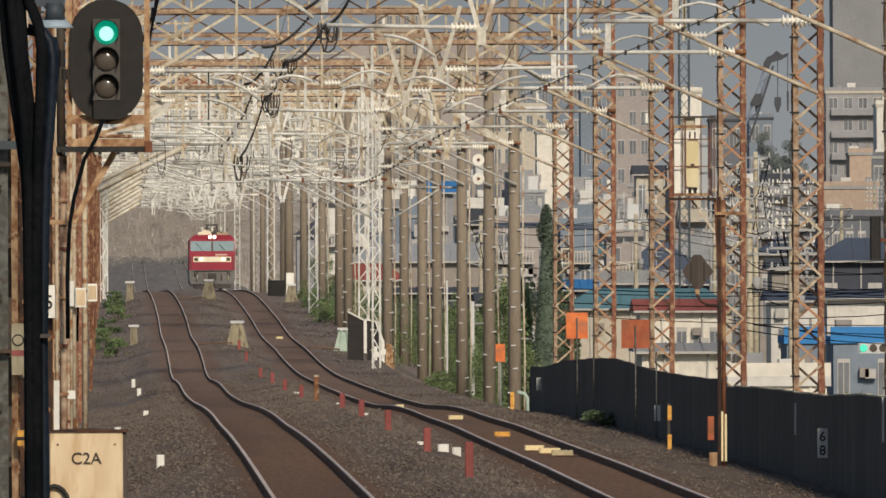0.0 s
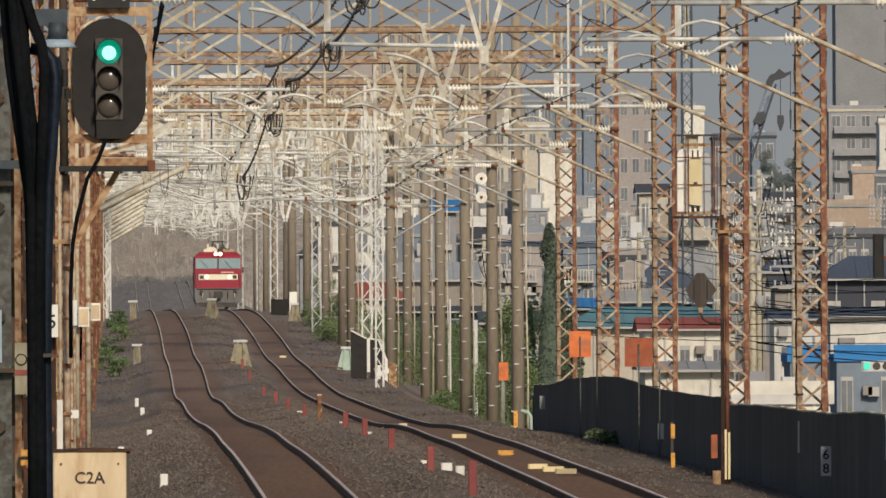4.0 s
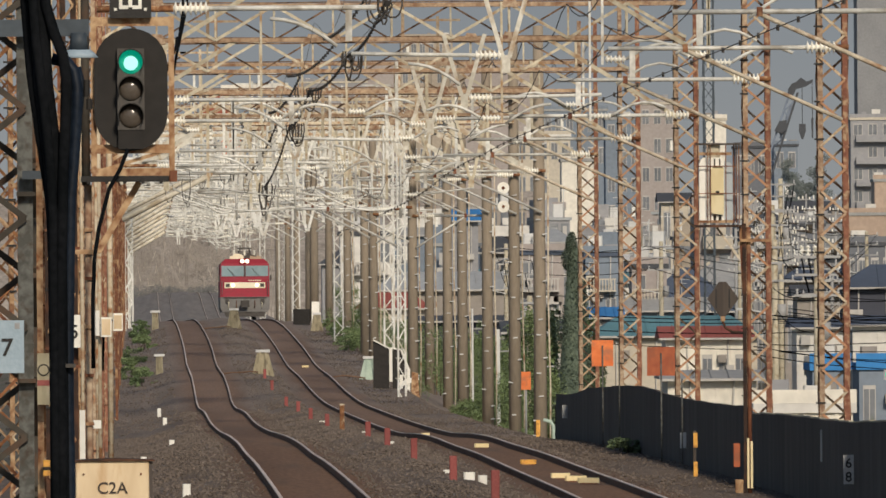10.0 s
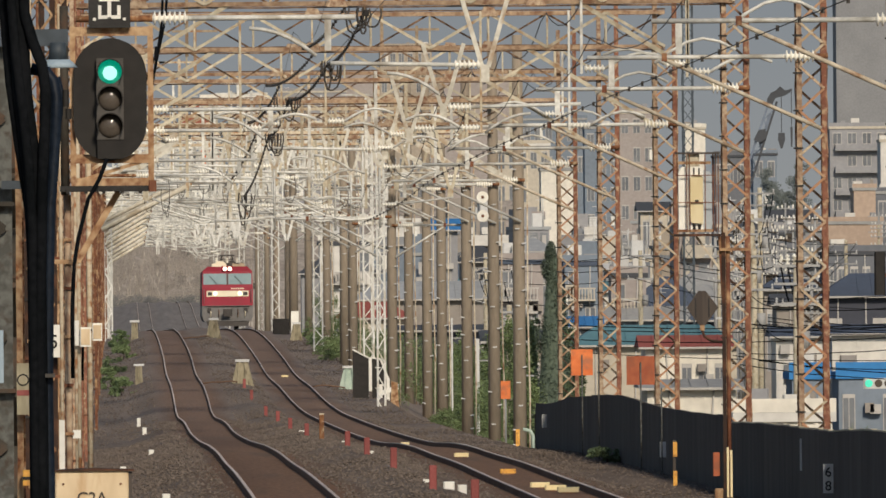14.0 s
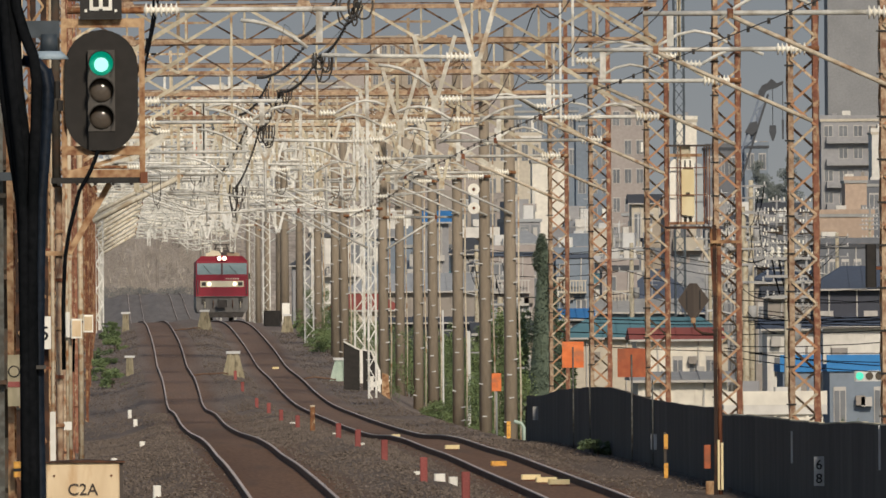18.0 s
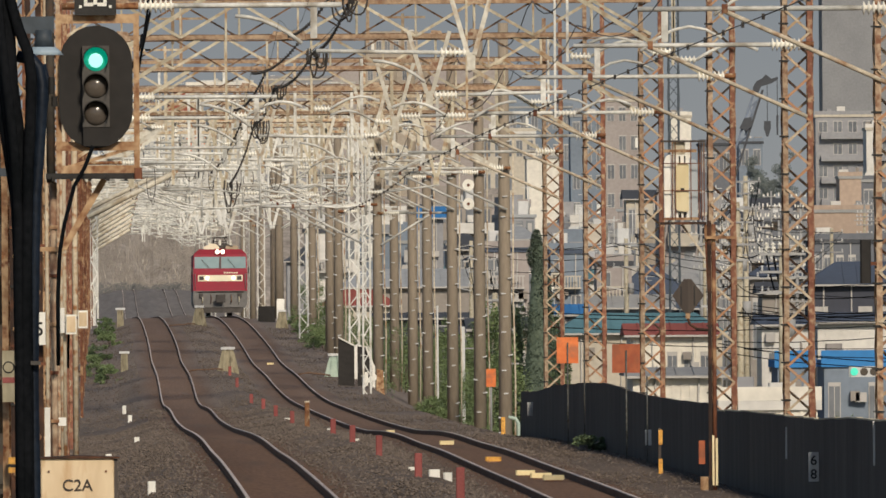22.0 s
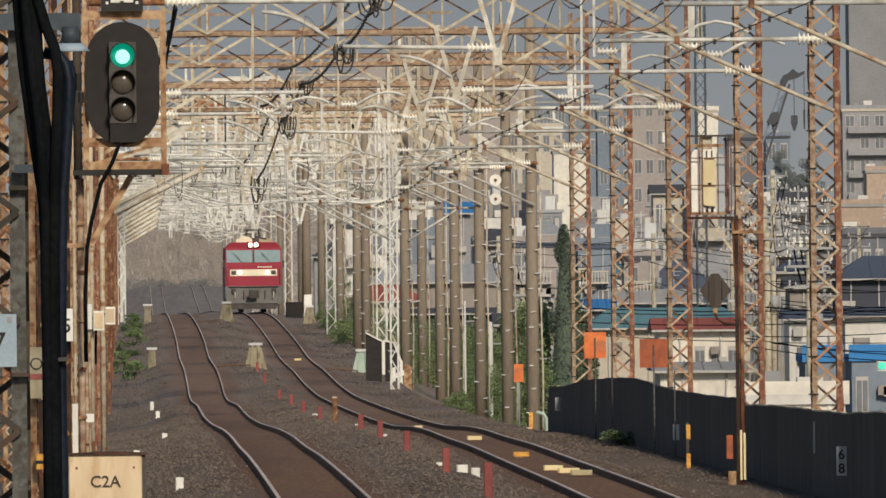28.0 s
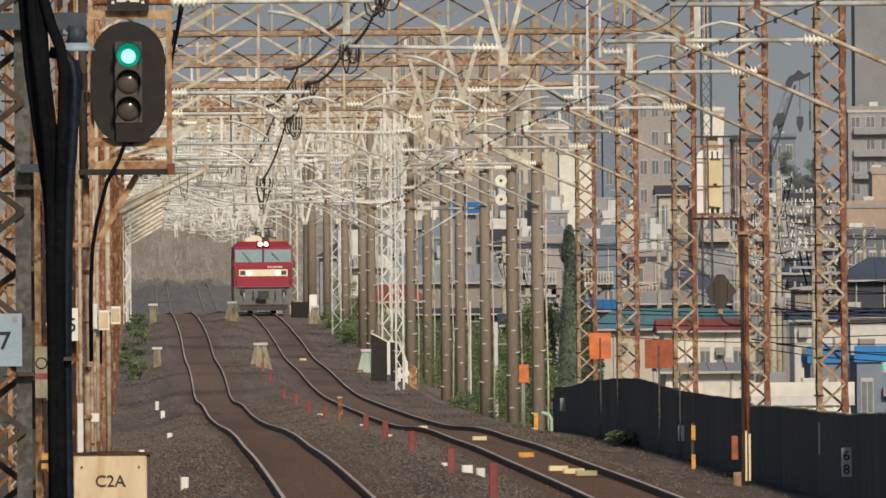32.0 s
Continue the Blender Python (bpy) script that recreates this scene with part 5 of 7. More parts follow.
# ---- small things on the ballast ----
def ballast_things():
    for y, h in ((198, 0.42), (224.5, 0.33), (256.5, 0.32), (284, 0.3), (308, 0.28), (375, 0.29), (411, 0.28), (443, 0.27), (479, 0.27), (530, 0.3), (560, 0.3), (600, 0.28)):
        s = thing("red_stake", "faded red stake standing in the ballast between the tracks", "marker stake", (4.16, y, ground_z(4.16, y) - 0.02), "red stakes between the tracks")
        part("shaft", Geo().box(0, 0, 0, 0.1, 0.05, h + 0.02, 0.012), RED_STAKE, s)
    s = thing("wooden_stake", "orange-brown wooden stake between the tracks", "marker stake", (4.18, 349, ground_z(4.18, 349) - 0.06))
    part("shaft", Geo().box(0, 0, 0, 0.1, 0.08, 0.58, 0.01), RUST, s)
    part("top", Geo().box(0, 0, 0.58, 0.1, 0.08, 0.03), RUST_LIGHT, s)
    for y in (236, 290, 322, 398):
        b = thing("white_plate", "small white plate lying beside a red stake", "marker plate", (4.3, y, ground_z(4.3, y) - 0.02), "white plates between the tracks")
        part("plate", Geo().box(0, 0, 0, 0.13, 0.1, 0.07, 0.01), WHITE_PAINT, b)
    s = thing("rusted_stub", "short orange-rusted stub post in the ballast", "marker post", (0.1, 246, ground_z(0.1, 246) - 0.03))
    part("post", Geo().box(0, 0, 0, 0.07, 0.07, 0.34, 0.01), RUST_TAN, s)
    for x, w in ((4.42, 0.15), (4.6, 0.12)):
        b = thing("white_block", "small white concrete block on the ballast", "marker block", (x, 227, ground_z(x, 227) - 0.03), "white blocks on the ballast")
        part("block", Geo().box(0, 0, 0, w, 0.12, 0.15, 0.02), WHITE_PAINT, b)
    for i, (y, dx, w) in enumerate(((301, 0.02, 0.26), (265, 0.02, 0.25), (244, 0.0, 0.28), (240, 0.12, 0.3), (237, 0.22, 0.3), (356, -0.05, 0.18), (628, 0.1, 0.25))):
        b = thing("ground_coil", "pale yellow plank-shaped ground coil between the rails", "ground coil", (RIGHT_X + dx, y, rail_z(y) - 0.097), "ground coils between the rails")
        part("case", Geo().box(0, 0, 0.02, w, 0.3, 0.07, 0.02), YELLOW if i in (1,) else PLANK, b)
        part("base", Geo().box(0, 0, 0, w * 0.8, 0.34, 0.02), RUST_DARK, b)
    for x, y, h in ((0.64, 232, 0.16), (0.67, 352, 0.1), (0.66, 438, 0.17), (0.58, 495, 0.24), (0.07, 304, 0.14)):
        b = thing("white_marker", "small white marker post in the ballast", "marker post", (x, y, ground_z(x, y) - 0.04), "white markers beside the track")
        part("post", Geo().box(0, 0, 0, 0.11, 0.09, h + 0.05, 0.015), WHITE_PAINT, b)


def pedestal(x, y, h, w, material, label, bond=0.0):
    z = ground_z(x, y) - 0.08
    top = thing("concrete_pedestal", label, "pedestal", (x, y, z), "concrete pedestals beside the tracks")
    foot, head = (0.5, 0.24) if w > 0.5 else (0.4, 0.34)
    part("body", Geo().slab([(-w * foot, 0), (w * foot, 0), (w * head, h * 0.9), (-w * head, h * 0.9)], -0.16, 0.2), material, top)
    for s in (-1, 1):
        part("rib", Geo().slab([(s * w * 0.2 - 0.04, 0), (s * w * 0.2 + 0.04, 0), (s * w * 0.12 + 0.03, h * 0.9), (s * w * 0.12 - 0.03, h * 0.9)], -0.24, -0.162), material, top)
    part("cap", Geo().box(0, 0, h * 0.9, w * (0.62 if w > 0.5 else 1.1), 0.46, h * 0.1, 0.02), PALE_PLATE, top, "flat grey cap")
    if bond:
        pts = [(bond * q / 8, -0.3, ground_z(x + bond * q / 8, y - 0.3) - z + 0.07 * math.sin(math.pi * q / 8) + 0.03) for q in range(1, 9)]
        part("bond_cable", Geo().tube(pts, 0.03, 6), RAIL_WEB, top, "thick dark bond cable to the rail")


def pedestals():
    pedestal(4.2, 574, 0.92, 0.78, STAINED_CONCRETE, "yellowish concrete pedestal with a flat cap between the tracks", -1.35)
    pedestal(8.0, 586, 0.9, 0.8, GREEN_CONCRETE, "pale green concrete pedestal with a flat cap", -1.3)
    pedestal(4.2, 745, 0.95, 0.7, STAINED_CONCRETE, "stained concrete pedestal with a flat cap between the tracks", -1.35)
    pedestal(0.72, 600, 0.78, 0.34, STAINED_CONCRETE, "narrow concrete pedestal with a flat cap beside the track")
    pedestal(0.75, 770, 0.95, 0.4, STAINED_CONCRETE, "narrow concrete pedestal with a flat cap beside the track")
    pedestal(8.0, 760, 0.9, 0.6, STAINED_CONCRETE, "stained concrete pedestal with a flat cap")
    b = thing("switch_case", "black trackside case with a white board", "equipment box", (8.0, 800, ground_z(8.0, 800)))
    part("case", Geo().box(-0.3, 0, 0, 0.8, 0.5, 0.75, 0.04), SIGNAL_BLACK, b)
    part("board", Geo().box(0.36, -0.05, 0, 0.36, 0.06, 1.1), WHITE_PAINT, b)
    w = thing("barrier", "short black panel barrier with a white frame below white masts", "barrier", (8.25, 560, ground_z(8.25, 560)))
    part("panel", Geo().slab([(-0.5, -0.1), (0.03, -0.2), (0.03, 1.3), (-0.5, 1.58)], 0, 0.05), SIGNAL_BLACK, w)
    part("panel", Geo().slab([(0.14, -0.2), (0.52, -0.2), (0.64, 0.62), (0.42, 1.26), (0.14, 1.3)], 0, 0.05), SIGNAL_BLACK, w)
    part("upright", Geo().box(0.085, -0.02, 0.22, 0.1, 0.05, 1.12), WHITE_PAINT, w, "white upright board")
    part("frame", Geo().bar((-0.5, -0.03, 1.61), (0.03, -0.03, 1.33), 0.05, 0.05).bar((0.14, -0.03, 1.33), (0.43, -0.03, 1.28), 0.05, 0.05).bar((0.43, -0.03, 1.28), (0.68, -0.03, 0.6), 0.05, 0.07), WHITE_PAINT, w)
    part("cross", Geo().bar((0.43, -0.06, -0.35), (0.43, -0.06, 0.45), 0.11).bar((0.36, -0.13, 0.12), (1.0, -0.13, 0.36), 0.05, 0.16).bar((0.67, -0.06, -0.45), (0.67, -0.06, 0.66), 0.1), WHITE_PAINT, w, "white crossed boards")
    st = thing("wooden_stump", "weathered orange-brown wooden stump beside the barrier", "stump", (8.9, 546, ground_z(8.9, 546) - 0.1))
    part("block", Geo().slab([(-0.13, 0), (0.15, 0), (0.1, 0.82), (-0.1, 0.88)], -0.12, 0.12), RUST_TAN, st)


# ---- the locomotive ----
def locomotive():
    top = thing("locomotive", "red electric locomotive with cream stripe and lit headlights on the track", "locomotive", (RIGHT_X, 1045, 0))
    g = Geo()
    w = 1.4

    def section(y, rake):
        return [(-w, y, 1.3), (w, y, 1.3), (w, y + rake * 0.3, 2.3), (w - 0.03, y + rake, 3.2), (w - 0.3, y + rake, 3.46), (-w + 0.3, y + rake, 3.46), (-w + 0.03, y + rake, 3.2), (-w, y + rake * 0.3, 2.3)]

    vs = section(0, 0.45) + section(25.0, -0.3)
    n = 8
    fs = [(0, 1, 2, 7), (7, 2, 3, 6), (6, 3, 4, 5), tuple(range(n, 2 * n))] + [(i, n + i, n + (i + 1) % n, (i + 1) % n) for i in range(n)]
    g.add(vs, fs)
    part("body", g, LOCO_RED, top, "glossy dark red body shell")
    part("skirt", Geo().slab([(-w + 0.1, 0.42), (w - 0.1, 0.42), (w, 0.7), (w, 1.298), (-w, 1.298), (-w, 0.7)], 0.02, 25.0), LOCO_GREY, top, "grey lower apron")
    part("snow_plough", Geo().slab([(-1.1, 0.16), (1.1, 0.16), (1.2, 0.44), (-1.2, 0.44)], -0.35, 0.5), LOCO_DARK, top, "dark snow plough")
    part("plough_lip", Geo().box(0, -0.38, 0.44, 2.3, 0.06, 0.04), LOCO_GREY, top)
    part("coupler", Geo().box(0, -0.3, 0.78, 0.34, 0.7, 0.28, 0.04).box(0, -0.6, 0.7, 0.5, 0.2, 0.4, 0.05), LOCO_DARK, top)
    for x in (-0.95, -0.5, 0.55, 0.95):
        part("hose", Geo().tube([(x, -0.05, 1.1), (x + 0.03, -0.14, 0.9), (x, -0.1, 0.66)], 0.022, 6), RUST_DARK if abs(x) < 0.6 else LOCO_WHITE, top)
    for x in (-1.0, 1.0):
        part("buffer_lamp", Geo().box(x, -0.06, 0.95, 0.2, 0.1, 0.22, 0.03), LOCO_DARK, top)
    part("step", Geo().box(0, -0.05, 1.27, 2.5, 0.1, 0.03), LOCO_GREY, top)
    part("centre_pillar", Geo().bar((0, 0.17, 2.45), (0, 0.39, 3.09), 0.07), LOCO_DARK, top)

    def face(x0, x1, z0, z1, off):
        def yy(z):
            return 0.45 * 0.3 * (z - 1.3) if z < 2.3 else 0.135 + 0.35 * (z - 2.3)
        return Geo().add([(x0, yy(z0) - off, z0), (x1, yy(z0) - off, z0), (x1, yy(z1) - off, z1), (x0, yy(z1) - off, z1),
                          (x0, yy(z0) + 0.1, z0), (x1, yy(z0) + 0.1, z0), (x1, yy(z1) + 0.1, z1), (x0, yy(z1) + 0.1, z1)],
                         [(0, 1, 2, 3), (0, 3, 7, 4), (1, 5, 6, 2), (3, 2, 6, 7), (0, 4, 5, 1)])

    for x0, x1 in ((-1.33, -0.05), (0.05, 1.33)):
        win = part("windscreen", face(x0, x1, 2.47, 3.07, 0.02), WINDSHIELD, top, "windscreen pane with reflected sky in its colour")
        part("wiper", Geo().bar((x0 + 0.75, 0.1, 2.5), (x0 + 0.35, 0.25, 2.95), 0.018), LOCO_DARK, win)
    part("stripe", face(-1.16, 1.16, 1.8, 2.12, 0.015), LOCO_WHITE, top, "cream stripe across the nose")
    bars = Geo()
    for i in range(6):
        bars.add(face(0.2 + 0.125 * i, 0.28 + 0.125 * i, 2.2, 2.27, 0.012).v, [(0, 1, 2, 3), (3, 2, 6, 7), (0, 4, 5, 1)])
    part("number_bars", bars, LOCO_WHITE, top, "pale bars of lettering")
    for s in (-1, 1):
        part("lamp_recess", face(s * 0.98 - 0.12, s * 0.98 + 0.12, 1.86, 2.06, 0.024), LOCO_DARK, top)
        part("headlight", Geo().tube([(s * 0.68, -0.03, 1.96), (s * 0.68, 0.1, 1.96)], 0.1, 14), HEADLIGHT, top, "lit headlight")
        part("roof_headlight", Geo().tube([(s * 0.14, 0.3, 3.33), (s * 0.14, 0.5, 3.33)], 0.115, 14), HEADLIGHT, top, "lit headlight")
        part("handrail", Geo().tube([(s * 1.3, -0.03, 1.4), (s * 1.3, -0.02, 2.2)], 0.02, 6), LOCO_GREY, top)
        part("mirror", Geo().box(s * 1.47, 0.3, 2.2, 0.08, 0.1, 0.35), LOCO_DARK, top)
    part("lamp_housing", Geo().box(0, 0.55, 3.2, 0.62, 0.4, 0.28, 0.06), LOCO_RED, top)
    part("roof_fairing", Geo().slab([(-0.86, 3.44), (-0.02, 3.44), (-0.06, 3.62), (-0.2, 3.74), (-0.55, 3.78), (-0.6, 3.68), (-0.84, 3.62)], 0.7, 4.0), LOCO_WHITE, top, "cream roof equipment cover")
    part("roof_case", Geo().slab([(0.28, 3.44), (0.98, 3.44), (0.95, 3.6), (0.72, 3.66), (0.66, 3.58), (0.3, 3.64)], 1.0, 4.0), PLANK_TAN, top, "tan roof equipment case")
    part("roof_block", Geo().box(0.1, 2.2, 3.44, 1.1, 1.0, 0.26, 0.05), LOCO_DARK, top)
    for x in (-0.6, 0.0, 0.55):
        part("roof_insulator", insulator((x, 1.6, 3.66), (x, 1.6, 3.95), 0.1, 4), PORCELAIN, top)
    pan = part("pantograph", Geo().bar((-0.4, 3.0, 3.75), (0.4, 3.0, 3.75), 0.1), LOCO_DARK, top, "raised dark pantograph")
    for s in (-1, 1):
        part("lower_arm", Geo().bar((s * 0.3, 3.0, 3.75), (s * 0.34, 4.2, 3.88), 0.06), LOCO_DARK, pan)
        part("upper_arm", Geo().bar((s * 0.34, 4.2, 3.88), (s * 0.25, 3.0, 4.08), 0.05), LOCO_DARK, pan)
    part("contact_strip", Geo().bar((-0.42, 3.0, 4.08), (0.42, 3.0, 4.08), 0.08), LOCO_DARK, pan)
    part("knee_bar", Geo().bar((-0.34, 4.2, 3.88), (0.34, 4.2, 3.88), 0.06), LOCO_DARK, pan)
    for y in (2.4, 4.9, 10.8, 14.2, 20.1, 22.6):
        ax = part("wheelset", Geo().tube([(-0.62, y, 0.5), (0.62, y, 0.5)], 0.08, 8), LOCO_DARK, top)
        for s in (-1, 1):
            part("wheel", Geo().tube([(s * 0.5, y, 0.5), (s * 0.63, y, 0.5)], 0.5, 20), LOCO_DARK, ax)
    return top


# ---- the town ----
def paint(name, a, rough=0.85, **k):
    return mat(name, tuple(c * 0.88 for c in a), tuple(min(c * 1.1, 0.9) for c in a), rough, fine=2.0, coarse=0.15, bump=0.05, spread=0.0, **k)


P_GREY = paint("grey_plaster", (0.3, 0.3, 0.31))
P_CREAM = paint("cream_plaster", (0.52, 0.47, 0.385))
P_TAN = paint("tan_plaster", (0.38, 0.325, 0.26))
P_WHITE = paint("white_cladding", (0.65, 0.63, 0.585))
P_ORANGE = paint("salmon_plaster", (0.45, 0.345, 0.27))
P_BLUEGREY = paint("blue_grey_cladding", (0.2, 0.24, 0.29))
# cream brightened to put sunlight into the wall colour
P_BRIGHT = paint("sunlit_cream_plaster", (0.76, 0.72, 0.63))
P_PINK = paint("pinkish_grey_plaster", (0.36, 0.32, 0.3))
# these two wall colours have distance haze mixed in
P_HAZE_SLATE = paint("hazed_slate_plaster", (0.15, 0.16, 0.18))
P_HAZE_GREY = paint("hazed_grey_cladding", (0.25, 0.255, 0.265))
P_FRAME = paint("window_frame", (0.48, 0.46, 0.43))
P_MUSHROOM = paint("mushroom_plaster", (0.3, 0.27, 0.24))
R_BLUEGREY = paint("slate_roof", (0.075, 0.095, 0.135))
P_NAVY = paint("navy_cladding", (0.06, 0.065, 0.085))
P_BOOM = paint("blue_grey_boom", (0.18, 0.215, 0.275))
R_TEAL = paint("teal_roof", (0.11, 0.235, 0.27))
R_BLUE = paint("blue_roof", (0.045, 0.215, 0.5))
R_DARK = paint("dark_roof", (0.07, 0.075, 0.085))
R_GREY = paint("grey_roof", (0.34, 0.34, 0.33))
R_PALE = paint("pale_blue_grey_roof", (0.36, 0.375, 0.385))
SIGN_RED = paint("sign_red", (0.33, 0.11, 0.07))
R_RED = paint("red_roof", (0.32, 0.09, 0.07))
# pane base lightened to paint in reflected sky
PANE = mat("window_glass", (0.14, 0.15, 0.17), (0.22, 0.235, 0.25), 0.2, bump=0, fine=1, coarse=0.2)


def building(x, y, w, d, z1, wall, roof, floors, cols, label, z0=CITY_Z, pitch=0.0, turn=0.0, name="apartment_building", cat="building", lit=None, joined=False):
    """A block w wide and d deep, its front at y, its eaves at z1; pitch: height of a gabled roof."""
    top = thing(name, label, cat, (x, y, z0), "buildings of the town", turn=turn)
    h = z1 - z0
    part("wall", Geo().box(0, d / 2, 0, w, d, h), wall, top)
    if pitch:
        rl = max(w / 2 + 0.4 - (pitch * 1.5 if pitch > 1.0 else 0), 0.3)
        part("roof", Geo().add([(-w / 2 - 0.4, -0.5, h), (w / 2 + 0.4, -0.5, h), (rl, d / 2, h + pitch), (-rl, d / 2, h + pitch), (-w / 2 - 0.4, d + 0.5, h), (w / 2 + 0.4, d + 0.5, h)],
                               [(0, 1, 2, 3), (3, 2, 5, 4), (0, 3, 4), (1, 5, 2), (0, 4, 5, 1)]), roof, top)
    else:
        part("roof", Geo().box(0, d / 2, h + 0.004, w + 0.3, d + 0.3, 0.35), roof, top)
        part("parapet", Geo().box(0, 0.0, h + 0.36, w + 0.3, 0.25, 0.5), wall if roof is not R_BLUE else roof, top)
    rb = random.Random(round(x * 7 + y))
    if name != "shed" and y < 1850:
        for q in range(2 if w < 5 else 4):
            part("drainpipe", Geo().tube([(-w / 2 + (q + 0.5) * w / (2 if w < 5 else 4) + rb.uniform(-0.3, 0.3), -0.1, 0), (-w / 2 + (q + 0.5) * w / (2 if w < 5 else 4), -0.1, h)], 0.05, 5), P_FRAME, top)
    if not pitch and z1 < 60:
        for q in range(3):
            part("roof_unit", Geo().box(rb.uniform(-w * 0.4, w * 0.4), 1.2 + q, h + 0.36, rb.uniform(0.5, 1.3), 0.9, rb.uniform(0.5, 1.2), 0.05), (P_WHITE, P_GREY, P_MUSHROOM)[q], top)
    else:
        for q in range(max(3, round(w / 0.9)) if y < 1320 else 0):
            n_r = max(3, round(w / 0.9))
            xr = -w / 2 + (q + 0.5) * w / n_r
            if pitch > 1.0 and abs(xr) > rl:
                continue
            part("roof_seam", Geo().bar((xr, -0.5, h + 0.03), (xr, d / 2, h + pitch + 0.03), 0.06, 0.05), roof, top)
        part("gutter", Geo().box(0, -0.56, h - 0.1, w + 0.8, 0.1, 0.12), P_FRAME, top)
    for q in range(2 if y < 1500 else 0):
        part("wall_unit", Geo().box(rb.uniform(-w * 0.4, w * 0.4), -0.3, h * rb.uniform(0.45, 0.85), rb.uniform(0.4, 0.8), 0.4, rb.uniform(0.4, 0.7)), (P_FRAME, P_MUSHROOM)[q % 2], top)
    if wall in (P_WHITE, P_BRIGHT) and name == "house" and y < 1250:
        rib = Geo().box(0, -0.03, 0, 0.1, 0.05, h).mesh("wall_rib", wall)
        nr = max(3, round(w / 0.42))
        for i in range(min(nr, 18)):
            part("wall_rib", rib, None, top, at=(-w / 2 + (i + 0.5) * w / nr, 0, 0))
    if name == "shed" and not floors:
        rib = Geo().box(0, -0.03, 0, 0.12, 0.06, h).mesh("wall_rib", wall)
        nr = max(3, round(w / 1.1))
        for i in range(nr):
            part("wall_rib", rib, None, top, at=(-w / 2 + (i + 0.5) * w / nr, 0, 0))
        part("shutter", Geo().box(w * 0.12, -0.06, h * 0.1, w * 0.22, 0.08, h * 0.55), P_MUSHROOM, top, "grey roller shutter")
        part("window", Geo().box(-w * 0.25, -0.05, h * 0.55, w * 0.2, 0.06, h * 0.18), PANE, top)
    if floors:
        fh, cw = h / floors, w / cols
        far = y > 1250
        gw = Geo().slab([(-cw * 0.31, 0), (cw * 0.31, 0), (cw * 0.31, fh * 0.52), (-cw * 0.31, fh * 0.52)], -0.06, 0.0)
        gp = Geo().slab([(-cw * 0.27, 0.06), (-cw * 0.02, 0.06), (-cw * 0.02, fh * 0.48), (-cw * 0.27, fh * 0.48)], -0.075, -0.062).slab([(cw * 0.02, 0.06), (cw * 0.27, 0.06), (cw * 0.27, fh * 0.48), (cw * 0.02, fh * 0.48)], -0.075, -0.062)
        if far:
            n_frame = len(gw.f)
            gw.add(gp.v, gp.f)
        frame_m, pane_m = gw.mesh("window", P_FRAME), gp.mesh("pane", PANE)
        if far:
            frame_m.materials.append(PANE)
            for q in range(n_frame, len(gw.f)):
                frame_m.polygons[q].material_index = 1
        if joined:
            grid = Geo()
            for i in range(floors):
                for j in range(cols):
                    if (i * 7 + j * 13 + cols) % 9:
                        grid.add([(a - w / 2 + (j + 0.5) * cw, b, c + (i + 0.32) * fh) for a, b, c in gp.v], gp.f)
            tagged(part("window", grid, PANE, top), kind="stuff")
        for i in range(floors):
            for j in range(cols if not joined else 0):
                if (i * 7 + j * 13 + cols) % 9 == 0:
                    continue
                win = part("window", frame_m, None, top, at=(-w / 2 + (j + 0.5) * cw, 0, (i + 0.32) * fh))
                if not far:
                    part("pane", pane_m, None, win)
            if y > 1600 and i % 2 == 0:
                lx = -w / 2 + w * rb.uniform(0.1, 0.9)
                part("laundry", Geo().slab([(lx, (i + 0.4) * fh), (lx + 0.5, (i + 0.4) * fh), (lx + 0.5, (i + 0.75) * fh), (lx, (i + 0.75) * fh)], -0.2, -0.16), WHITE_PAINT, top, "white washing on a line")
            if lit:
                part("balcony", Geo().box(0, -0.6, i * fh + 0.05, w * 0.9, 1.2, fh * 0.3), lit, top)
    return top


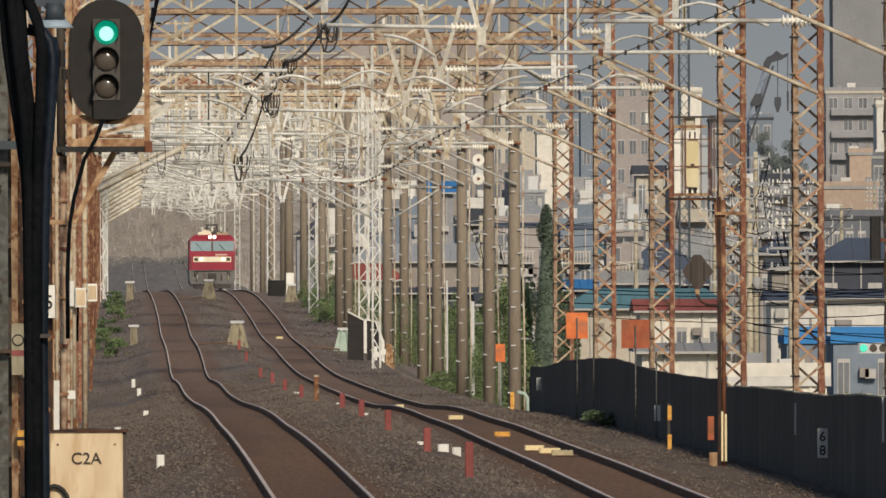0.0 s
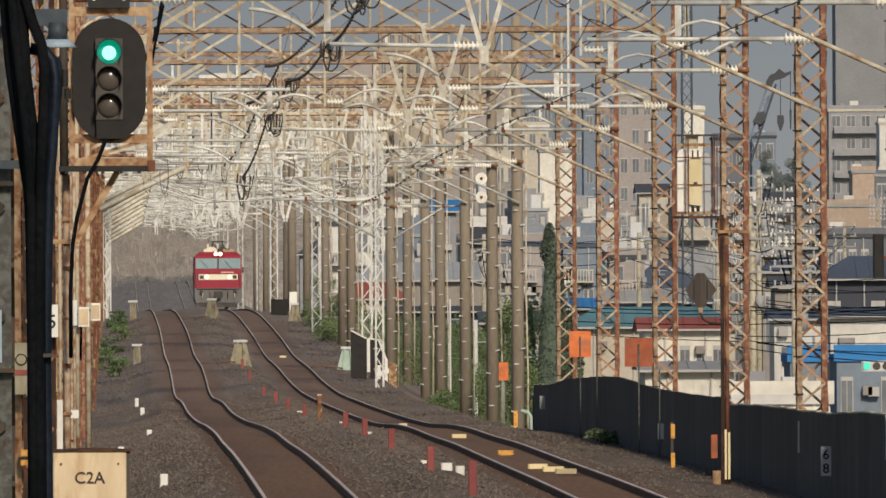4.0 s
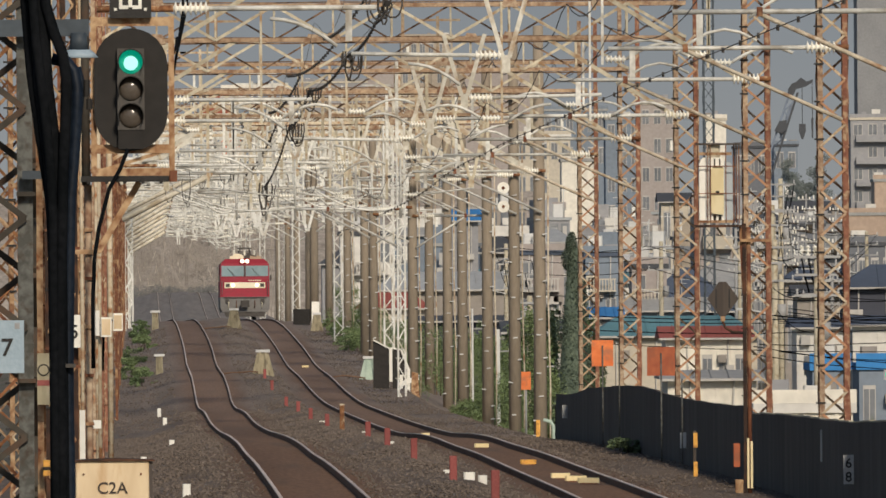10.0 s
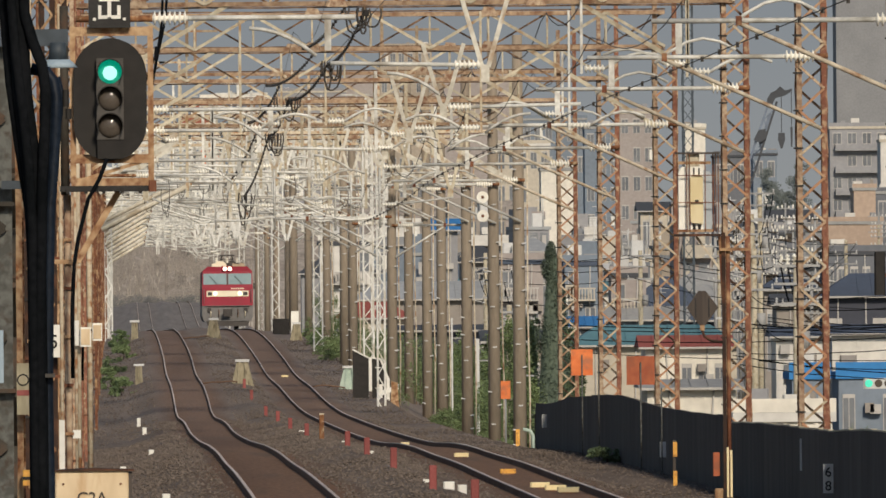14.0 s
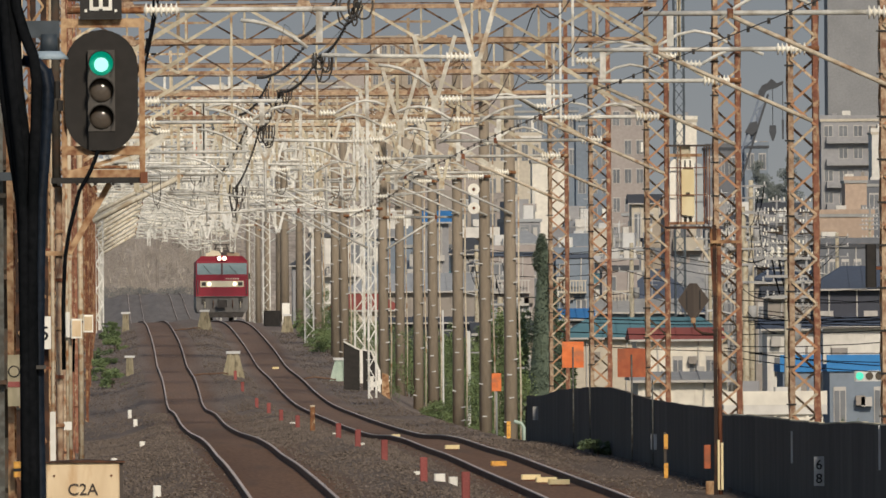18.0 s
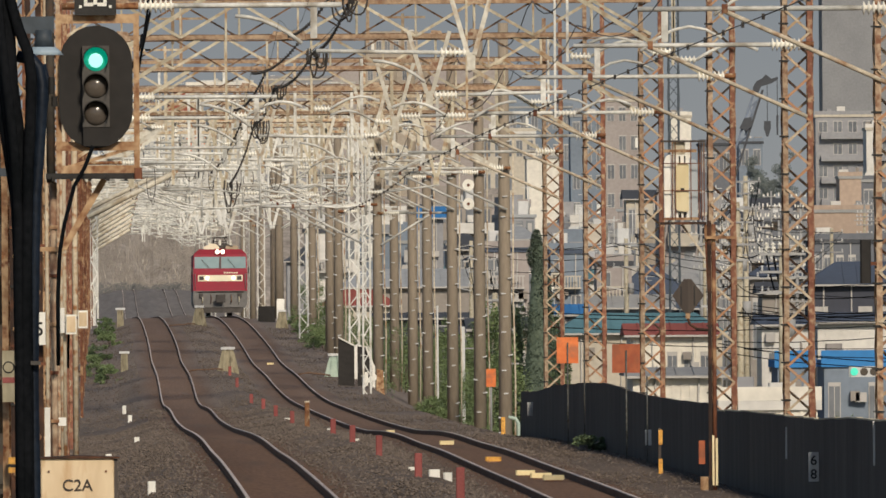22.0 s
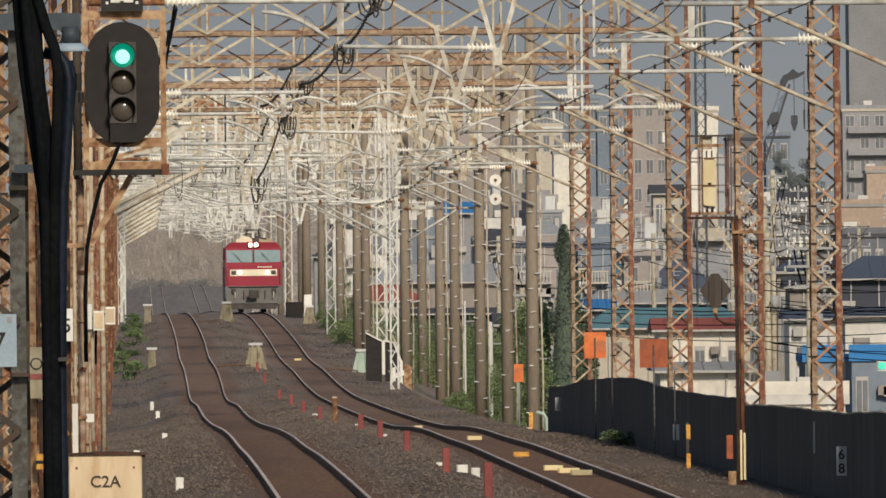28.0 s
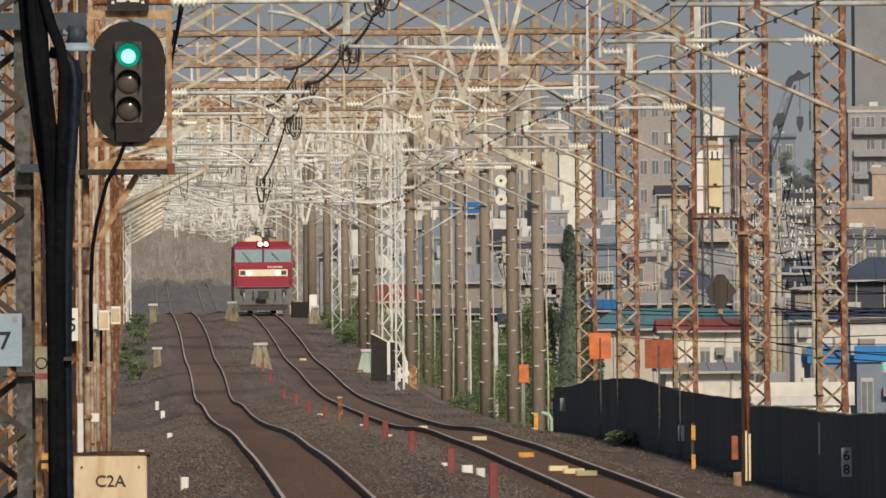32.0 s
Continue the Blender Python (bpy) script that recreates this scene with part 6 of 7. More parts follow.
def town_block(x, y, w, h, turn, wall, band, seed):
    """A narrow flat block with a balcony band on each floor, a stair tower and clutter on the roof."""
    rnd = random.Random(seed)
    b = thing("apartment_building", "narrow balconied town block among wires and poles", "building", (x, y, CITY_Z), "buildings of the town", turn=turn)
    part("wall", Geo().box(0, 3.5, 0, w, 7, h), wall, b)
    part("roof", Geo().box(0, 3.5, h + 0.004, w + 0.3, 7.3, 0.3), (R_GREY, R_PALE, P_CREAM)[seed % 3], b)
    floors = max(2, round(h / 2.8))
    fh = h / floors
    bands, gaps = Geo(), Geo()
    cut = rnd.uniform(0.15, 0.4) * w
    for i in range(floors):
        z = i * fh
        bands.box(cut / 2, -0.5, z + 0.1, w - cut, 1.0, fh * rnd.uniform(0.3, 0.42))
        n = max(2, round((w - cut) / 1.5))
        for j in range(n):
            if rnd.random() < 0.85:
                gaps.box(-w / 2 + cut + (j + 0.5) * (w - cut) / n, -0.03, z + fh * 0.2, (w - cut) / n * 0.72, 0.06, fh * 0.7)
            if rnd.random() < 0.4:
                bands.box(-w / 2 + cut + (j + 0.3) * (w - cut) / n, -0.95, z + fh * 0.45, rnd.uniform(0.3, 0.8), 0.06, fh * rnd.uniform(0.2, 0.4))
        gaps.box(-w / 2 + cut / 2, -0.03, z + fh * 0.45, cut * 0.4, 0.06, fh * 0.35)
    tagged(part("balcony", bands, band, b, "pale balcony parapets with washing"), kind="stuff")
    # the wide panels stand in for shade in the balcony recesses
    tagged(part("window", gaps, PANE, b), kind="stuff")
    part("stair_tower", Geo().box(-w * 0.3, 2.5, h + 0.31, 1.8, 2.2, 1.7), wall, b)
    tank = Geo().box(w * 0.2, 1.8, h + 0.31, 1.1, 1.1, 1.3, 0.1).tube([(w * 0.38, 1.2, h + 0.3), (w * 0.38, 1.2, h + 3.2)], 0.05, 5).bar((w * 0.38 - 0.7, 1.2, h + 2.9), (w * 0.38 + 0.6, 1.2, h + 2.9), 0.06)
    part("water_tank", tank, PALE_PLATE, b, "pale roof tank with an aerial")


def crane():
    top = thing("crane", "crane with a pale blue lattice boom and hanging hook blocks", "crane", (92, 2400, CITY_Z))
    lo, hi = Vector((-3.2, 0, 21.8)), Vector((1.25, 0, 35.2))
    for s in (-1, 1):
        part("boom_chord", Geo().bar(lo + Vector((s * 0.6, 0, -s * 0.2)), hi + Vector((s * 0.5, 0, -s * 0.16)), 0.3), P_BOOM if s < 0 else R_DARK, top)
    for i in range(10):
        a, b = lo.lerp(hi, i / 10), lo.lerp(hi, (i + 1) / 10)
        s = 1 if i % 2 else -1
        part("boom_lacing", Geo().bar(a + Vector((s * 0.5, 0, 0)), b - Vector((s * 0.5, 0, 0)), 0.18), P_BOOM if i > 5 else R_BLUEGREY, top)
    part("boom_panel", Geo().slab([(-0.9, 28.6), (-0.3, 28.4), (1.2, 33.2), (0.6, 33.4)], 0.1, 0.3), P_BOOM, top, "pale boom section")
    part("mast", Geo().box(-3.3, 0, 0, 1.6, 1.6, 22.0, 0.2), R_DARK, top)
    part("head", Geo().slab([(0.3, 34.6), (1.0, 34.4), (1.5, 35.5), (2.2, 35.7), (2.9, 35.9), (3.9, 36.5), (3.9, 36.9), (3.0, 36.6), (2.2, 37.2), (1.6, 36.6), (0.9, 36.3), (0.4, 35.5)], -0.4, 0.4), R_DARK, top, "dark boom head")
    part("winch", Geo().slab([(-1.6, 29.6), (-0.6, 29.2), (0.2, 29.9), (0.1, 31.2), (-0.9, 31.0)], -0.6, 0.5), R_DARK, top)
    for x, z in ((2.37, 29.8), (3.8, 30.2)):
        part("rope", Geo().tube([(x, 0, z), (x, 0, 36.4)], 0.05, 5), INK, top)
        part("hook_block", Geo().slab([(x - 0.12, z - 1.4), (x + 0.12, z - 1.4), (x + 0.5, z - 0.2), (x + 0.45, z + 0.8), (x - 0.45, z + 0.8), (x - 0.5, z - 0.2)] if x < 3 else
                                      [(x - 0.1, z - 1.6), (x + 0.1, z - 1.6), (x + 0.16, z + 1.2), (x - 0.16, z + 1.2)], -0.2, 0.2), R_DARK, top)


def leaf_cloud(g, rnd, n, centre, size, leaf, flat=1.0):
    for _ in range(n):
        while True:
            p = Vector((rnd.uniform(-1, 1), rnd.uniform(-1, 1), rnd.uniform(-1, 1)))
            if 0.2 < p.length < 1:
                break
        c = Vector(centre) + Vector((p.x * size[0], p.y * size[1], p.z * size[2]))
        a = Vector((rnd.uniform(-1, 1), rnd.uniform(-1, 1) * flat, rnd.uniform(-0.6, 0.6))).normalized()
        b = a.cross(Vector((rnd.uniform(-1, 1) * flat, rnd.uniform(-1, 1) if flat == 1 else -1, flat))).normalized()
        s = leaf * rnd.uniform(0.6, 1.4)
        g.add([c - a * s, c + b * s * 0.5, c + a * s, c - b * s * 0.5], [(0, 1, 2, 3)])


def bush(x, y, w, h, seed, label="leafy green bush on the bank", m=None):
    big = max(1.0, h / 3.0)
    rnd = random.Random(seed)
    z = ground_z(x, y)
    top = thing("bush", label, "bush", (x, y, z), "bushes along the line")
    g = Geo()
    for k in range(round((14 + 6 * w) * big)):
        t = rnd.uniform(0.02, 0.95)
        leaf_cloud(g, rnd, 140, (rnd.uniform(-w, w) * 0.55 * (1.15 - 0.7 * t), rnd.uniform(-1.2, 1.2), h * t), (w * rnd.uniform(0.08, 0.22), 0.7, h * rnd.uniform(0.06, 0.2)), 0.036 * big)
    part("crown", g, m or LEAF, top)
    part("stem", Geo().tube([(0, 0, -0.2), (0.05, 0, h * 0.4)], 0.04, 6, 0.02), BARK, top)


def conifer(x, y, h, seed, label, w=1.0):
    rnd = random.Random(seed)
    z = ground_z(x, y)
    top = thing("conifer_tree", label, "tree", (x, y, z), "trees")
    part("trunk", Geo().tube([(0, 0, -0.3), (0, 0, h * 0.9)], 0.16, 8, 0.03), BARK, top)
    g = Geo()
    for k in range(16):
        t = k / 15
        leaf_cloud(g, rnd, 2400, (rnd.uniform(-0.15, 0.15), 0, h * (0.12 + 0.85 * t)), (w * (1.05 - 0.8 * t) * rnd.uniform(0.8, 1.15), w * (1.05 - 0.8 * t), h * 0.06), 0.04)
    part("crown", g, LEAF_DARK, top)
    part("inner_crown", Geo().tube([(0, 0, h * 0.06), (0, 0, h * 0.3), (0, 0, h * 0.65), (0, 0, h * 0.96)], w * 0.85, 9, w * 0.16), LEAF_DARK, top, "dense dark inner foliage")


def town():
    building(74.6, 2599, 5.4, 10, 25.6, P_BLUEGREY, R_GREY, 8, 3, "grey apartment block with rows of windows", pitch=0, name="apartment_building", cat="building")
    building(79.9, 2599, 5.4, 12, 27.9, P_PINK, P_CREAM, 8, 3, "pinkish-grey apartment block with balconies", pitch=0, name="apartment_building", cat="building")
    building(191.0, 4197, 24.4, 20, 79.2, P_HAZE_GREY, R_GREY, 0, 0, "tall hazy grey tower block", pitch=0, name="apartment_building", cat="building")
    building(104.0, 2299, 14.1, 12, 22.7, P_GREY, P_CREAM, 10, 7, "grey apartment block with balconies", pitch=0, name="apartment_building", cat="building", lit=P_GREY)
    building(92.8, 2099, 2.7, 10, 13.3, P_ORANGE, R_GREY, 0, 0, "salmon rendered building with a flat roof", pitch=0, name="apartment_building", cat="building")
    # white cladding stands in for sunlight on this end wall
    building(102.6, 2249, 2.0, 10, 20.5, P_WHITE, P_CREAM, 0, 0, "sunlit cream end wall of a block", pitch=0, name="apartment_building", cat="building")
    building(100.4, 2149, 8.2, 10, 13.1, P_HAZE_SLATE, R_GREY, 4, 4, "grey block between houses", pitch=0, name="apartment_building", cat="building")
    building(82.8, 1899, 6.3, 10, 8.5, P_ORANGE, R_GREY, 0, 0, "low salmon rendered building, flat roof", pitch=0, name="apartment_building", cat="building")
    building(81.6, 2250, 4.2, 10, 18.6, P_HAZE_SLATE, R_DARK, 5, 3, "slate-grey block behind the crane", pitch=0, name="apartment_building", cat="building")
    building(77.2, 1950, 9.5, 8, 8.9, P_HAZE_SLATE, R_DARK, 2, 6, "long slate-grey house with a dark roof", pitch=1.5, name="house", cat="house")
    building(95.8, 2499, 3.5, 10, 20.6, P_BLUEGREY, R_DARK, 6, 2, "low dark grey flat-roofed block", pitch=0, name="apartment_building", cat="building")
    building(61.1, 3300, 32.5, 12, 42.8, P_PINK, P_WHITE, 0, 0, "broad pinkish-grey block behind the wires", pitch=0, name="apartment_building", cat="building")
    building(51.4, 3000, 9.2, 12, 43.7, P_TAN, P_CREAM, 11, 6, "tan apartment tower behind the wires", pitch=0, name="apartment_building", cat="building")
    building(37.1, 3200, 12.8, 12, 38.2, P_GREY, P_CREAM, 0, 0, "grey apartment block with a cream roof edge", pitch=0, name="apartment_building", cat="building")
    building(17.7, 3000, 14.0, 12, 34.6, P_BLUEGREY, P_WHITE, 0, 0, "dark block with white, red and orange sign panels", pitch=0, name="apartment_building", cat="building")
    building(60.0, 2499, 7.9, 12, 22.3, P_CREAM, P_WHITE, 6, 5, "cream building with a white roof edge", pitch=0, name="apartment_building", cat="building")
    building(75.0, 2899, 11.1, 12, 29.8, P_BLUEGREY, R_GREY, 7, 6, "dark block behind the wires", pitch=0, name="apartment_building", cat="building")
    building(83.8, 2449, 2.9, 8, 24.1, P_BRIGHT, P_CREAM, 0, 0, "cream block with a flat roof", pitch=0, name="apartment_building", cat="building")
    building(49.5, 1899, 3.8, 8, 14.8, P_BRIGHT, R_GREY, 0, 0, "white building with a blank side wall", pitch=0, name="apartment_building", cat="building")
    building(27.75, 1440, 2.4, 8, 6.9, P_GREY, R_BLUE, 0, 0, "blue-roofed store with a grey wall", pitch=1.0, name="store", cat="building")
    building(41.5, 1800, 7.8, 10, 9.0, P_PINK, R_GREY, 2, 6, "pinkish low building behind the poles", pitch=0, name="apartment_building", cat="building")
    building(47.8, 1699, 3.2, 8, 7.1, P_WHITE, R_GREY, 3, 4, "white house with a grey roof", pitch=0.6, name="house", cat="house")
    building(49.8, 1649, 3.3, 8, 5.5, P_HAZE_GREY, R_GREY, 3, 4, "pale grey house with a flat roof", pitch=0, name="house", cat="house")
    building(42.1, 1500, 2.3, 8, 2.9, P_WHITE, R_GREY, 2, 4, "white house with a low grey roof", pitch=0.6, name="house", cat="house")
    building(44.3, 1479, 3.2, 8, 3.5, P_GREY, P_WHITE, 2, 5, "grey house with a pale roof", pitch=0.5, name="house", cat="house")
    building(57.6, 1799, 3.9, 8, 9.8, P_CREAM, R_DARK, 3, 3, "cream house with a dark roof", pitch=1.0, name="house", cat="house")
    building(55.9, 1499, 5.0, 8, 6.1, P_HAZE_SLATE, R_DARK, 2, 4, "grey house with a dark roof", pitch=1.6, name="house", cat="house")
    building(66.4, 1699, 5.1, 8, 6.8, P_HAZE_SLATE, R_DARK, 3, 6, "grey building with a flat roof", pitch=0, name="apartment_building", cat="building")
    building(65.2, 1449, 9.4, 8, 4.5, P_HAZE_SLATE, R_DARK, 2, 9, "slate-grey long building with a dark roof edge", pitch=0, name="apartment_building", cat="building")
    building(49.5, 1099, 7.2, 8, 1.4, P_NAVY, R_BLUEGREY, 1, 5, "navy-walled house with a slate-blue gabled roof", pitch=1.5, name="house", cat="house")
    building(42.3, 1049, 3.0, 8, -1.0, P_WHITE, R_BLUEGREY, 0, 0, "cream shed with pale panels and a slate roof", pitch=0.6, name="shed", cat="building")
    building(47.9, 1059, 6.4, 8, -0.9, P_WHITE, R_BLUEGREY, 0, 0, "cream shed with pale panels and a slate roof", pitch=0.6, name="shed", cat="building")
    building(34.75, 850, 1.8, 8, -2.45, P_BLUEGREY, R_BLUE, 1, 3, "blue-roofed shed with a blue-grey wall", pitch=0, name="shed", cat="building")
    building(39.6, 869, 5.2, 8, -2.55, P_BLUEGREY, R_BLUE, 1, 5, "blue-roofed shed with a blue-grey wall", pitch=0, name="shed", cat="building")
    building(33.6, 1000, 4.9, 8, -1.4, P_BRIGHT, R_RED, 1, 5, "white ribbed house with a red-brown roof", pitch=0.7, name="house", cat="house")
    building(33.7, 1060, 10.1, 10, -1.5, P_CREAM, R_TEAL, 0, 0, "cream house with a teal roof", pitch=1.25, name="house", cat="house")
    building(42.2, 1300, 8.3, 9, -0.6, P_NAVY, R_BLUEGREY, 0, 0, "navy hip-roofed house behind the teal roof", pitch=3.4, name="house", cat="house")
    building(31.0, 1120, 1.7, 9, -0.5, P_GREY, R_BLUE, 0, 0, "house with a bright blue roof", pitch=0.7, name="house", cat="house")
    building(24.2, 1300, 11.6, 12, 1.2, P_MUSHROOM, R_PALE, 0, 0, "long shed with a grey roof", pitch=1.4, name="shed", cat="building")
    building(23.8, 1200, 8.8, 8, -0.9, P_NAVY, R_DARK, 1, 9, "long shed with dark walls and roof", pitch=0.4, name="shed", cat="building")
    building(18.9, 1250, 5.2, 8, -0.1, P_CREAM, R_RED, 1, 5, "cream shed with a red roof", pitch=1.2, name="shed", cat="building")
    building(31.8, 1350, 5.4, 8, 3.2, P_GREY, R_DARK, 2, 4, "dark house among the poles", pitch=1.8, name="house", cat="house")
    building(21.1, 900, 2.9, 8, -0.6, P_TAN, R_DARK, 1, 4, "brown house among the poles", pitch=0.6, name="house", cat="house")
    building(22.4, 1700, 7.9, 8, 3.4, P_GREY, R_DARK, 2, 5, "grey house far behind the poles", pitch=1.8, name="house", cat="house")
    building(30.7, 2000, 12.7, 8, 6.8, P_BLUEGREY, R_GREY, 3, 6, "blue-grey house far behind the poles", pitch=1.0, name="house", cat="house")
    building(34.6, 1420, 3.8, 8, 5.0, P_GREY, R_PALE, 3, 4, "grey house with a pale pitched roof", pitch=1.2, name="house", cat="house")
    building(31.1, 1450, 3.3, 8, 4.2, P_MUSHROOM, R_DARK, 3, 4, "mushroom-coloured house with a dark roof", pitch=1.4, name="house", cat="house")
    building(51.7, 1299, 4.1, 8, 1.7, P_MUSHROOM, R_BLUEGREY, 1, 4, "dark-roofed house among wires", pitch=1.2, name="house", cat="house")
    building(48.7, 1199, 4.0, 8, 0.7, P_MUSHROOM, R_DARK, 1, 4, "low grey house with a dark roof", pitch=0.8, name="house", cat="house")
    building(48.5, 1399, 5.4, 8, 1.7, P_HAZE_GREY, R_GREY, 1, 4, "grey-roofed house behind the masts", pitch=1.6, name="house", cat="house")
    building(27.1, 800, 4.2, 8, -2.5, P_BRIGHT, R_GREY, 0, 0, "white low house behind the wall", pitch=0.4, name="house", cat="house")
    building(24.4, 620, 3.5, 4, -2.6, P_BRIGHT, P_WHITE, 0, 0, "white shed wall behind the black wall", pitch=0, name="shed", cat="building")
    # small houses and blocks that fill the town
    rnd = random.Random(11)
    walls = (P_PINK, P_HAZE_GREY, P_GREY, P_WHITE, P_BLUEGREY, P_MUSHROOM)
    roofs = (R_DARK, R_GREY, R_TEAL, R_GREY, R_DARK, R_BLUEGREY)
    for k in range(70):
        y = 1250 + 1500 * (k / 70) + rnd.uniform(-20, 20)
        x = y * rnd.uniform(0.0125, 0.046)
        w = rnd.uniform(2.2, 5.5) * (0.6 + y / 2600)
        tall = rnd.random() < 0.3
        h = rnd.uniform(9, 15) if tall else rnd.uniform(5.5, 9)
        h *= 0.7 + y / 4500
        b = building(x, y, w, 7, CITY_Z + h, walls[rnd.randrange(6)] if x / y < 0.035 else (P_HAZE_SLATE, P_HAZE_GREY, P_GREY)[k % 3], roofs[rnd.randrange(6)] if x / y < 0.035 and not tall else (R_DARK, R_DARK, R_BLUEGREY)[k % 3], (4 if tall else 3) if y < 2000 else 0, max(2, round(w / 1.5)),
                     "flat-roofed town block with small windows" if tall else "small town house with a pitched roof", pitch=0 if tall else rnd.uniform(0.8, 1.8),
                     name="apartment_building" if tall else "house", cat="building" if tall else "house", joined=y > 1500)
        if rnd.random() < 0.7:
            part("antenna", Geo().tube([(w * 0.2, 2, h), (w * 0.2, 2, h + 2.6)], 0.04, 5).bar((w * 0.2 - 0.6, 2, h + 2.3), (w * 0.2 + 0.6, 2, h + 2.3), 0.05).bar((w * 0.2 - 0.4, 2, h + 2.0), (w * 0.2 + 0.4, 2, h + 2.0), 0.05), GREY_PLATE, b)
        if tall:
            part("water_tank", Geo().box(-w * 0.2, 2, h + 0.36, 1.2, 1.2, 1.3, 0.1), PALE_PLATE, b)
        deck = Geo()
        for fl in range(1, 4 if tall else 2):
            zf = h * fl / (4 if tall else 2)
            deck.box(0, -0.5, zf, w * 0.8, 0.9, 0.12).box(0, -0.93, zf + 0.95, w * 0.8, 0.06, 0.1)
            for q in range(max(5, round(w * 3.2))):
                deck.box(-w * 0.4 + w * 0.8 * (q + 0.5) / max(5, round(w * 3.2)), -0.93, zf + 0.12, 0.09, 0.05, 0.83)
            for q in range(3):
                deck.box(rnd.uniform(-w * 0.38, w * 0.38), -0.6, zf + 0.3, rnd.uniform(0.35, 0.8), 0.05, rnd.uniform(0.6, 1.2))
        tagged(part("balcony_railing", deck, (P_WHITE, P_CREAM, P_FRAME, WHITE_PAINT)[k % 4], b, "pale railed balconies with washing"), kind="stuff")
        for q in range(2):
            part("air_conditioner", Geo().box(rnd.uniform(-w * 0.4, w * 0.4), -0.3, rnd.uniform(h * 0.2, h * 0.8), 0.75, 0.4, 0.6), WHITE_PAINT, b)
    fronts = (P_WHITE, P_PINK, P_GREY, P_CREAM, P_BLUEGREY, P_MUSHROOM, P_TAN, P_HAZE_GREY)
    for k in range(54):
        y = 2450 - 1000 * (k / 54) + rnd.uniform(-15, 15)
        x = y * rnd.uniform(0.0178, 0.0402)
        h = 2.75 - CITY_Z + y * rnd.uniform(-0.0012, 0.0036)
        town_block(x, y, rnd.uniform(2.8, 6.0), h, rnd.uniform(-28, 28), fronts[rnd.randrange(8)], (P_WHITE, P_BRIGHT, P_CREAM, P_PINK, P_FRAME)[rnd.randrange(5)], 900 + k)
    crane()
    for k in range(16):
        y = rnd.uniform(1090, 1750)
        x = y * rnd.uniform(0.026, 0.0455)
        h = CITY_Z * -1 + 2.75 + y * rnd.uniform(-0.002, 0.004)
        p = thing("utility_pole", "pale concrete utility pole with crossarms among the houses", "utility pole", (x, y, CITY_Z), "utility poles of the town")
        part("shaft", Geo().tube([(0, 0, 0), (0, 0, h)], 0.15, 8, 0.11), PALE_CONCRETE if k % 2 else GREY_PLATE, p)
        arms, pots = Geo(), Geo()
        for q in range(3):
            arms.box(0, -0.16, h - 0.4 - 0.8 * q, rnd.uniform(1.2, 2.2), 0.09, 0.1)
            for e in (-0.7, -0.35, 0.35, 0.7):
                pots.box(e, -0.16, h - 0.3 - 0.8 * q, 0.1, 0.08, 0.16, 0.02)
        part("crossarm", arms, GREY_PLATE, p)
        part("insulator", pots, PALE_PLATE, p, "pale insulators")
    # tall slender poles of a feeder line, thick with insulators
    for k in range(9):
        x, y, h = 48.6 + 0.85 * k + rnd.uniform(-0.3, 0.3), 1345 + 9 * (k % 4), rnd.uniform(13.6, 16.2)
        p = thing("utility_pole", "slender grey pole crowded with crossarms and white insulators", "utility pole", (x, y, CITY_Z), "utility poles of the town")
        part("shaft", Geo().tube([(0, 0, 0), (0, 0, h)], 0.11, 7, 0.08), GREY_PLATE, p)
        pots = Geo()
        for q in range(6):
            z, w = h - 0.5 - 0.85 * q, rnd.uniform(0.8, 1.7)
            part("crossarm", Geo().box(0, -0.12, z, w, 0.08, 0.09), MAST_GREY if q % 2 else GREY_PLATE, p)
            for e in (-0.45, -0.2, 0.2, 0.45):
                pots.box(e * w, -0.12, z + 0.09, 0.11, 0.09, rnd.uniform(0.14, 0.3), 0.02)
        tagged(part("insulator", pots, PORCELAIN, p, "white pin insulators"), kind="stuff")
        part("switch_case", Geo().box(rnd.uniform(-0.3, 0.3), -0.25, h - rnd.uniform(2.0, 6.0), 0.5, 0.35, 0.7, 0.05), MAST_GREY, p)
    # advertising panels on far roofs
    for x, y, z, w, h, m in ((20.8, 2999.78, 34.7, 12.0, 1.1, P_BRIGHT), (19.2, 2999.78, 32.1, 12.0, 1.1, P_BRIGHT), (15.8, 2999.78, 33.3, 6.0, 1.35, SIGN_RED), (14.6, 2999.78, 30.4, 6.0, 1.6, SIGN_RED), (16.6, 2999.78, 22.4, 3.4, 3.8, ORANGE)):
        p = thing("sign_panel", "long plain sign panel on the front of a far building", "sign", (x, y, z), "sign panels")
        part("panel", Geo().box(0, 0, 0, w, 0.4, h), m, p)
        for k in (-0.4, 0.4):
            part("bracket", Geo().box(k * w, 0.3, h * 0.3, 0.3, 0.3, 0.3), R_GREY, p)
    # traffic signal by the blue-roofed shed
    t = thing("traffic_signal", "road traffic signal showing green on a pale arm", "traffic light", (32.5, 730, CITY_Z - 0.54))
    part("case", Geo().box(0.3, 0, 5.9, 1.3, 0.2, 0.46, 0.08), PALE_PLATE, t)
    for k, m in enumerate((ROAD_GREEN, LENS_OFF, LENS_OFF)):
        part("lens", Geo().tube([(-0.12 + 0.42 * k, -0.13, 6.13), (-0.12 + 0.42 * k, -0.1, 6.13)], 0.17, 14), m, t, "lit green lens" if k == 0 else "unlit lens")
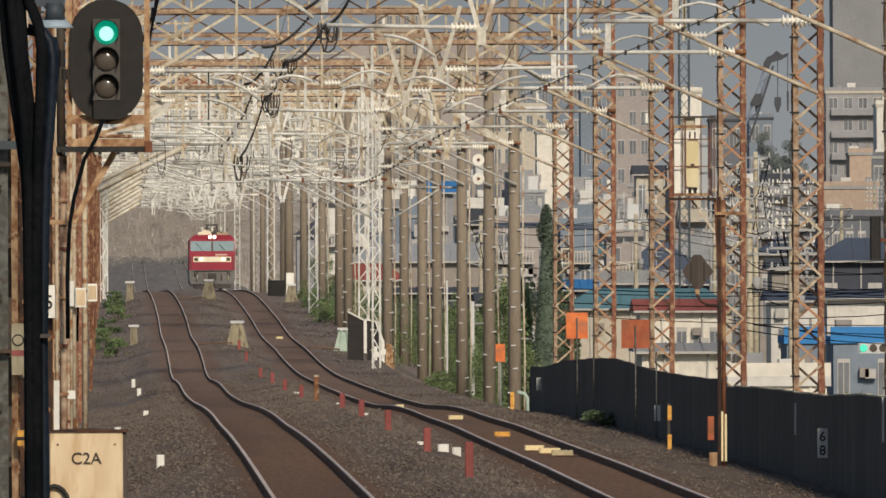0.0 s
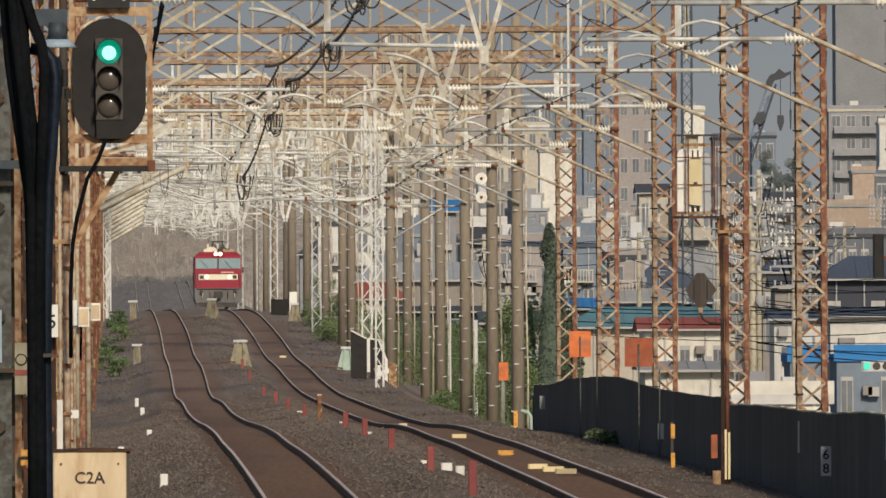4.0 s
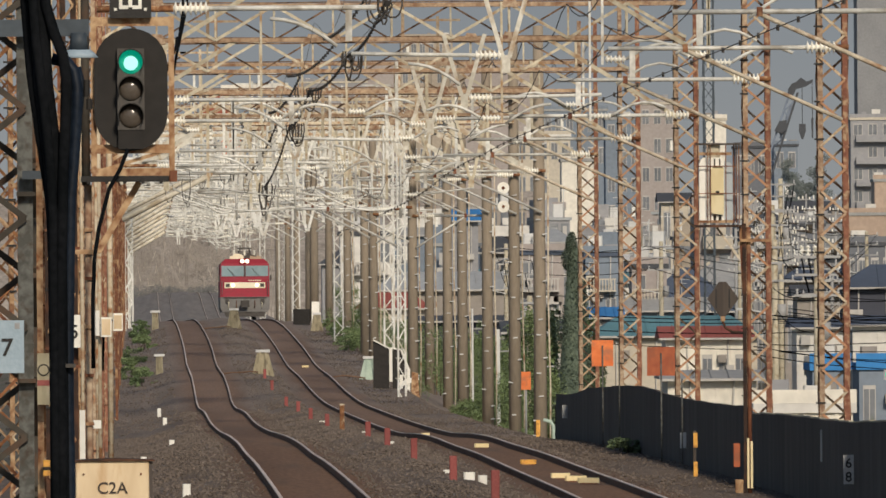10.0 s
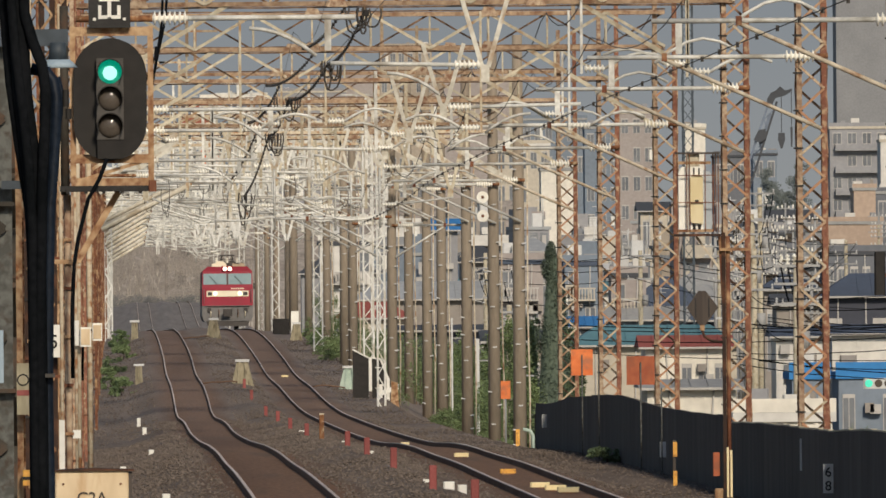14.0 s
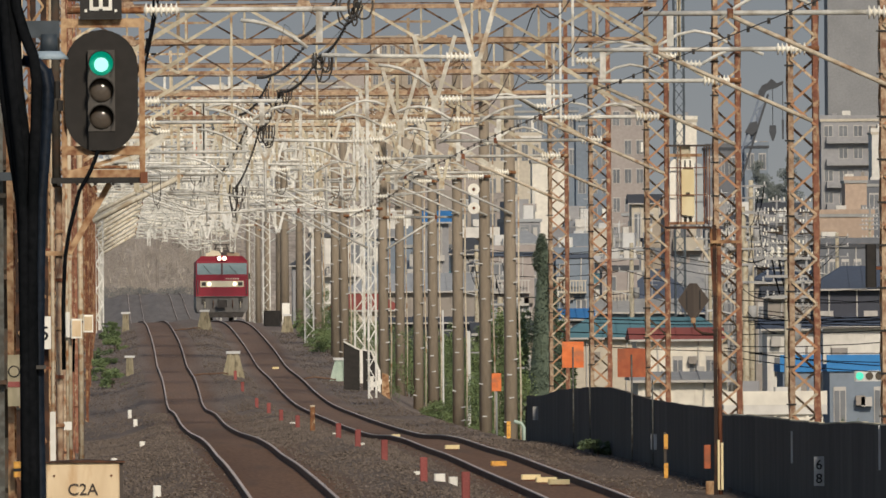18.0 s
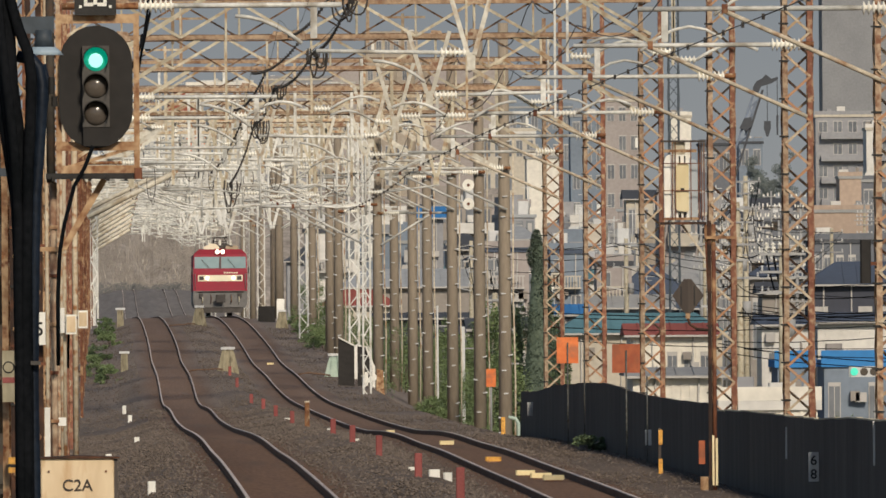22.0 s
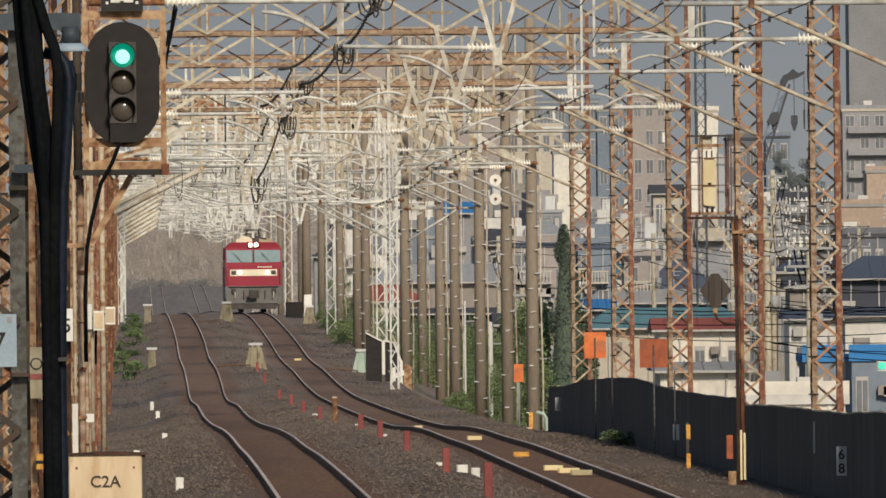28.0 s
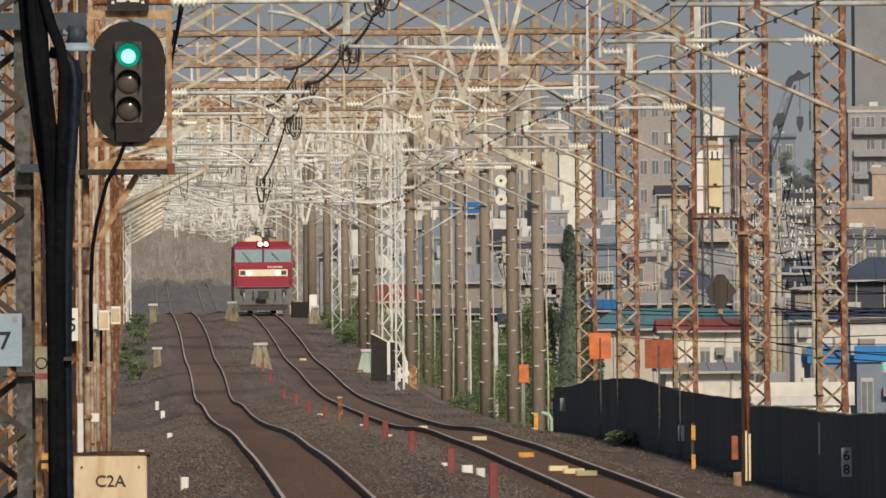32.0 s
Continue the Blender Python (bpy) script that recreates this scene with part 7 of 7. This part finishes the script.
    part("post", Geo().tube([(1.6, 0.1, 0), (1.6, 0.1, 6.4)], 0.09, 8).tube([(0.3, 0.12, 6.1), (1.6, 0.12, 6.1)], 0.05, 6), GREY_PLATE, t)
    # utility poles
    p_last = None
    for x, y, h in ((26.5, 660, 11.0), (28.6, 760, 11.5), (33.0, 880, 13.5), (38.0, 1000, 15.5), (47, 1250, 14), (56, 1300, 13), (40.5, 1010, 10.5), (34.0, 1100, 12), (25, 1150, 12), (22.0, 980, 11), (18.5, 800, 9)):
        p = thing("utility_pole", "grey concrete utility pole with crossarms and a transformer", "utility pole", (x, y, CITY_Z), "utility poles of the town")
        part("shaft", Geo().tube([(0, 0, 0), (0, 0, h)], 0.2, 10, 0.13), PALE_CONCRETE, p)
        for k in (0.4, 1.1, 1.9):
            part("crossarm", Geo().box(0, -0.15, h - k, 1.8, 0.1, 0.1), GREY_PLATE, p)
            for s in (-0.8, 0.8):
                part("insulator", insulator((s, -0.15, h - k + 0.1), (s, -0.15, h - k + 0.32), 0.055, 2), PALE_PLATE, p)
        if p_last:
            for dz, dx in ((-0.3, -0.8), (-0.3, 0.8), (-1.0, 0.4), (-1.8, -0.4), (-3.2, 0.1)):
                a, b = Vector((x + dx, y, CITY_Z + h + dz)), Vector((p_last[0] + dx, p_last[1], CITY_Z + p_last[2] + dz))
                pts = [a.lerp(b, q / 10) - Vector((0, 0, 1.6 * q / 10 * (1 - q / 10))) for q in range(11)]
                tagged(part("service_wire", Geo().tube(pts, 0.022, 4), CABLE), "dark service wire between utility poles", "wire", "service wires of the town")
        if y == 880:
            for q in (-0.1, 0.25, 0.6):
                part("bushing", insulator((q + 1.6, -0.2, h - 2.7), (q + 1.6, -0.2, h - 2.1), 0.13, 3), PORCELAIN, p, "white transformer bushing")
                part("lead", Geo().tube([(q + 1.6, -0.2, h - 2.7), (q + 1.75, -0.2, h - 3.6), (q + 2.0, -0.2, h - 4.6)], 0.05, 5), CABLE, p)
            part("transformer_arm", Geo().box(1.0, -0.1, h - 2.8, 2.6, 0.1, 0.1), GREY_PLATE, p)
        p_last = (x, y, h)
        if h > 11:
            part("arm_lamp", Geo().bar((0, -0.1, h - 3.4), (-1.3, -0.1, h - 3.1), 0.06).box(-1.5, -0.1, h - 3.16, 0.5, 0.16, 0.1), PALE_PLATE, p, "pale street lamp arm")
        part("transformer", Geo().tube([(0.3, -0.1, h - 3.6), (0.3, -0.1, h - 2.9)], 0.2, 12), GREY_PLATE, p)


def town_wires():
    """Wires strung low across the town beyond the masts."""
    rnd = random.Random(31)
    for k in range(16):
        y = rnd.uniform(640, 900)
        x0, x1 = y * 0.0375 + rnd.uniform(-1, 1), y * 0.052
        if k % 4 == 0:
            x0 = y * 0.026
        z0 = 2.75 - y * rnd.uniform(0.0012, 0.0052)
        z1 = z0 + rnd.uniform(-0.9, 0.6)
        pts = [(x0 + (x1 - x0) * q / 10, y + q, z0 + (z1 - z0) * q / 10 - 2.0 * q / 10 * (1 - q / 10) * rnd.uniform(0.5, 0.6)) for q in range(11)]
        tagged(part("service_wire", Geo().tube(pts, 0.02, 4), CABLE), "dark service wire strung across the town", "wire", "service wires of the town")


def far_line():
    """What closes the line at its far end: scrub and low houses."""
    rnd = random.Random(3)
    g = Geo()
    for k in range(520):
        y = rnd.uniform(1900, 2300)
        x = rnd.uniform(-9, 14) * (y / 1900)
        leaf_cloud(g, rnd, 300, (x, y, CITY_Z + 3 + rnd.uniform(2.0, 15)), (rnd.uniform(0.6, 1.6), 1.0, rnd.uniform(0.6, 1.8)), 0.065, 0.3)
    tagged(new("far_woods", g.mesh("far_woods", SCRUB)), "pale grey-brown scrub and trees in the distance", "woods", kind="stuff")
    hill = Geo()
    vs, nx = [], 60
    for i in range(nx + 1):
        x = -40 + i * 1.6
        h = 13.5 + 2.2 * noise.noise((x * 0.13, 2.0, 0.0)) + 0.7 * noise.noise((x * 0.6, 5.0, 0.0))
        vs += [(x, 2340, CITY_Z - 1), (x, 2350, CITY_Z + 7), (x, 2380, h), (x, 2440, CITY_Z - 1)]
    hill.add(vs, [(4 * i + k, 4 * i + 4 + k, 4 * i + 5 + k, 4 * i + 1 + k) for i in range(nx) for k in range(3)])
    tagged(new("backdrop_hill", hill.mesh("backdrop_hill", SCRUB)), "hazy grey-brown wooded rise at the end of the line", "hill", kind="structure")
    trees = Geo()
    for k in range(70):
        x = rnd.uniform(88.2, 93.5)
        leaf_cloud(trees, rnd, 200, (x, 2290 + rnd.uniform(0, 20), rnd.uniform(6, 16.5 + 1.2 * math.sin(x * 1.3))), (rnd.uniform(0.5, 1.2), 0.8, rnd.uniform(0.5, 1.0)), 0.11, 0.3)
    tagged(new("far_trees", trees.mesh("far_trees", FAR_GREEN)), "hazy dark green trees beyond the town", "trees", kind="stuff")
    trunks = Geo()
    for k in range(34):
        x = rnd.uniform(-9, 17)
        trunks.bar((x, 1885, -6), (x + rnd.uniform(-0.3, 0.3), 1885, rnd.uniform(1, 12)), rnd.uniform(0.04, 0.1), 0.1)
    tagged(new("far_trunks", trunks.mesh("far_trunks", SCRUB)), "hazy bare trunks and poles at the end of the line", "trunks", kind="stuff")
    twigs = Geo()
    for k in range(520):
        x, z = rnd.uniform(-8, 15), rnd.uniform(1.0, 12.5)
        d = rnd.choice(((1, 0.1), (0.1, 1), (-0.15, 1), (0.3, 0.9), (-0.35, 0.9)))
        e = rnd.uniform(0.3, 1.5)
        y = 1880 + rnd.uniform(0, 4)
        twigs.bar((x, y, z), (x + d[0] * e, y, z + d[1] * e), 0.06, rnd.uniform(0.03, 0.07))
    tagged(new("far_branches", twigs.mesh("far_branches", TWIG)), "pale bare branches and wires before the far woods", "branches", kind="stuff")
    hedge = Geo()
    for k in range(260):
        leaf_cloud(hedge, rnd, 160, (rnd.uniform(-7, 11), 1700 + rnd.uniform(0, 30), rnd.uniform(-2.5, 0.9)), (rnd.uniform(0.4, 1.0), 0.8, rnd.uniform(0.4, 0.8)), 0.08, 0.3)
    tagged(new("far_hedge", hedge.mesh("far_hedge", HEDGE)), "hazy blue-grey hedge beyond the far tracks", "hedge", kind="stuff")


def sky_backdrop():
    g = Geo().add([(-700, 4950, -60), (700, 4950, -60), (700, 4950, 500), (-700, 4950, 500)], [(0, 1, 2, 3)])
    m = bpy.data.materials.new("hazy_sky")
    m.use_nodes = True
    n, l = m.node_tree.nodes, m.node_tree.links
    n.remove(n["Principled BSDF"])
    em, geo, sep, rng, mix = (n.new(k) for k in ("ShaderNodeEmission", "ShaderNodeNewGeometry", "ShaderNodeSeparateXYZ", "ShaderNodeMapRange", "ShaderNodeMix"))
    mix.data_type = "RGBA"
    rng.inputs[1].default_value, rng.inputs[2].default_value = 0, 120
    mix.inputs[6].default_value, mix.inputs[7].default_value = (0.33, 0.34, 0.34, 1), (0.23, 0.262, 0.295, 1)
    l.new(geo.outputs["Position"], sep.inputs[0])
    l.new(sep.outputs[2], rng.inputs[0])
    l.new(rng.outputs[0], mix.inputs[0])
    l.new(mix.outputs[2], em.inputs[0])
    l.new(em.outputs[0], n["Material Output"].inputs[0])
    tagged(new("backdrop", g.mesh("backdrop", m)), "hazy blue-grey sky over the town", "sky", kind="structure")


def greenery():
    conifer(18.0, 700, 9.8, 5, "dark green conifer on the bank", 1.15)
    rnd = random.Random(8)
    for k in range(26):
        y = 716 + k * 8
        x = y * rnd.uniform(0.0162, 0.0232)
        bush(x, y, rnd.uniform(1.2, 2.4), 2.75 - y * rnd.uniform(0.0030, 0.0058) - ground_z(x, y), 100 + k)
    for k in range(14):
        y = 570 + k * 10
        x = max(12.7, y * rnd.uniform(0.0205, 0.0235))
        bush(x, y, rnd.uniform(1.0, 1.8), 2.75 - y * rnd.uniform(0.0052, 0.0078) - ground_z(x, y), 500 + k)
    for x, y, w, h in ((14.7, 640, 2.0, 5.6), (15.6, 655, 1.8, 4.6), (11.0, 720, 2.2, 2.2)):
        bush(x, y, w, h, int(y), "tall leafy olive-green shrub behind the poles")
    for k in range(20):
        y = 430 + k * 10
        bush(11.6 + rnd.uniform(-0.4, 1.6), y, rnd.uniform(0.9, 1.8), rnd.uniform(0.5, 1.0), 300 + k, "low weeds and grass on the bank")
    bush(34.6, 790, 1.2, 3.6, 402, "small green shrub in front of the shed")
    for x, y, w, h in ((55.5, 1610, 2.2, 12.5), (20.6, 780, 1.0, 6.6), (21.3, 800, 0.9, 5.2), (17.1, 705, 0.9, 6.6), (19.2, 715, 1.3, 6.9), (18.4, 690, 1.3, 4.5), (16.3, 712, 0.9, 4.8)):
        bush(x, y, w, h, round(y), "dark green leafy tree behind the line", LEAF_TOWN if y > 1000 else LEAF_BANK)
    for k in range(7):
        y = 604 + k * 26
        bush(9.3 + rnd.uniform(-0.1, 0.7), y, 1.7, rnd.uniform(1.9, 2.8), 140 + k)
    for k in range(6):
        bush(8.75 + 0.07 * k, 680 + 20 * k, 1.3, rnd.uniform(0.55, 0.95), 700 + k, "low weeds on the ballast shoulder")
    for k in range(7):
        bush(-0.1 + rnd.uniform(-0.4, 0.3), 570 + k * 36, 0.85, rnd.uniform(0.45, 0.85), 160 + k, "leafy green bush beside the track")
    bush(8.5, 296, 0.7, 0.28, 180, "low dark green tuft of weeds beside the black wall", LEAF_BANK)


ground()
stones()
track(LEFT_X, "straight railway track with polished rails on rusty ballast")
track(RIGHT_X, "straight railway track with polished rails on rusty ballast")
masts_and_gantries()
concrete_poles()
disc_plates()
wires()
cable_tangles()
signal_lamp()
relay_box()
near_cables()
plate_sign("number_plate_board", "pale blue plate with the numeral 7 on the mast", -0.775, 99.5, 2.16, 0.2, 0.31, SKY_PLATE, "7", (0.47, 0.33))
plate_sign("number_plate_board", "white plate with the numeral 5 on the mast", -0.715, 186.6, 1.92, 0.215, 0.36, WHITE_PAINT, "5", (0.6, 0.28))
seven = [o for o in scene.objects if o.name.startswith("number_plate_board")][0]
for dx in (-0.075, 0.06):
    part("slot", Geo().box(dx, -0.012, 0.26, 0.03, 0.002, 0.035), GREY_PLATE, seven)
black_wall()
wall_things()
mast_boxes()
mast_clutter()
ballast_things()
pedestals()
loco = locomotive()
town()
town_wires()
far_line()
sky_backdrop()
greenery()


def motions():
    rows = []
    for k in range(17):
        t = 2.0 * k
        y = 1036 - 7.15 * t
        za, zb = rail_z(y + 3), rail_z(y + 22)
        rows.append((t, pose(RIGHT_X, y, za - 3 * (zb - za) / 19, math.degrees(math.atan2(zb - za, 19)), 0, 0)))
    walk(loco, rows)


motions()
